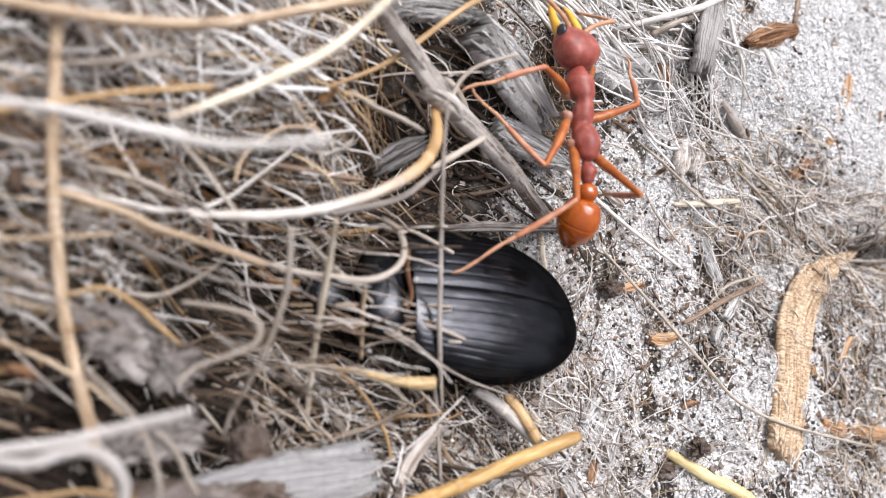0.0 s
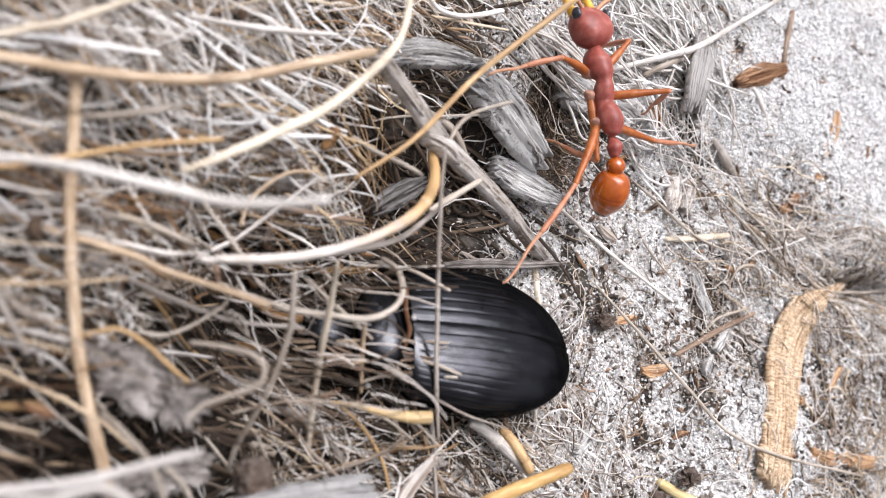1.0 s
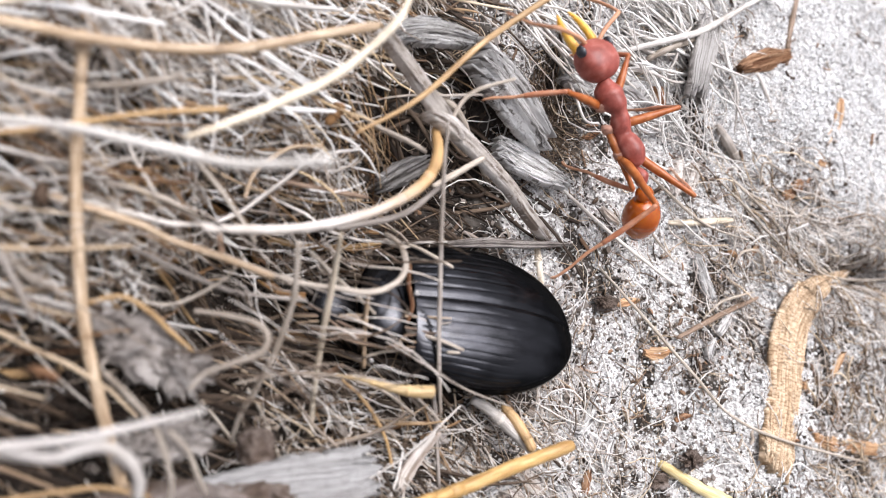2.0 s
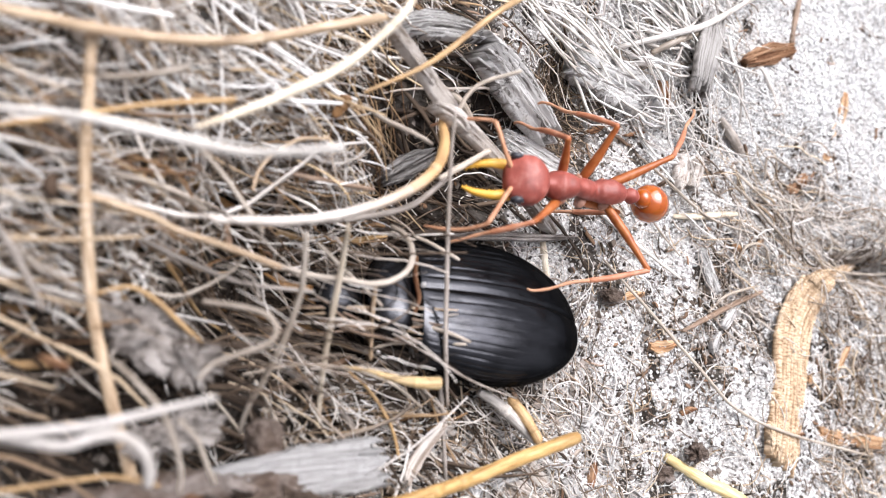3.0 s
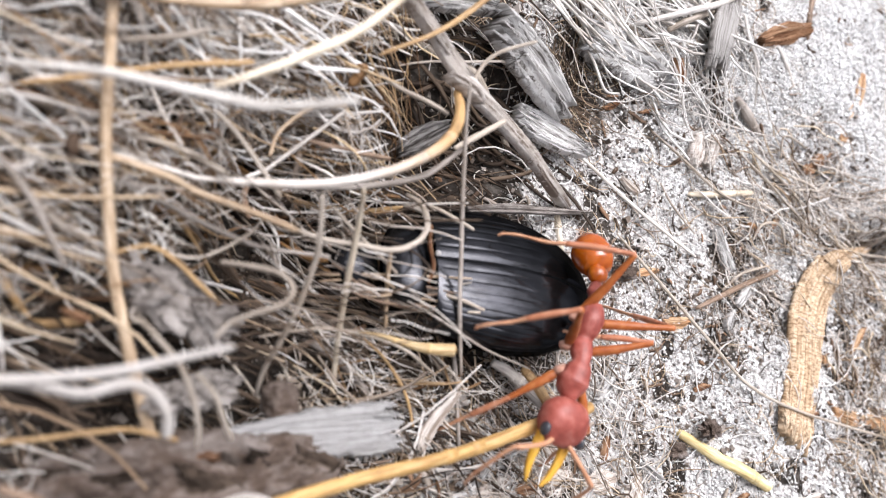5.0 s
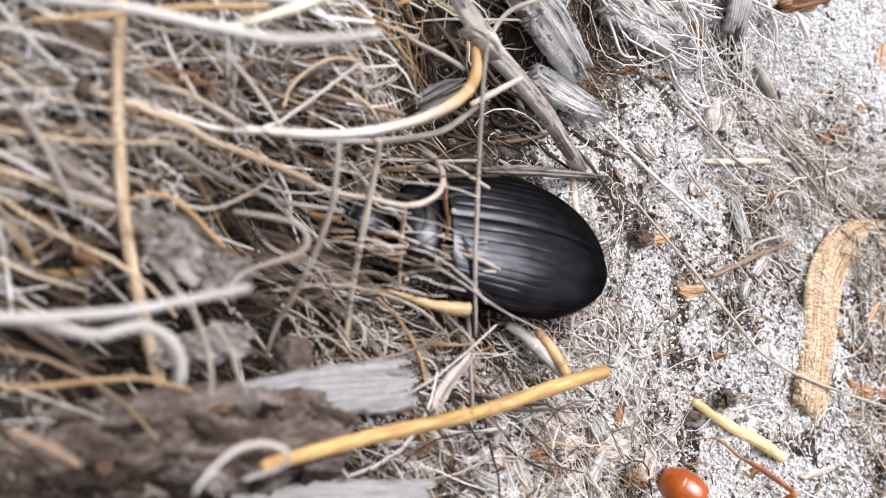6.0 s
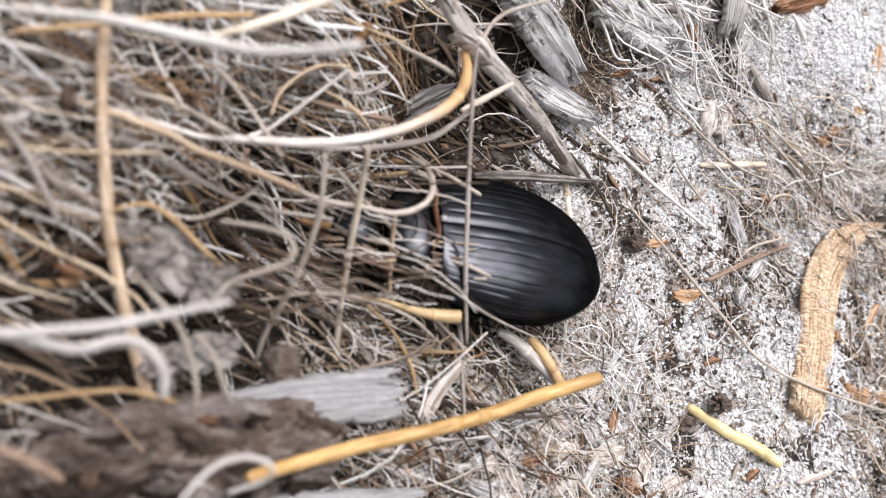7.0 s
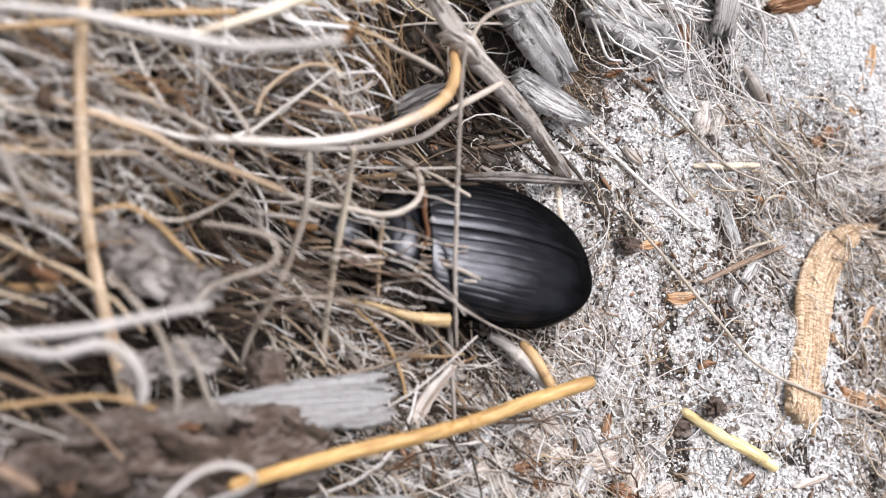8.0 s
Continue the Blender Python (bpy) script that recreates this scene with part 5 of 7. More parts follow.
chip("dead_leaf", "pale brown dead leaf flake on the ground", "dead leaf", M_LEAF, 0.5, 5, (0.66, 1.81, 1.64, 0.47,), (23.5, -25.8, -1.3), (24.8, -25.5, -1.6), (25.7, -25.1, -1.4), (26.5, -24.7, -1.2))
chip("wood_splinter", "small grey weathered wood splinter on the ground", "wood fragment", M_WOOD, 0.9, -15, (0.46, 0.93, 0.84, 0.33,), (-2.9, -22.0, -1.0), (-2.5, -21.6, -1.1), (-2.0, -21.1, -1.0), (-1.7, -20.6, -0.9))
chip("wood_splinter", "small grey weathered wood splinter on the ground", "wood fragment", M_WOOD, 0.9, -15, (0.46, 0.92, 0.83, 0.33,), (10.1, -17.8, -0.1), (11.1, -17.7, -0.2), (12.1, -17.5, -0.2), (13.2, -17.4, -0.3))
chip("dead_leaf", "pale brown dead leaf flake on the ground", "dead leaf", M_LEAF, 0.5, -15, (0.88, 2.41, 2.19, 0.64,), (6.0, -19.5, -0.1), (7.2, -20.0, -0.2), (8.5, -20.6, -0.5), (9.7, -21.1, -0.5))
chip("dead_leaf", "pale brown dead leaf flake on the ground", "dead leaf", M_LEAF, 0.5, -5, (0.85, 2.32, 2.10, 0.61,), (9.3, -22.6, -0.5), (10.2, -22.1, -0.6), (11.1, -21.6, -0.6), (12.0, -21.1, -0.6))
chip("dead_leaf", "pale brown dead leaf flake on the ground", "dead leaf", M_LEAF, 0.5, 10, (0.90, 2.44, 2.21, 0.64,), (18.7, -24.8, 0.1), (19.2, -23.8, 0.0), (19.8, -22.8, -0.1), (20.6, -21.9, -0.3))
chip("bark_flake", "small rust-brown bark flake on the ground", "bark", M_RUST, 0.5, -10, (0.78, 1.58, 1.43, 0.56,), (16.3, -24.4, 0.1), (17.4, -24.7, 0.1), (18.7, -25.1, -0.0), (20.3, -25.5, -0.5))
chip("bark_flake", "small rust-brown bark flake on the ground", "bark", M_RUST, 0.5, 0, (0.63, 1.27, 1.16, 0.45,), (5.3, -22.3, -0.1), (6.3, -22.2, -0.1), (7.4, -22.2, -0.3), (8.5, -22.1, -0.5))
chip("wood_splinter", "small grey weathered wood splinter on the ground", "wood fragment", M_WOOD, 0.9, -15, (0.52, 1.05, 0.95, 0.37,), (1.7, -21.2, -0.4), (2.1, -20.6, -0.3), (2.4, -19.9, -0.1), (2.8, -19.2, 0.0))
chip("wood_splinter", "small grey weathered wood splinter on the ground", "wood fragment", M_WOOD, 0.9, 10, (0.67, 1.34, 1.21, 0.47,), (12.7, -19.2, -0.4), (13.2, -19.8, -0.3), (13.6, -20.5, -0.3), (14.1, -21.1, -0.2))
chip("dead_leaf", "pale brown dead leaf flake on the ground", "dead leaf", M_LEAF, 0.5, -10, (0.58, 1.56, 1.41, 0.41,), (3.3, -22.5, -0.3), (4.0, -23.2, -0.2), (4.8, -23.9, -0.2), (5.6, -24.7, -0.3))
chip("dead_leaf", "pale brown dead leaf flake on the ground", "dead leaf", M_LEAF, 0.5, 5, (0.60, 1.63, 1.48, 0.43,), (9.2, -25.3, -0.4), (10.5, -24.8, -0.3), (11.8, -24.3, -0.3), (13.1, -23.8, -0.3))
chip("wood_splinter", "small grey weathered wood splinter on the ground", "wood fragment", M_WOOD, 0.9, -5, (0.60, 1.21, 1.09, 0.43,), (-1.6, -22.9, -0.4), (-1.0, -22.7, -0.2), (-0.2, -22.6, -0.2), (0.6, -22.4, -0.1))
chip("wood_splinter", "small grey weathered wood splinter on the ground", "wood fragment", M_WOOD, 0.9, -5, (0.59, 1.18, 1.07, 0.42,), (18.1, -17.8, -0.1), (18.4, -16.9, -0.1), (19.1, -16.1, -0.5), (19.5, -15.2, -0.5))
chip("wood_splinter", "small grey weathered wood splinter on the ground", "wood fragment", M_WOOD, 0.9, -15, (0.53, 1.07, 0.97, 0.38,), (15.1, -14.3, -0.5), (15.8, -13.7, -0.6), (16.7, -13.1, -0.8), (17.3, -12.4, -0.7))
chip("bark_flake", "small rust-brown bark flake on the ground", "bark", M_RUST, 0.5, -15, (0.41, 0.81, 0.73, 0.28,), (28.9, -13.2, -0.3), (29.3, -13.0, -0.1), (29.8, -12.8, 0.1), (30.3, -12.7, 0.3))
chip("wood_splinter", "small grey weathered wood splinter on the ground", "wood fragment", M_WOOD, 0.9, 5, (0.48, 0.95, 0.86, 0.34,), (33.0, -6.7, 0.6), (33.2, -6.1, 0.7), (33.4, -5.4, 0.8), (33.9, -4.7, 0.7))
chip("wood_splinter", "small grey weathered wood splinter on the ground", "wood fragment", M_WOOD, 0.9, 5, (0.60, 1.22, 1.11, 0.43,), (34.5, -4.2, 0.9), (35.9, -3.0, 0.6), (37.6, -1.7, 0.1), (37.8, -0.7, 0.7))
chip("bark_flake", "grey-brown bark flake standing among rootlets", "bark", M_STICK, 0.9, -5, (1.1, 2.0, 1.7, 0.7,), (28.2, 10.6, 0.7), (28.5, 11.8, 0.9), (29.0, 13.0, 0.7), (29.3, 14.4, 0.6))
chip("dead_leaf", "dark brown curled dead leaf on the sand edge", "dead leaf", M_RUST, 0.5, -15, (0.99, 2.3, 2.0, 0.71,), (47.2, 13.0, 1.2), (49.0, 13.9, 1.1), (50.2, 14.6, 1.4), (51.5, 15.4, 1.6))
chip("wood_splinter", "small grey weathered wood splinter on the ground", "wood fragment", M_WOOD, 0.9, -15, (0.87, 1.75, 1.62, 0.63,), (49.7, 13.3, 1.2), (51.1, 13.2, 1.6), (54.9, 13.8, 0.8), (56.7, 13.8, 1.0))
chip("bark_flake", "small rust-brown bark flake on the ground", "bark", M_RUST, 0.5, 5, (0.40, 0.81, 0.73, 0.28,), (17.6, 15.5, -1.7), (18.2, 15.7, -1.5), (18.7, 16.0, -1.2), (19.1, 16.2, -0.9))
chip("bark_flake", "small rust-brown bark flake on the ground", "bark", M_RUST, 0.5, -15, (0.23, 0.46, 0.42, 0.16,), (21.1, 15.2, 0.2), (21.9, 15.5, 0.3), (22.7, 15.8, 0.4), (23.6, 16.0, 0.4))
chip("leaf_scale", "curled orange leaf scale on the sand", "dead leaf", M_ORANGE, 0.5, -5, (0.38, 0.76, 0.68, 0.27,), (40.6, 4.5, 0.6), (40.6, 5.2, 1.0), (41.0, 5.9, 1.3), (41.3, 6.7, 1.6))
chip("bark_flake", "small rust-brown bark flake on the ground", "bark", M_RUST, 0.5, -5, (0.43, 0.87, 0.78, 0.31,), (43.6, -15.6, 1.6), (44.3, -15.5, 1.8), (45.2, -15.5, 1.9), (46.7, -15.5, 1.6))
chip("leaf_scale", "curled orange leaf scale on the sand", "dead leaf", M_ORANGE, 0.5, -5, (0.40, 0.80, 0.72, 0.28,), (54.7, -8.3, 1.1), (55.2, -7.3, 1.4), (55.8, -6.3, 1.7), (56.8, -5.3, 1.7))
chip("dead_leaf", "pale brown dead leaf flake on the ground", "dead leaf", M_LEAF, 0.5, -15, (0.36, 0.97, 0.89, 0.26,), (40.9, -25.4, 1.5), (42.0, -24.9, 2.0), (44.3, -24.7, 1.7), (47.0, -24.4, 1.2))
chip("bark_flake", "small rust-brown bark flake on the ground", "bark", M_RUST, 0.5, -5, (0.35, 0.70, 0.63, 0.25,), (34.5, -25.0, -0.1), (34.8, -24.6, 0.2), (35.1, -24.2, 0.5), (35.5, -23.8, 0.7))

# ---- a crumbling piece of dark bark and other lumps ----
def lump(name, label, category, size, at, yaw, material, seed, rough=0.35, tilt=0.0):
    ob = new(name, blob(name, size, material, seed, rough, 44, 60, 2.6))
    ob.matrix_world = pose(at[0] * MM, at[1] * MM, at[2] * MM, 0, tilt, yaw)
    if max(size) > 2.3:
        # loose chunks crumbling off its upper side
        rng = np.random.RandomState(500 + seed)
        pieces = SOFT_CHUNKS if material is M_SOFT else CHUNKS
        for k in range(34):
            turn, high = rng.uniform(0, 2 * math.pi), rng.uniform(0.0, 1.0)
            flat = math.sqrt(1 - high * high) * 1.02
            piece = part("chunk", pieces[rng.randint(len(pieces))], ob)
            big = (0.35 + 1.0 * rng.rand() ** 2) * min(1.0, size[1] / 1.9)
            piece.matrix_local = pose(size[0] * flat * math.cos(turn) * MM, size[1] * flat * math.sin(turn) * MM, size[2] * (0.95 * high + 0.12) * MM, rng.uniform(-40, 40), rng.uniform(-40, 40), rng.uniform(-50, 50)) @ Matrix.Diagonal((big * 1.5, big, big * 0.75, 1))
    return tagged(ob, label, category)


CHUNKS = [blob("chunk", (1.0, 0.8, 0.7), M_CHUNK, 30 + k, 0.95, 13, 18, 3.2) for k in range(8)]
SOFT_CHUNKS = [blob("chunk", (1.0, 0.8, 0.7), M_SOFT, 60 + k, 0.95, 13, 18, 3.2) for k in range(5)]


def bark_log():
    """A long rotten piece of bark: torn ridges along its length, pits and loose chunks."""
    n, m = 150, 84
    th, ph = np.meshgrid(np.linspace(0.02, np.pi - 0.02, n), np.linspace(0, 2 * np.pi, m, endpoint=False), indexing="ij")
    u = np.cos(th)
    body = np.sin(th) ** 0.55
    p = np.stack([u, body * np.cos(ph), body * np.sin(ph)], -1).reshape(-1, 3)
    high = []
    for q in p:
        w = Vector((q[0] * 2.6, q[1] * 1.5, q[2] * 1.5))
        ridge = 1 - 2 * abs(noise.noise(Vector((q[0] * 2.2, q[1] * 3.4, q[2] * 3.4)) + Vector((7, 1, 3))))
        high.append(0.30 * noise.noise(w) + 0.22 * ridge + 0.20 * noise.noise(w * 3.1) + 0.13 * noise.noise(w * 7.3) + 0.07 * noise.noise(w * 16))
    high = np.array(high)
    p = p * (np.array((9.8, 2.9, 2.3)) * np.stack([1 + 0.12 * high, 1 + high, 1 + high], -1))
    p[:, 2] += 0.10 * p[:, 0]
    i, j = np.meshgrid(np.arange(n - 1), np.arange(m), indexing="ij")
    k = (j + 1) % m
    q = np.stack([i * m + j, (i + 1) * m + j, (i + 1) * m + k, i * m + k], -1).reshape(-1, 4)
    ob = new("bark_debris", hand_over("bark_debris", p * MM, q, M_DEBRIS, p[:, [1, 0]]))
    ob.matrix_world = pose(-24.0 * MM, -20.6 * MM, 2.9 * MM, 0, 0, 3)
    rng = np.random.RandomState(91)
    for _ in range(46):
        x, turn = rng.uniform(-0.9, 0.9), rng.uniform(0.15, math.pi - 0.15)
        r = (1 - x * x) ** 0.28
        piece = part("chunk", CHUNKS[rng.randint(len(CHUNKS))], ob)
        big = 0.28 + 0.75 * rng.rand() ** 2
        piece.matrix_local = pose(9.8 * x * MM, 2.7 * r * math.cos(turn) * MM, (2.25 * r * math.sin(turn) + 0.98 * x) * MM, rng.uniform(-40, 40), rng.uniform(-30, 30), rng.uniform(-40, 40)) @ Matrix.Diagonal((big * 2.0, big, big * 0.7, 1))
    return tagged(ob, "crumbling brown-grey rotten bark lying on the litter", "bark")


bark_log()
lump("bark_debris", "crumbling grey bark crumb on the litter", "bark", (4, 2.0, 1.5), (-32.8, -22.2, 0.4), 10, M_DEBRIS, 2, 0.75, 0)
lump("decayed_wood", "soft crumbling grey decayed wood in the litter", "wood fragment", (3.2, 1.3, 0.9), (-26.2, -8.2, 3.6), -28, M_SOFT, 13, 0.8, -10)
lump("decayed_wood", "soft crumbling grey decayed wood in the litter", "wood fragment", (2.4, 0.9, 0.7), (-24.6, -14.2, 3.2), 15, M_SOFT, 14, 0.8, 0)
lump("bark_crumb", "round dark brown bark pellet", "bark", (1.3, 1.4, 1.1), (-18.0, -14.7, 2.6), 10, M_DEBRIS, 3, 0.2, 0)
lump("sand_grain", "single pale grain on the beetle neck", "sand", (0.22, 0.22, 0.2), (-6.0, -3.0, 4.4), 0, M_GRAIN, 21, 0.1, 0)
lump("sand_grain", "single pale grain beside the beetle", "sand", (0.2, 0.2, 0.2), (-8.3, -8.3, 1.4), 0, M_GRAIN, 22, 0.1, 0)
lump("bark_crumb", "dark red-brown crumb on the sand", "bark", (1.0, 0.8, 0.6), (29.4, -17.2, 1.2), 0, M_DEBRIS, 6, 0.8, 0)
lump("bark_crumb", "dark humus crumb on the sand", "bark", (1.3, 0.8, 0.6), (26.1, -19.2, -0.6), 0, M_DEBRIS, 7, 0.5, 0)
lump("bark_crumb", "dark humus crumb beside a leaf scale", "bark", (1.2, 0.7, 0.6), (18.7, -1.8, 0.2), 0, M_DEBRIS, 8, 0.5, 0)

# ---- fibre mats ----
# near-black fibres laid low, so that gaps in the bank look shaded
mat_of("shade_litter", "dark fibres low in the litter bank, standing in for shade", M_BROWNSHADEFIB, 2000, (-58, -42, 10, 46), -18, 34, 20, 0.5, lambda x, y: 0.55 * pile(x, y), 48, lambda x, y: np.clip(1.3 * smooth(6, -6, x) + nook_shade(x, y), 0, 1), 0.7)
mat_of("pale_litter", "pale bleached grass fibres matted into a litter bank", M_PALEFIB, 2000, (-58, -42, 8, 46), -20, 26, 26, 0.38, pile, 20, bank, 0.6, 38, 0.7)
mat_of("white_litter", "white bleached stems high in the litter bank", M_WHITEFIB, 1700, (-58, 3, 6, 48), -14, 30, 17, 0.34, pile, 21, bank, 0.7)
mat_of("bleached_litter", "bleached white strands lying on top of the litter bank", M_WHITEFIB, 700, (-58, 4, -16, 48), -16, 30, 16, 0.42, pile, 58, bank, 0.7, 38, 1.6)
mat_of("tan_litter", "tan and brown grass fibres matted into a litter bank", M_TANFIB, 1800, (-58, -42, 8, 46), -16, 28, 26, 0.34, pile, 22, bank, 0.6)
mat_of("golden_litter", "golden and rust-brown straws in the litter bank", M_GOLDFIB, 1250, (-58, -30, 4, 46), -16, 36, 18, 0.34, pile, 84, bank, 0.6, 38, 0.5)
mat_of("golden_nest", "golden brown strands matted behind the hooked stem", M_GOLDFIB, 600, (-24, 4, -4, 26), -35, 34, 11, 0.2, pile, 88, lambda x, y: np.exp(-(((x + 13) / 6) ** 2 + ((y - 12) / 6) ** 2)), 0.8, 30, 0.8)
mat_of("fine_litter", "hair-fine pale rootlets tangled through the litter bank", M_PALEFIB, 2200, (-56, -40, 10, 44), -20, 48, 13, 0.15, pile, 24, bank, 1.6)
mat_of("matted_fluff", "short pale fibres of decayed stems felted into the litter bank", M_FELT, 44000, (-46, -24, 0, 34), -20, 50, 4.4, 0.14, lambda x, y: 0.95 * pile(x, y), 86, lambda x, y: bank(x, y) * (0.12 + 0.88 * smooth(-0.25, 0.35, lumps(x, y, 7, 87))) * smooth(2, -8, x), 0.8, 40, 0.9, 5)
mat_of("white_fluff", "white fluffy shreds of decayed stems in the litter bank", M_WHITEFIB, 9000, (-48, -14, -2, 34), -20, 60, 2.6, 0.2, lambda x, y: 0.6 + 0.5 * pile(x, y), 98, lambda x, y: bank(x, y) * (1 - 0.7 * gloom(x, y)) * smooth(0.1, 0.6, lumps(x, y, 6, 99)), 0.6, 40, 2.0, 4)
mat_of("white_rootlets", "tangled white rootlets beside the sand", M_WHITEFIB, 2300, (4, 8, 40, 54), -36, 26, 20, 0.34, lambda x, y: 0.3 + 2.2 * smooth(36, 12, x), 26, lambda x, y: smooth(13, 19, y - 0.25 * (26 - x)) * smooth(36, 22, x) * smooth(19, 25, x), 1.1, 26)
mat_of("brown_rootlets", "brown hair-fine rootlets on the sand edge", M_TANFIB, 1300, (-8, -40, 40, 40), -25, 60, 8, 0.14, lambda x, y: 0.5 + 0 * x, 28, lambda x, y: (0.15 + 0.85 * (1 - sandy(x, y))) * (1 - 0.5 * nook_shade(x, y)) * (1 - hollow(x, y)), 1.6, 60)
mat_of("nook_rootlets", "dark brown rootlets tangled under the grey wood", M_BROWNSHADEFIB, 1500, (2, 4, 24, 26), -35, 50, 9, 0.14, lambda x, y: 1.6 + 0 * x, 50, lambda x, y: np.exp(-(((x - 13) / 3.5) ** 2 + ((y - 17) / 4.5) ** 2)), 1.4, 50)
mat_of("nook_fibres", "tan and brown rootlets tangled under the grey wood", M_TANFIB, 500, (6, 8, 24, 26), -40, 40, 9, 0.13, lambda x, y: 1.6 + 0 * x, 54, lambda x, y: np.exp(-(((x - 13) / 3.5) ** 2 + ((y - 17) / 4.5) ** 2)), 1.4, 50)
mat_of("pale_rootlets", "pale hair-fine rootlets on the sand edge", M_PALEFIB, 700, (0, -40, 46, 34), -25, 60, 9, 0.15, lambda x, y: 0.6 + 0 * x, 29, lambda x, y: (0.08 + 0.9 * (1 - sandy(x, y))) * (1 - 0.85 * nook_shade(x, y)), 1.6, 60)
mat_of("grey_rootlets", "grey root hairs matted at the hollow in the sand", M_PALEFIB, 3600, (30, -12, 90, 20), -14, 18, 15, 0.2, lambda x, y: 0.3 + 1.4 * smooth(36, 60, x), 30, lambda x, y: np.exp(-(((x - 57) / 17) ** 2 + ((y - 7.5 + 0.08 * (x - 50)) / 5.5) ** 2)) * (1 - 0.95 * np.exp(-(((x - 63) / 8) ** 2 + ((y - 4.4) / 1.8) ** 2))), 1.0, 30)
mat_of("hollow_rootlets", "brown root hairs matted at the hollow in the sand", M_TANFIB, 1700, (30, -12, 90, 20), -14, 24, 13, 0.2, lambda x, y: 0.3 + 1.0 * smooth(36, 60, x), 32, lambda x, y: np.exp(-(((x - 54) / 17) ** 2 + ((y - 7 + 0.08 * (x - 50)) / 5.5) ** 2)) * (1 - 0.95 * np.exp(-(((x - 63) / 8) ** 2 + ((y - 4.4) / 1.8) ** 2))), 1.0, 30)
mat_of("tuft_rootlets", "root hairs matted on the sand near the bark strip", M_PALEFIB, 800, (24, -14, 50, 14), -60, 22, 9, 0.19, lambda x, y: 0.8 + 0 * x, 33, lambda x, y: np.exp(-(((x - 37) / 4.5) ** 2 + ((y - 0.5) / 6) ** 2)), 1.2, 40)
mat_of("sand_litter", "dark brown litter crumbled over the sand", M_BROWNSHADEFIB, 1500, (14, -30, 50, 12), -30, 80, 5, 0.2, lambda x, y: 0.35 + 0 * x, 56, lambda x, y: 0.8 * smooth(0.15, 0.7, lumps(x, y, 9, 57)) + 0.5 * np.exp(-(((x - 33) / 6) ** 2 + ((y + 2) / 6) ** 2)), 1.2, 60)
mat_of("sand_hairs", "fine curled rootlets strewn over the sand", M_WHITEFIB, 420, (4, -40, 84, 46), -20, 70, 14, 0.22, lambda x, y: 0.7 + 0 * x, 34, None, 1.8)
mat_of("front_rootlets", "pale and brown fibres strewn below the beetle", M_PALEFIB, 700, (-20, -42, 26, -9), -35, 40, 12, 0.18, lambda x, y: 1.4 + 0 * x, 36, lambda x, y: smooth(-16, -6, x) * smooth(24, 10, x) * (0.3 + 0.7 * smooth(-0.4, 0.5, lumps(x, y, 9, 52))), 0.7, 60)
mat_of("front_fibres", "brown fibres strewn below the beetle", M_TANFIB, 450, (-20, -42, 26, -9), -35, 44, 11, 0.22, lambda x, y: 1.2 + 0 * x, 49, lambda x, y: smooth(-16, -6, x) * smooth(24, 10, x) * (0.3 + 0.7 * smooth(-0.4, 0.5, lumps(x, y, 9, 52))), 1.0, 60)
mat_of("strip_rootlets", "brown rootlets and bark shreds beside the bark strip", M_TANFIB, 800, (47, -32, 72, 4), -28, 40, 8, 0.26, lambda x, y: 0.7 + 0 * x, 92, lambda x, y: smooth(48, 53, x) * (0.3 + 0.7 * smooth(-0.4, 0.4, lumps(x, y, 8, 93))), 1.0, 40)
mat_of("strip_fibres", "grey root hairs beside the bark strip", M_PALEFIB, 700, (47, -32, 72, 4), -28, 34, 10, 0.2, lambda x, y: 0.8 + 0 * x, 94, lambda x, y: smooth(48, 53, x) * (0.3 + 0.7 * smooth(-0.4, 0.4, lumps(x, y, 8, 93))), 1.0, 40)
mat_of("front_felt", "short pale fibres felted on the sand below the beetle", M_FELT, 1700, (-4, -32, 26, -12), -38, 34, 5.0, 0.16, lambda x, y: 1.3 + 0 * x, 95, lambda x, y: smooth(25, 13, x + 0.25 * (y + 20)) * smooth(-0.3, 0.4, lumps(x, y, 7, 96)), 0.8, 40, 0.1, 5)
mat_of("edge_rootlets", "fibres curled about the beetle's hind end", M_PALEFIB, 380, (4, -17, 24, 4), 60, 40, 8, 0.17, lambda x, y: 1.1 + 0 * x, 38, lambda x, y: smooth(8.2, 10, np.hypot(x - 2.5, (y + 5) * 1.35)) * smooth(15, 10.5, np.hypot(x - 2.5, (y + 5) * 1.35)), 1.8, 50)
mat_of("sand_flecks", "small brown and grey bark flecks strewn on the sand", M_FLECK, 1500, (0, -40, 84, 46), -20, 90, 2.6, 0.5, lambda x, y: 0.25 + 0 * x, 44, lambda x, y: 0.1 + 0.9 * (1 - sandy(x, y)), 0.3)
mat_of("bank_flecks", "small brown and grey bark flecks in the litter", M_FLECK, 1600, (-55, -40, 4, 44), -20, 90, 4.0, 0.9, pile, 46, bank, 0.3)
mat_of("neck_fibres", "fibres fallen over the beetle's neck", M_PALEFIB, 40, (-22, -10, -9, 0), -12, 14, 11, 0.19, lambda x, y: 3.0 + 0 * x, 40, None, 0.5, 10, 11.5)
# coloured near-black to carry the shade of the cavity round the head
mat_of("neck_straws", "fibres fallen over the beetle's neck, darkened for the hollow's shade", M_BROWNSHADEFIB, 60, (-24, -12, -10, 2), -14, 16, 12, 0.24, lambda x, y: 3.0 + 0 * x, 42, None, 0.5, 10, 11.0)


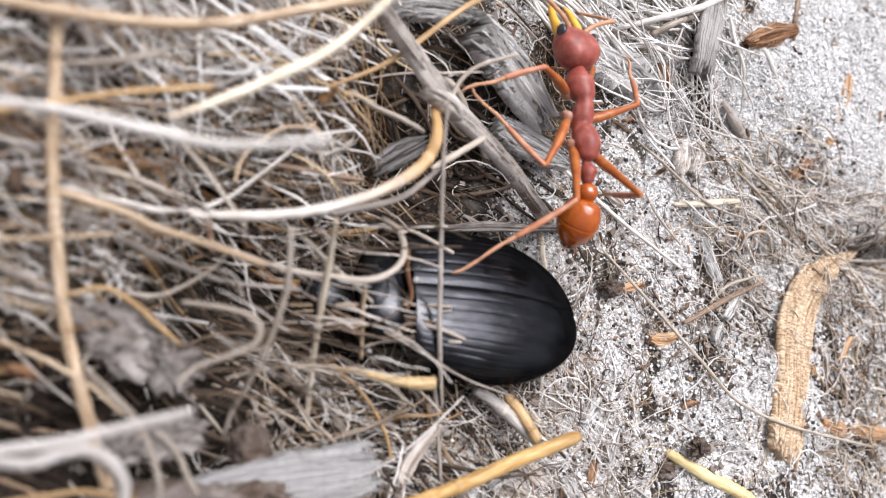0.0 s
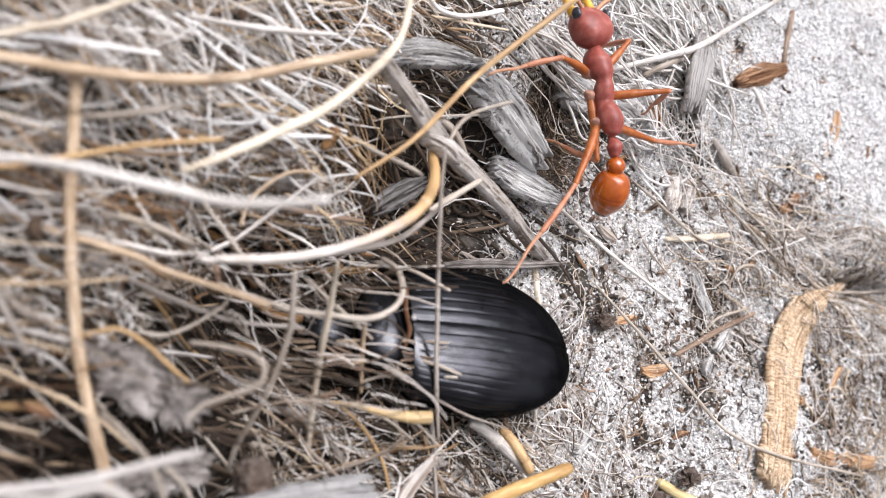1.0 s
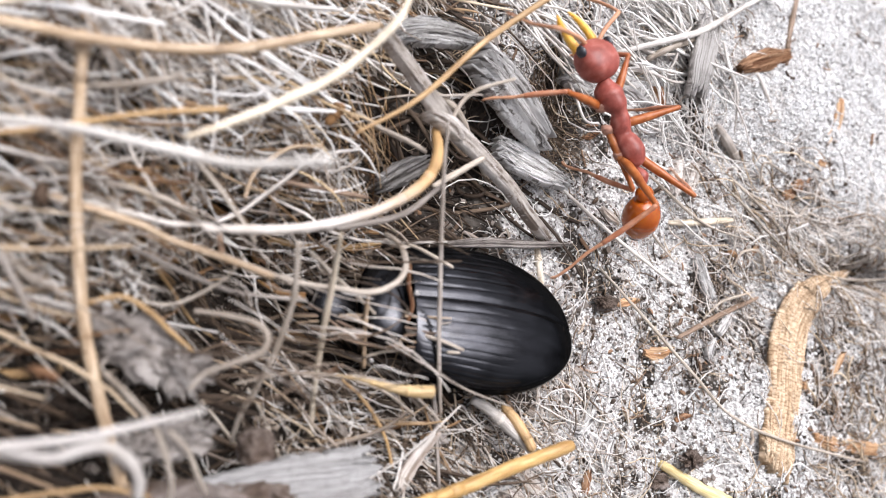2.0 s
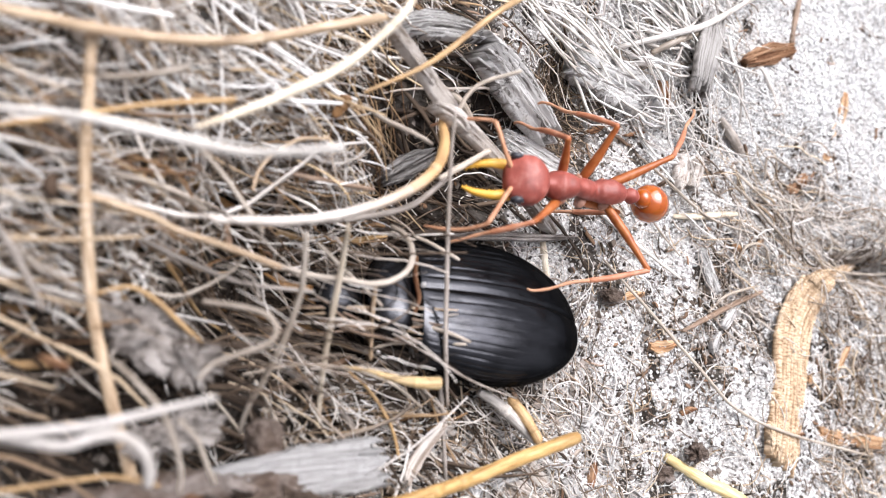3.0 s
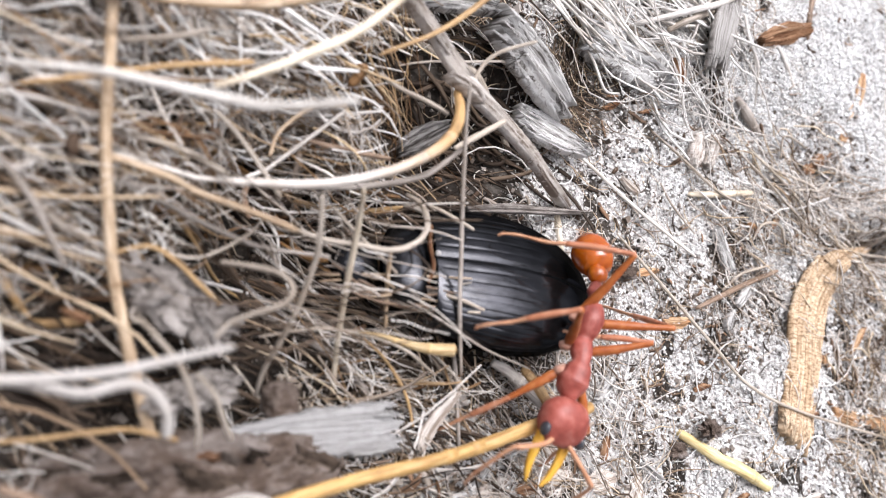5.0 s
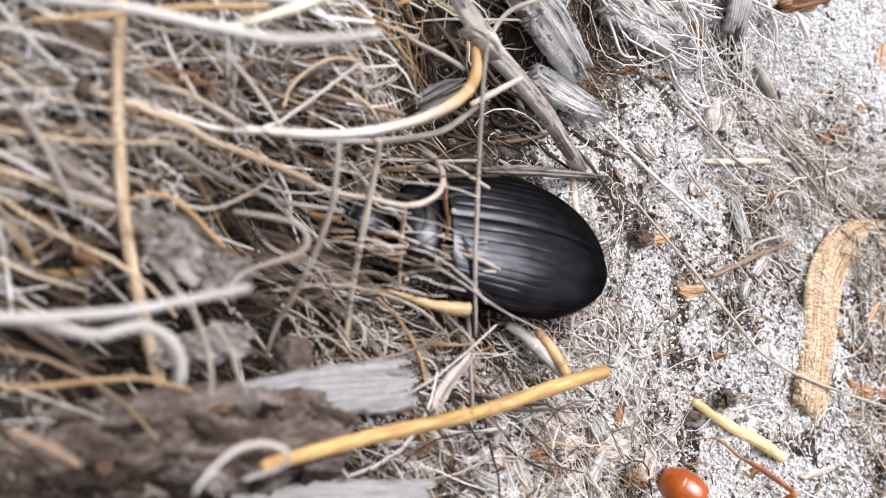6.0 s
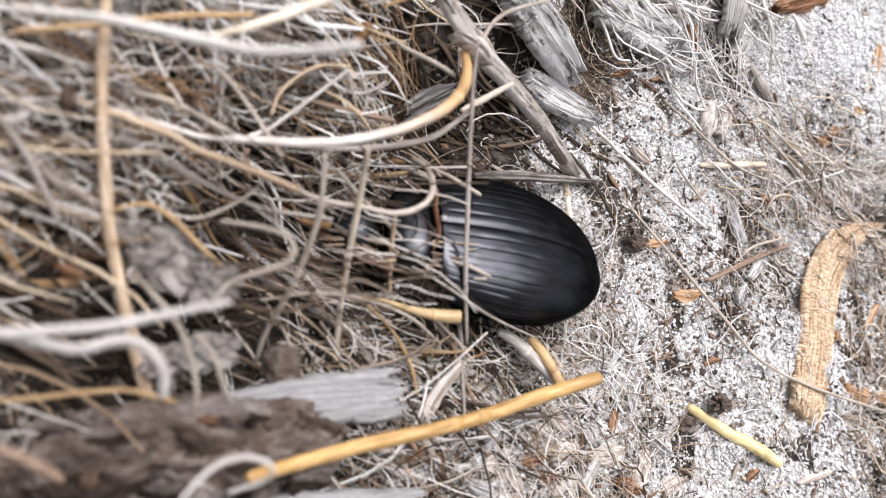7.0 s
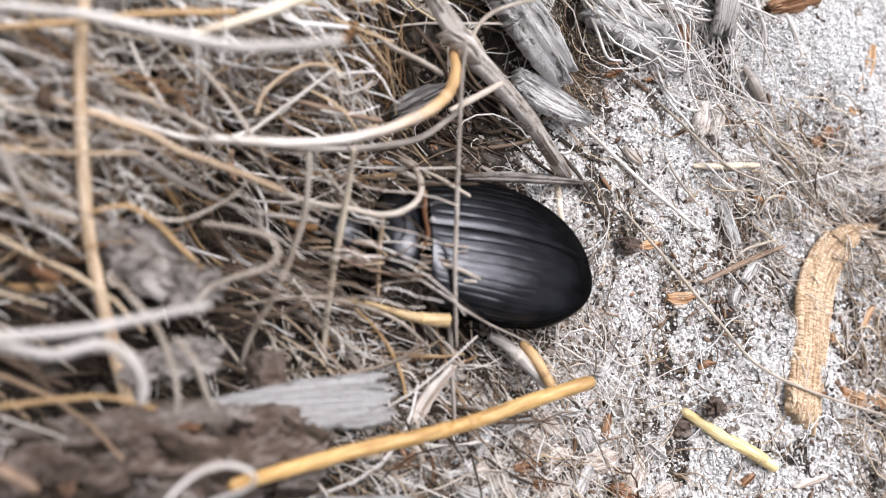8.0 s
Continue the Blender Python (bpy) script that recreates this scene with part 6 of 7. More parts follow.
# ---- loose stems strewn over the bank ----
def strewn(count, seed):
    """Middling stems lying on the mat, mostly slanting one way; each is a thing of its own."""
    rng = np.random.RandomState(seed)
    kinds = ((M_PALE, "pale grey"), (M_GREY, "grey"), (M_TAN, "tan"), (M_WHITE, "bleached white"), (M_GOLD, "golden"), (M_BROWN, "brown"))
    for k in range(count):
        x, y = rng.uniform(-50, 0), rng.uniform(-34, 38)
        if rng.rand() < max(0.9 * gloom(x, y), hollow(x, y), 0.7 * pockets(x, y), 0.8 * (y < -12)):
            continue
        yaw = radians(-22 + 26 * rng.randn())
        size = rng.uniform(7, 24)
        bend = 0.25 * rng.randn()
        width = 0.24 + 0.52 * rng.rand() ** 2.4
        rise = 1.2 + 3.2 * rng.rand() * smooth(0, -30, x)
        mat, word = kinds[rng.choice(6, p=(0.31, 0.10, 0.19, 0.24, 0.10, 0.06) if y > 4 else (0.36, 0.20, 0.22, 0.03, 0.07, 0.12))]
        width *= 0.75 if mat is M_WHITE else 1.0
        slope = 0.10 * rng.randn()
        pts = []
        for s in (-0.5, -0.25, 0.0, 0.25, 0.5):
            px, py = x + size * s * math.cos(yaw + bend * s), y + size * s * math.sin(yaw + bend * s)
            pts.append((px, py, float(land(px, py)) + rise * (1.0 - 0.8 * abs(s)) + slope * size * s + 0.3 * width))
        stem("dry_grass_stem", word + " dry grass stem lying in the litter bank", "grass stem", mat, (width * 0.7, width, width, width * 0.6), *pts)


strewn(290, 61)


def rusty_blades(count, seed):
    """Broad rust-brown dead blades lying low between the pale stems."""
    rng = np.random.RandomState(seed)
    for k in range(count):
        x, y = rng.uniform(-46, -10), rng.uniform(-10, 30)
        if rng.rand() < max(0.9 * gloom(x, y), hollow(x, y)):
            continue
        yaw, size, bend = radians(-20 + 22 * rng.randn()), rng.uniform(5, 13), 0.4 * rng.randn()
        width, rise = rng.uniform(0.45, 0.85), rng.uniform(0.8, 2.6)
        pts = []
        for s in (-0.5, -0.2, 0.2, 0.5):
            px, py = x + size * s * math.cos(yaw + bend * s), y + size * s * math.sin(yaw + bend * s)
            pts.append((px, py, float(land(px, py)) + rise * (1.0 - 0.5 * abs(s)) + 0.3 * width))
        mat, word = ((M_STUB, "rust-brown"), (M_GOLD, "golden brown"))[rng.rand() < 0.4]
        stem("grass_blade", word + " dead grass blade low in the litter bank", "grass blade", mat, (width * 0.6, width, width, width * 0.4), *pts)


rusty_blades(70, 97)


# ---- the black beetle, half buried head first in the litter ----
def beetle_material():
    m, n, l, b = nodes_of("black_beetle_shell", 0.27, 0.5, 0.0)
    tc = n.new("ShaderNodeTexCoord")
    f = noise_at(n, l, scaled(n, l, tc.outputs["Object"], (1, 3, 1)), 700, 5)
    big = noise_at(n, l, scaled(n, l, tc.outputs["Object"], (1, 2.2, 1)), 330, 4)
    l.new(ramp(n, l, big, [(0.3, (0.028, 0.028, 0.030)), (0.7, (0.062, 0.063, 0.069))]), b.inputs["Base Color"])
    l.new(ramp(n, l, f, [(0.3, (0.10, 0.10, 0.10)), (0.7, (0.24, 0.24, 0.24))]), b.inputs["Roughness"])
    b.inputs["Metallic"].default_value = 0.93
    b.inputs["Specular Tint"].default_value = (0.02, 0.018, 0.016, 1)
    bumped(n, l, b, f, 0.12, 0.0002)
    return m


M_SHELL = beetle_material()


def elytron_mesh(side):
    """One ridged wing case: front at x=-0.9, tip at x=-18.3, suture at y=0."""
    n, m = 96, 120
    a, b = np.meshgrid(np.linspace(0, 1, n), np.linspace(0, 1, m), indexing="ij")
    plan = np.where(a < 0.42, 0.84 + 0.16 * np.sin(np.clip(a / 0.42, 0, 1) * np.pi / 2), np.sqrt(np.clip(1 - (np.maximum(a - 0.42, 0) / 0.58) ** 2.05, 0, 1)))
    plan = plan * smooth(-0.12, 0.04, a) ** 0.5
    rise = np.where(a < 0.4, 0.80 + 0.20 * np.sin(np.clip(a / 0.4, 0, 1) * np.pi / 2), np.clip(1 - (np.maximum(a - 0.4, 0) / 0.6) ** 2.2, 0, 1) ** 0.62)
    phi = b * np.pi / 2 * 1.04
    y = 6.5 * plan * np.sin(phi) ** 0.9
    z = 3.37 * rise * np.cos(np.clip(phi, 0, np.pi / 2)) ** 0.72 - 0.6 * (b > 0.97)
    lane = b * 11.0 + 0.22 * lumps(16 * a, 9 * b, 7, 73)
    groove = np.abs((lane % 1.0) - 0.5) * 2
    cut = np.where((b > 0.02) & (b < 0.96), np.exp(-(((1 - groove) / 0.2) ** 2)), 0) * smooth(0.72, 0.3, a) * smooth(0, 0.05, a)
    dip = (0.035 + 0.06 * lumps(18 * a, 9 * b, 4, 71) ** 2) * cut + 0.012 * lumps(18 * a, 6 * b, 5, 72) + 0.12 * np.exp(-((b / 0.02) ** 2))
    y = y - dip * np.sin(phi)
    z = z - dip * np.cos(np.clip(phi, 0, np.pi / 2))
    # the two tips part a little
    y = np.maximum(y, 0.55 * smooth(0.90, 1.0, a) * smooth(0.0, 0.1, plan))
    x = -0.9 - 17.44 * a
    verts = np.stack([x, side * y, z], -1).reshape(-1, 3)
    i, j = np.meshgrid(np.arange(n - 1), np.arange(m - 1), indexing="ij")
    k = (i * m + j).ravel()
    q = np.stack([k, k + 1, k + m + 1, k + m], -1)
    me = hand_over("elytron", verts * MM, q if side > 0 else q[:, ::-1], M_SHELL)
    return me


def beetle():
    root = new("beetle")
    tagged(root, "glossy black ridged beetle, head buried in dry litter", "beetle")
    part("elytron", elytron_mesh(1), root, "black wing case with long grooves")
    part("elytron", elytron_mesh(-1), root, "black wing case with long grooves")
    ab = part("abdomen", blob("abdomen", (7.9, 5.6, 2.0), M_SHELL), root)
    ab.location = (-9.2 * MM, 0, -0.1 * MM)
    pr = part("pronotum", blob("pronotum", (2.1, 3.7, 1.6), M_SHELL, power=2.4), root, "smooth black neck shield")
    pr.matrix_local = pose(0.9 * MM, 0, 0.5 * MM, 0, 18, 0)
    hd = part("head", blob("head", (2.1, 2.3, 1.4), M_SHELL), root)
    hd.location = (5.0 * MM, 0, -0.6 * MM)
    return root


beetle().matrix_world = pose(BEETLE[0] * MM, BEETLE[1] * MM, BEETLE[2] * MM, BEETLE[3], BEETLE[4], BEETLE[5])


# ---- the red bull ant ----
def skin(name, dark, mid, light, rough, spec=0.4, coat=0.0, scale=1200, bump=0.4, through_light=0.0):
    m, n, l, b = nodes_of(name, rough, spec, coat)
    tc = n.new("ShaderNodeTexCoord")
    f = noise_at(n, l, tc.outputs["Object"], scale, 4)
    g = noise_at(n, l, tc.outputs["Object"], scale * 0.22, 3)
    col = mixed(n, l, 0.5, ramp(n, l, f, [(0.3, dark), (0.5, mid), (0.7, light)]), ramp(n, l, g, [(0.35, dark), (0.65, mid)]))
    l.new(col, b.inputs["Base Color"])
    if through_light:
        b.inputs["Subsurface Weight"].default_value = through_light
        b.inputs["Subsurface Radius"].default_value = (1.0, 0.35, 0.1)
        b.inputs["Subsurface Scale"].default_value = 0.0006
    bumped(n, l, b, f, bump, 0.0001)
    return m


M_RED = skin("dull_red_cuticle", (0.18, 0.035, 0.025), (0.37, 0.088, 0.066), (0.54, 0.22, 0.18), 0.46, 0.5)
M_AMBER = skin("glossy_amber_cuticle", (0.28, 0.05, 0.003), (0.50, 0.108, 0.005), (0.60, 0.17, 0.008), 0.10, 0.6, 0.8, 500, 0.06, 0.15)
M_LEG = skin("orange_leg_cuticle", (0.24, 0.055, 0.014), (0.41, 0.12, 0.03), (0.55, 0.22, 0.08), 0.32, 0.4)
M_SHIN = skin("pinkish_shin_cuticle", (0.36, 0.12, 0.06), (0.52, 0.22, 0.12), (0.66, 0.38, 0.26), 0.45)
M_TARSUS = skin("pale_leg_cuticle", (0.42, 0.19, 0.10), (0.56, 0.29, 0.17), (0.68, 0.42, 0.28), 0.5)
M_COXA = skin("pale_hip_cuticle", (0.40, 0.18, 0.12), (0.54, 0.30, 0.22), (0.66, 0.45, 0.37), 0.5)
M_JAW = skin("yellow_jaw_cuticle", (0.62, 0.28, 0.03), (0.80, 0.45, 0.06), (0.88, 0.60, 0.16), 0.3, 0.5)
M_EYE = skin("dark_eye", (0.02, 0.02, 0.025), (0.05, 0.05, 0.06), (0.09, 0.09, 0.1), 0.25, 0.5)

LENGTHS = {"front": (4.8, 7.6), "middle": (6.0, 8.6), "hind": (7.2, 11.4)}
# where a hind knee points before and after the ant turns
HIND_TURN = ((0.0, (-0.85, 0.4, 0.45)), (1.7, (-0.85, 0.4, 0.45)), (2.7, (-0.4, 1.0, 0.3)), (8.0, (-0.4, 1.0, 0.3)))
KNEES = {"front": (0.4, 0.5, 0.75), "middle": (-0.1, 0.8, 0.6), "hind": (-0.85, 0.4, 0.45), "left_middle": (-1.0, 0.05, 0.15)}
HIPS = {"left_front": (1.9, 0.85, -0.8), "left_middle": (-0.3, 0.85, -0.9), "left_hind": (-2.9, 0.75, -0.7), "right_front": (1.9, -0.85, -0.8), "right_middle": (-0.3, -0.85, -0.9), "right_hind": (-2.9, -0.75, -0.7)}


def bull_ant():
    root = new("ant")
    tagged(root, "red bull ant with yellow jaws and glossy amber abdomen", "ant")
    xs = np.linspace(4.3, -4.3, 40)
    wide = np.interp(xs, [-4.3, -4.0, -2.9, -1.9, -1.2, -0.5, 0.3, 0.9, 1.5, 2.5, 3.4, 4.0, 4.3], [0.32, 0.84, 1.16, 1.10, 0.86, 0.95, 0.92, 0.72, 1.06, 1.34, 1.14, 0.62, 0.36])
    line = np.stack([xs, 0 * xs, 0.25 * np.sin(xs * 1.5) + 0.1], -1)
    part("thorax", tube_mesh("thorax", line, wide, M_RED, 24, 3, 0.12), root, "waisted dull red thorax")
    xs = np.linspace(-3.9, -6.3, 20)
    wide = np.interp(xs, [-6.3, -6.0, -5.3, -4.8, -4.4, -3.9], [0.30, 0.55, 0.78, 0.50, 0.30, 0.28])
    part("petiole", tube_mesh("petiole", np.stack([xs, 0 * xs, 0.25 * np.exp(-((xs + 5.3) ** 2) * 2) - 0.1], -1), wide, M_RED, 18, 4, 0.1), root, "narrow red waist node")
    pp = part("postpetiole", blob("postpetiole", (0.85, 0.92, 0.85), M_AMBER), root, "small amber waist segment")
    pp.matrix_local = pose(-7.05 * MM, 0, -0.1 * MM)
    gs = part("gaster", gaster_mesh(), root, "glossy amber abdomen")
    gs.matrix_local = pose(-7.9 * MM, 0, -0.3 * MM, 0, -42, 0)
    tip = part("gaster_tip", blob("gaster_tip", (0.55, 0.85, 0.85), M_EYE, rings=14, around=18), gs, "dark hairy tip of the abdomen")
    tip.location = (-3.75 * MM, 0, 0)
    rng = np.random.RandomState(17)
    for _ in range(16):
        y, z = rng.uniform(-0.75, 0.75, 2)
        root_at = np.array((-3.9, y, z))
        part("hair", tube_mesh("hair", np.linspace(root_at, root_at + (-0.6 - 0.4 * rng.rand(), 0.5 * y, 0.5 * z), 4), along([0.04, 0.012], 4), M_TARSUS, 4, 1, 0.0), gs)
    hd = part("head", head_mesh(), root, "broad dull red head")
    hd.matrix_local = pose(4.2 * MM, 0, 0.25 * MM, 0, 12, 0)
    for s in (1, -1):
        e = part("eye", blob("eye", (0.62, 0.36, 0.55), M_EYE, rings=14, around=18), hd, "dark compound eye")
        e.location = (2.9 * MM, s * 1.85 * MM, 0.55 * MM)
        jaw = spline([(3.2, s * 1.25, -0.3), (4.8, s * 1.35, -0.45), (6.3, s * 1.15, -0.65), (7.3, s * 0.75, -0.85)], 24)
        j = part("mandible", tube_mesh("mandible", jaw, along([0.52, 0.42, 0.34, 0.26, 0.1], 24), M_JAW, 12, 1, 0.1), hd, "long toothed yellow jaw")
        for k in range(5):
            c = jaw[7 + 3 * k]
            tooth = tube_mesh("tooth", np.linspace(c, c + (0.1, -s * 0.38, 0), 4), along([0.12, 0.03], 4), M_JAW, 6, 1, 0.0)
            part("tooth", tooth, hd)
        w = [0.20, 0.22, 0.2, 0.24, 0.17, 0.17, 0.17, 0.15, 0.1]
        feeler = spline(FEELERS[s], 48)
        part("antenna", tube_mesh("antenna", feeler, along(w, 48), M_TARSUS, 8, 2, 0.1), hd, "thin elbowed orange feeler")
    for name, hip in HIPS.items():
        cx = part("coxa", blob("coxa", (0.75, 0.5, 0.6), M_COXA, 3, 0.15, 14, 18), root, "pale pinkish hip joint")
        cx.matrix_local = pose(hip[0] * MM, hip[1] * 1.02 * MM, (hip[2] + 0.1) * MM, 0, 0, 60 if "left" in name else -60)
    legs = {}
    shapes = {}
    for kind, (thigh, shin) in LENGTHS.items():
        low = 0.5 * shin
        femur = tube_mesh("leg", spline([(-0.2, 0, 0), (0.14 * thigh, 0, 0.05), (0.45 * thigh, 0, 0.12), (0.76 * thigh, 0, 0.06), (thigh, 0, 0)], 30), along([0.40, 0.38, 0.45, 0.42, 0.33, 0.26, 0.25], 30), M_LEG, 12, 5, 0.08)
        tibia = tube_mesh("tibia", spline([(0, 0, 0), (0.3 * low, 0, 0.05), (0.65 * low, 0, 0.08), (low, 0, 0)], 20), along([0.24, 0.22, 0.27, 0.27, 0.23], 20), M_SHIN, 10, 6, 0.08)
        tarsus = tube_mesh("tarsus", spline([(low, 0, 0), (low + 0.3 * low, 0, -0.1), (low + 0.65 * low, 0, 0.1), (low + 0.9 * low, 0, 0.05), (shin, 0, -0.2)], 26), along([0.20, 0.15, 0.17, 0.12, 0.15, 0.12, 0.14, 0.09], 26), M_TARSUS, 8, 7, 0.15)
        shapes[kind] = femur, tibia, tarsus
    for name in HIPS:
        femur, tibia, tarsus = shapes[name.split("_")[1]]
        leg = part("leg", femur, root, "slender orange leg")
        tib = part("tibia", tibia, leg)
        part("tarsus", tarsus, tib)
        legs[name] = (leg, tib)
    return root, legs


def head_mesh():
    """A squarish head, neck at x=0, mouth at x=4."""
    me = blob("head", (2.0, 2.12, 1.55), M_RED, rings=30, around=36, power=2.7)
    co = np.empty(len(me.vertices) * 3, np.float32)
    me.vertices.foreach_get("co", co)
    co = co.reshape(-1, 3)
    co[:, 0] += 1.9 * MM
    u = co[:, 0] / (3.9 * MM)
    co[:, 1] *= 1.0 - 0.16 * smooth(0.35, 0.0, u) - 0.06 * smooth(0.6, 1.0, u)
    co[:, 2] *= 1.0 - 0.35 * smooth(0.5, 1.0, u)
    me.vertices.foreach_set("co", co.ravel())
    return me


def gaster_mesh():
    """The abdomen, joint at x=0, with faint rings between its plates."""
    xs = np.linspace(0.1, -4.1, 56)
    u = -xs / 4.1
    wide = 1.82 * np.sqrt(np.clip(1 - ((u - 0.42) / 0.6) ** 2, 0.004, 1)) * (1 - 0.10 * smooth(0.5, 1.0, u))
    for ring in (0.46, 0.68, 0.84):
        wide = wide * (1 - 0.022 * np.exp(-(((u - ring) / 0.014) ** 2)))
    return tube_mesh("gaster", np.stack([xs, 0 * xs, 0 * xs], -1), wide, M_AMBER, 36, 1, 0.0)


FEELERS = {1: [(3.3, 0.7, 0.5), (4.2, 1.8, 1.0), (5.4, 3.6, 1.2), (5.9, 4.2, 0.9), (7.2, 4.4, -0.6), (8.6, 4.2, -2.0), (9.8, 3.8, -3.2)], -1: [(3.3, -0.7, 0.5), (4.1, -1.9, 1.1), (4.9, -3.8, 1.4), (5.3, -4.5, 1.1), (6.8, -4.9, -0.2), (8.2, -5.0, -1.6), (9.4, -4.8, -2.8)]}
ant, ant_legs = bull_ant()


# ---- what moves: the ant, its legs, and the straw that it treads on ----
def ant_pose(t):
    rows = np.array(ANT_ROWS)
    x, y, z, yaw, tip = (np.interp(t, rows[:, 0], rows[:, k]) for k in range(1, 6))
    return pose(x * MM, y * MM, z * MM, 0, tip, yaw)


def leg_poses(name, foot, t):
    """Poses of thigh and shin that bring the foot to its place, the knee out to its own side; in the ant's space, millimetres."""
    side, kind = name.split("_")
    upper, lower = LENGTHS[kind]
    kx, ky, kz = KNEES.get(name, KNEES[kind])
    if name == "left_hind":
        kx, ky, kz = (np.interp(t, [k[0] for k in HIND_TURN], [k[1][i] for k in HIND_TURN]) for i in range(3))
    knee = Vector((kx, ky if side == "left" else -ky, kz))
    hip = Vector(HIPS[name])
    reach = Vector(foot) - hip
    d = min(max(reach.length, lower - upper + 0.6), upper + lower - 0.15)
    ahead = reach.normalized()
    lift = (knee - ahead * ahead.dot(knee)).normalized()
    c = max(-1.0, min(1.0, (upper**2 + d * d - lower**2) / (2 * upper * d)))
    thigh = ahead * c + lift * math.sqrt(1 - c * c)
    k = max(-1.0, min(1.0, (upper**2 + lower**2 - d * d) / (2 * upper * lower)))
    bend = math.pi - math.acos(k)
    across = thigh.cross(ahead).normalized()
    turn = Matrix((thigh, across, thigh.cross(across))).transposed().to_4x4()
    return Matrix.Translation(hip * MM) @ turn, Matrix.Translation((upper * MM, 0, 0)) @ Matrix.Rotation(bend, 4, "Y")


def footfall(steps, t):
    """Where a foot is: planted between its steps, lifted a little on the way to the next place."""
    for (t0, *a), (t1, *b) in zip(steps, steps[1:]):
        if t0 <= t <= t1:
            a, b = Vector(a), Vector(b)
            gap = (b - a).length
            f = (t - t0) / (t1 - t0)
            f = f * f * (3 - 2 * f)
            return a.lerp(b, f) + Vector((0, 0, min(2.0, 0.3 * gap) * 4 * f * (1 - f)))
    return Vector(steps[-1][1:])


ANT_ROWS = [
    (0.00, 9.00, 12.10, 6.90, 89.50, 5.00),
    (0.20, 9.00, 11.60, 6.90, 89.50, 5.00),
    (0.40, 10.10, 12.30, 6.90, 112.00, -1.00),
    (0.50, 10.40, 14.90, 6.90, 105.00, 0.00),
    (0.70, 11.10, 19.55, 7.47, 98.21, -1.17),
    (1.00, 12.37, 18.72, 7.16, 101.55, 0.77),
    (1.20, 13.08, 18.50, 7.20, 103.91, 0.35),
    (1.50, 13.70, 20.18, 7.74, 94.42, -3.51),
    (1.70, 14.49, 16.76, 7.67, 93.22, -2.77),
    (2.25, 12.90, 11.70, 7.30, 138.00, 0.00),
    (2.80, 8.95, 7.26, 7.33, 170.70, 1.02),
    (3.00, 8.37, 6.29, 7.39, 180.47, 3.24),
    (3.20, 7.62, 4.47, 7.44, 185.72, 4.47),
    (3.50, 7.40, 4.65, 7.43, 186.96, 4.71),
    (3.70, 7.76, 3.76, 7.31, 192.94, 0.12),
    (3.80, 7.05, 3.47, 7.28, 195.15, -0.85),
    (3.90, 6.34, 1.64, 7.18, 208.65, -5.24),
    (4.00, 6.35, 1.00, 7.18, 214.64, -5.13),
    (4.20, 6.93, 0.60, 7.24, 217.06, -2.21),
    (4.75, 5.60, -6.40, 8.20, 240.00, 0.00),
    (5.30, 6.65, -15.10, 7.00, 264.00, -5.00),
    (5.50, 13.42, -21.83, 7.34, 288.18, 0.42),
    (5.70, 15.03, -29.69, 7.32, 293.14, 1.04),
    (5.90, 22.31, -30.53, 7.29, 311.41, 0.65),
    (6.10, 26.94, -31.98, 7.30, 323.42, 0.00),
    (6.60, 40.00, -42.00, 7.30, 320.00, 0.00),
    (8.00, 70.00, -66.00, 7.30, 320.00, 0.00),
]
STEPS = {}
STEPS["left_front"] = [(0.0, -2.9, 12.1, 6.0), (0.2, -2.9, 12.1, 6.0), (0.6, -1.1, 17.3, 6.5), (1.0, -0.3, 17.7, 6.5), (1.6, -0.8, 18.3, 6.5), (2.2, 2.8, 14.2, -1.5), (2.8, -1.4, 3.2, -3.7), (3.2, -2.9, -0.8, 3.5), (3.6, -3.1, -0.7, 3.4), (4.2, -0.4, -5.1, 5.6), (4.8, 5.1, -16.6, -0.5), (5.0, 8.1, -20.4, -0.4), (5.3, 11.5, -24.2, -0.4), (5.6, 21.1, -29.9, -0.3), (5.9, 30.8, -32.3, -0.7), (6.2, 39.6, -34.8, 1.0), (6.6, 50.0, -43.3, 1.8), (7.3, 65.0, -55.3, 1.4), (8.0, 80.0, -67.3, 0.9), (8.1, 80.0, -67.3, 0.9)]
STEPS["left_hind"] = [(0.0, -3.0, -2.4, 5.0), (0.2, -3.0, -2.4, 5.0), (0.4, 0.8, -2.6, 5.0), (0.8, 0.4, -2.6, 5.0), (1.6, 0.9, -2.8, 5.0), (2.2, 12.0, 0.3, 0.2), (2.9, 4.1, -2.7, 5.0), (3.2, 3.5, -3.1, 5.0), (3.8, 3.3, -3.1, 5.0), (3.9, 15.4, -2.9, 0.0), (4.3, 15.4, -2.9, 0.0), (4.8, 15.5, -3.6, -0.2), (5.0, 15.1, -5.3, -0.0), (5.5, 20.7, -18.4, 1.5), (5.7, 23.2, -17.2, 1.5), (6.2, 28.0, -22.8, -0.6), (6.6, 39.0, -30.7, 0.8), (7.3, 54.0, -42.7, 1.0), (8.0, 69.0, -54.7, 0.9), (8.1, 69.0, -54.7, 0.9)]
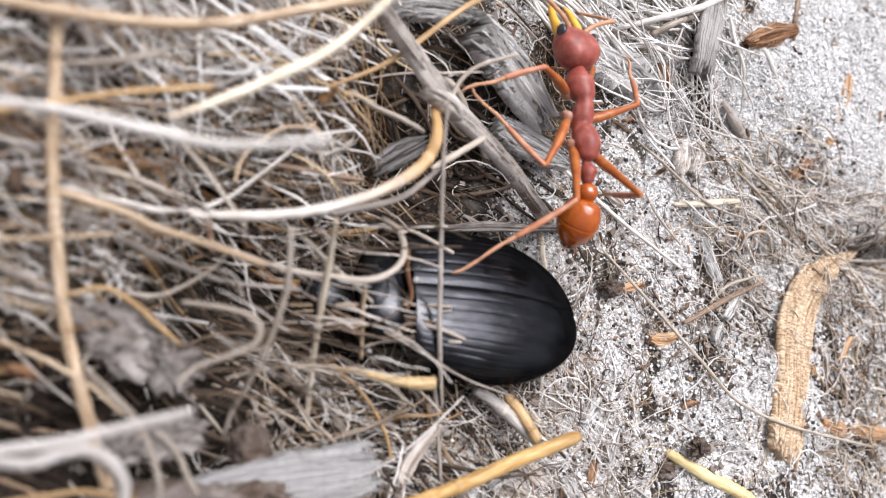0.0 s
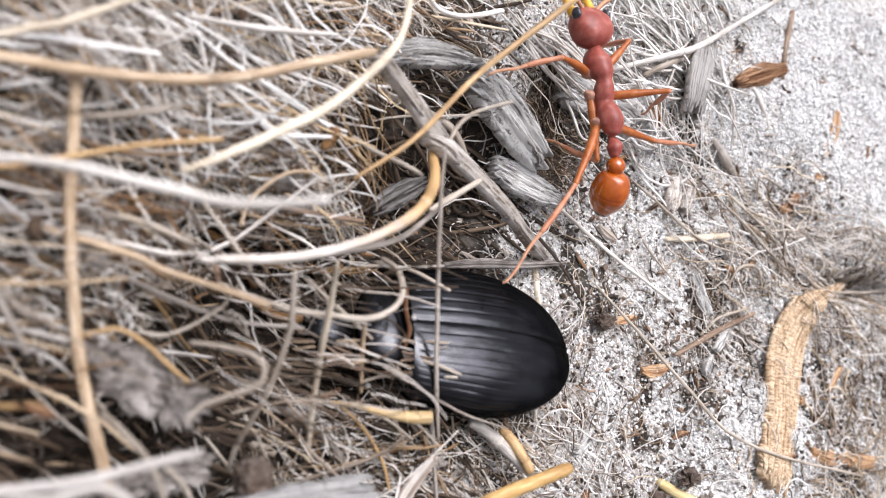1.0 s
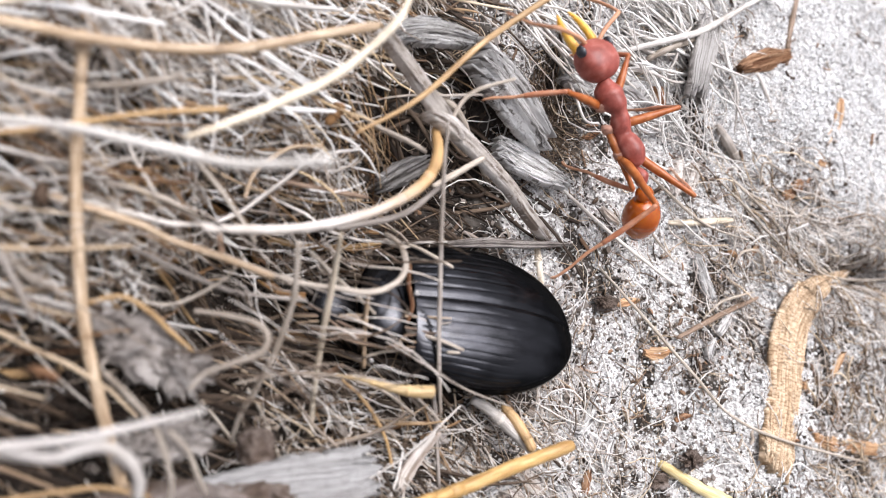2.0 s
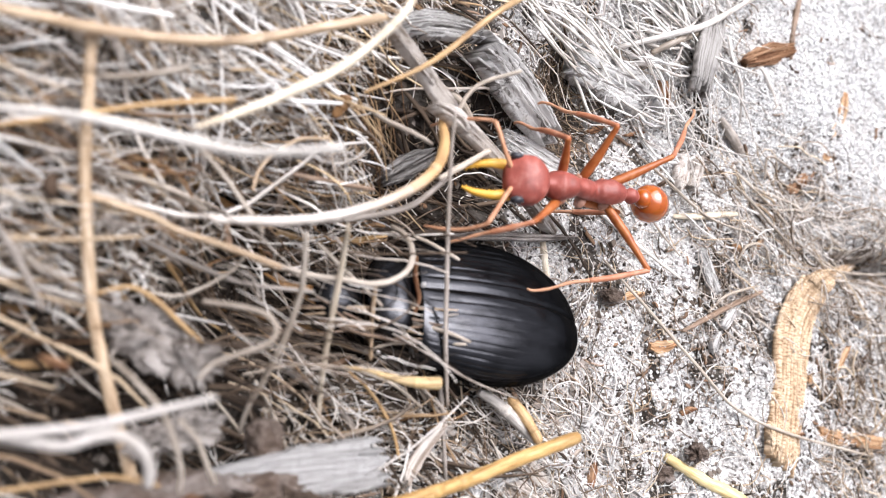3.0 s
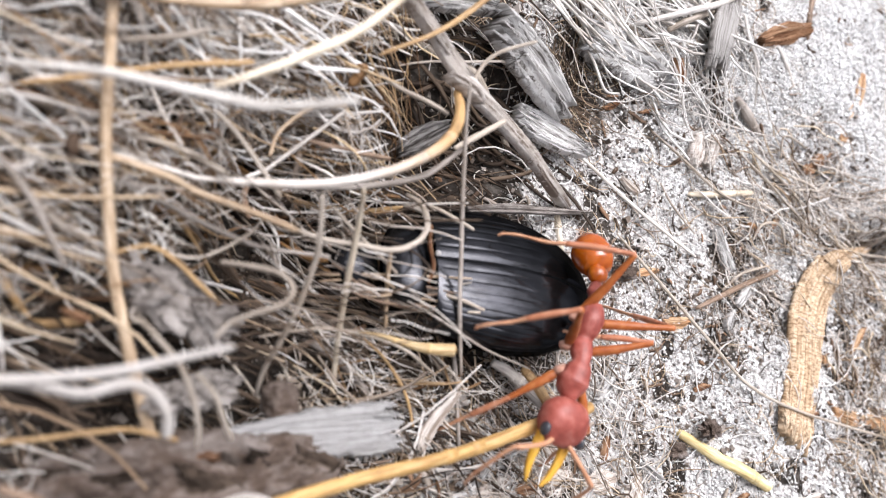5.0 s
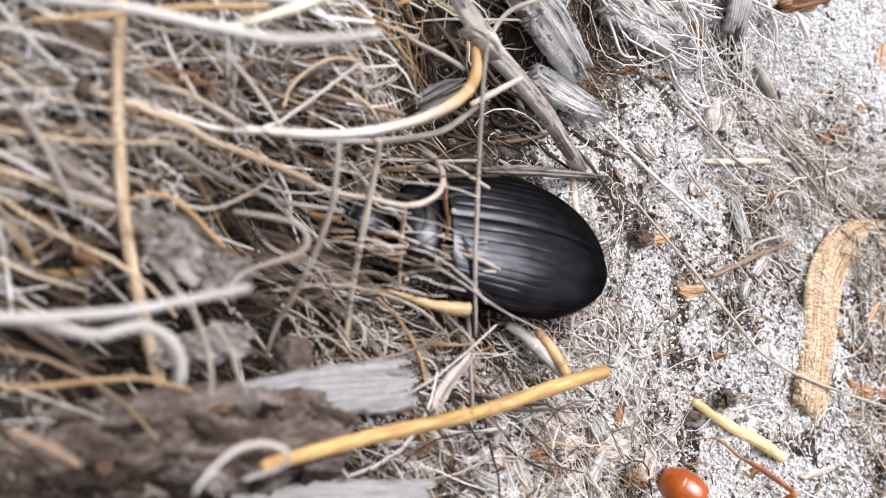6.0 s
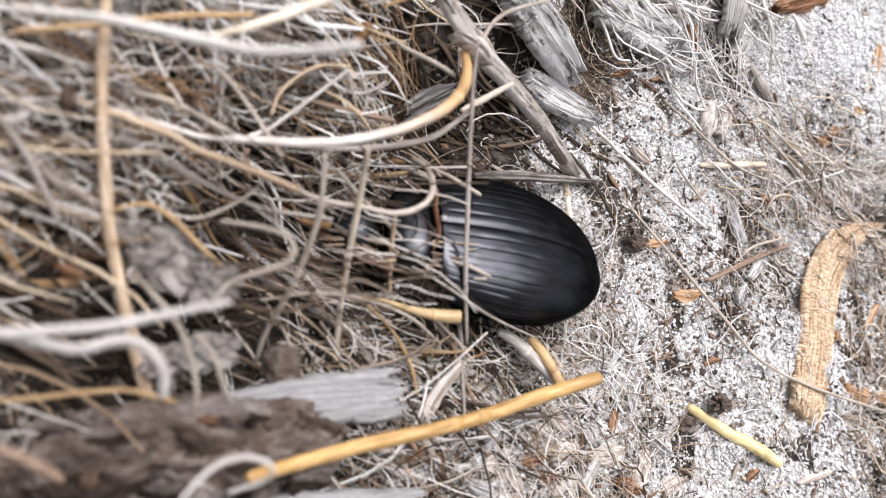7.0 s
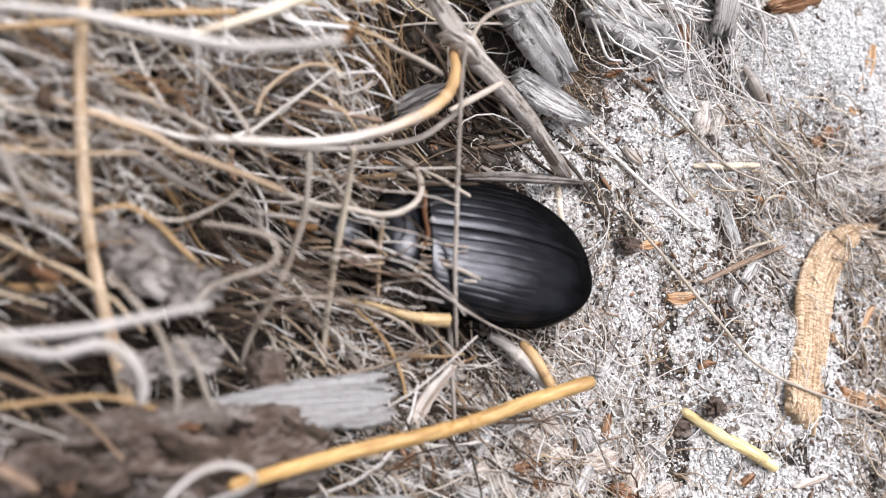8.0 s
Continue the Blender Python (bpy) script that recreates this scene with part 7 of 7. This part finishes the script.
STEPS["left_middle"] = [(0.0, -1.3, 12.7, 5.0), (0.2, -1.3, 12.7, 5.0), (0.4, 0.1, 12.2, 5.0), (0.7, 10.5, 16.6, -1.6), (1.6, 13.4, 16.2, -3.5), (2.2, 13.3, 10.2, -1.1), (2.8, 9.5, 6.3, -2.0), (3.7, 8.2, 3.5, -0.8), (4.2, 7.2, 1.0, -0.7), (4.8, 5.7, -5.4, 5.6), (5.0, 6.0, -9.4, 5.7), (5.3, 6.4, -14.2, -0.3), (5.6, 12.7, -22.5, -0.4), (5.9, 20.2, -28.7, -0.0), (6.2, 28.6, -32.8, -0.1), (6.6, 39.1, -40.7, 1.4), (7.3, 54.1, -52.7, 1.0), (8.0, 69.1, -64.7, 1.2), (8.1, 69.1, -64.7, 1.2)]
STEPS["right_front"] = [(0.0, 13.3, 19.9, -2.6), (0.7, 16.4, 26.6, -0.9), (1.6, 20.1, 25.7, -0.3), (2.2, 11.0, 21.6, -1.1), (2.8, 4.0, 12.8, 3.0), (3.7, 4.4, 11.8, 3.0), (3.9, -5.1, -0.2, 5.6), (4.3, -5.1, -0.2, 5.6), (4.8, -4.4, -11.1, -1.7), (5.0, -2.5, -17.3, -1.4), (5.3, 0.5, -24.2, 0.2), (5.6, 10.9, -34.0, -0.4), (5.9, 22.9, -39.9, -0.4), (6.2, 33.0, -43.5, 0.0), (6.6, 43.0, -51.7, 1.8), (7.3, 58.0, -63.7, 1.1), (8.0, 73.0, -75.7, 1.2), (8.1, 73.0, -75.7, 1.2)]
STEPS["right_middle"] = [(0.0, 18.8, 20.4, 3.0), (0.2, 18.8, 20.4, 3.0), (0.4, 21.0, 18.9, 3.0), (0.8, 21.9, 19.6, 2.5), (1.6, 24.1, 19.3, 2.5), (2.2, 18.6, 17.7, -1.3), (2.8, 9.2, 15.4, -1.0), (3.2, 4.1, 14.6, 4.0), (3.6, 3.9, 14.5, 4.0), (4.2, 2.8, 13.4, 4.0), (4.8, -3.0, -2.7, 4.5), (5.0, -3.1, -8.8, 5.4), (5.3, 1.9, -12.2, 3.0), (5.5, 2.0, -17.5, 3.0), (5.9, 15.2, -36.3, -0.1), (6.2, 24.8, -41.1, -0.3), (6.6, 34.9, -48.8, 0.5), (7.3, 49.9, -60.8, 1.4), (8.0, 64.9, -72.8, 1.4), (8.1, 64.9, -72.8, 1.4)]
STEPS["right_hind"] = [(0.0, 15.1, 6.7, 1.5), (0.2, 15.1, 6.7, 1.5), (0.4, 15.7, 7.5, 1.5), (0.8, 32.6, 18.2, 1.5), (1.6, 33.9, 18.3, 1.5), (2.2, 23.9, 11.0, 0.1), (2.8, 25.1, 17.2, 6.0), (3.8, 24.6, 17.6, 6.0), (4.1, 13.3, 16.7, 3.0), (4.2, 13.3, 16.7, 3.0), (4.8, 1.7, 4.4, -3.6), (5.0, -0.2, -0.7, 4.5), (5.3, -1.6, -4.5, 5.3), (5.5, -1.3, -3.6, 5.0), (5.7, 9.0, -18.1, 2.0), (6.2, 18.3, -35.5, 0.0), (6.6, 28.7, -43.0, -0.1), (7.3, 43.7, -55.0, 1.9), (8.0, 58.7, -67.0, 0.6), (8.1, 58.7, -67.0, 0.6)]
TREAD = [(0.0, -14.3, 10.1, 5.2, -7.0), (0.4, -14.6, 9.5, 6.3, -7.0), (0.6, -13.8, 7.4, 7.0, -3.0), (0.7, -13.4, 5.9, 7.5, 0.0), (1.0, -13.7, 6.2, 8.4, 0.0), (1.5, -13.7, 6.4, 8.7, 0.0), (1.7, -13.9, 6.7, 8.7, -1.0), (3.0, -14.3, 9.7, 9.3, -6.0), (3.5, -14.4, 9.8, 9.5, -6.5), (4.0, -14.7, 9.7, 9.8, -6.5), (5.5, -14.5, 10.0, 9.6, -6.5), (6.0, -14.1, 10.3, 8.6, -6.5), (7.0, -14.0, 10.8, 8.3, -6.5), (8.0, -13.5, 11.3, 7.4, -6.5)]


def motions():
    times = sorted({0.1 * k for k in range(81)})
    walk(ant, [(t, ant_pose(t)) for t in times])
    for name, (leg, tib) in ant_legs.items():
        rows = []
        for t in times:
            local = ant_pose(t).inverted() @ (footfall(STEPS[name], t) * MM)
            rows.append((t, leg_poses(name, local / MM, t)))
        walk(leg, [(t, r[0]) for t, r in rows])
        walk(tib, [(t, r[1]) for t, r in rows])
    walk(trodden, [(t, pose(x * MM, y * MM, z * MM, 0, 0, turn)) for t, x, y, z, turn in TREAD])


motions()
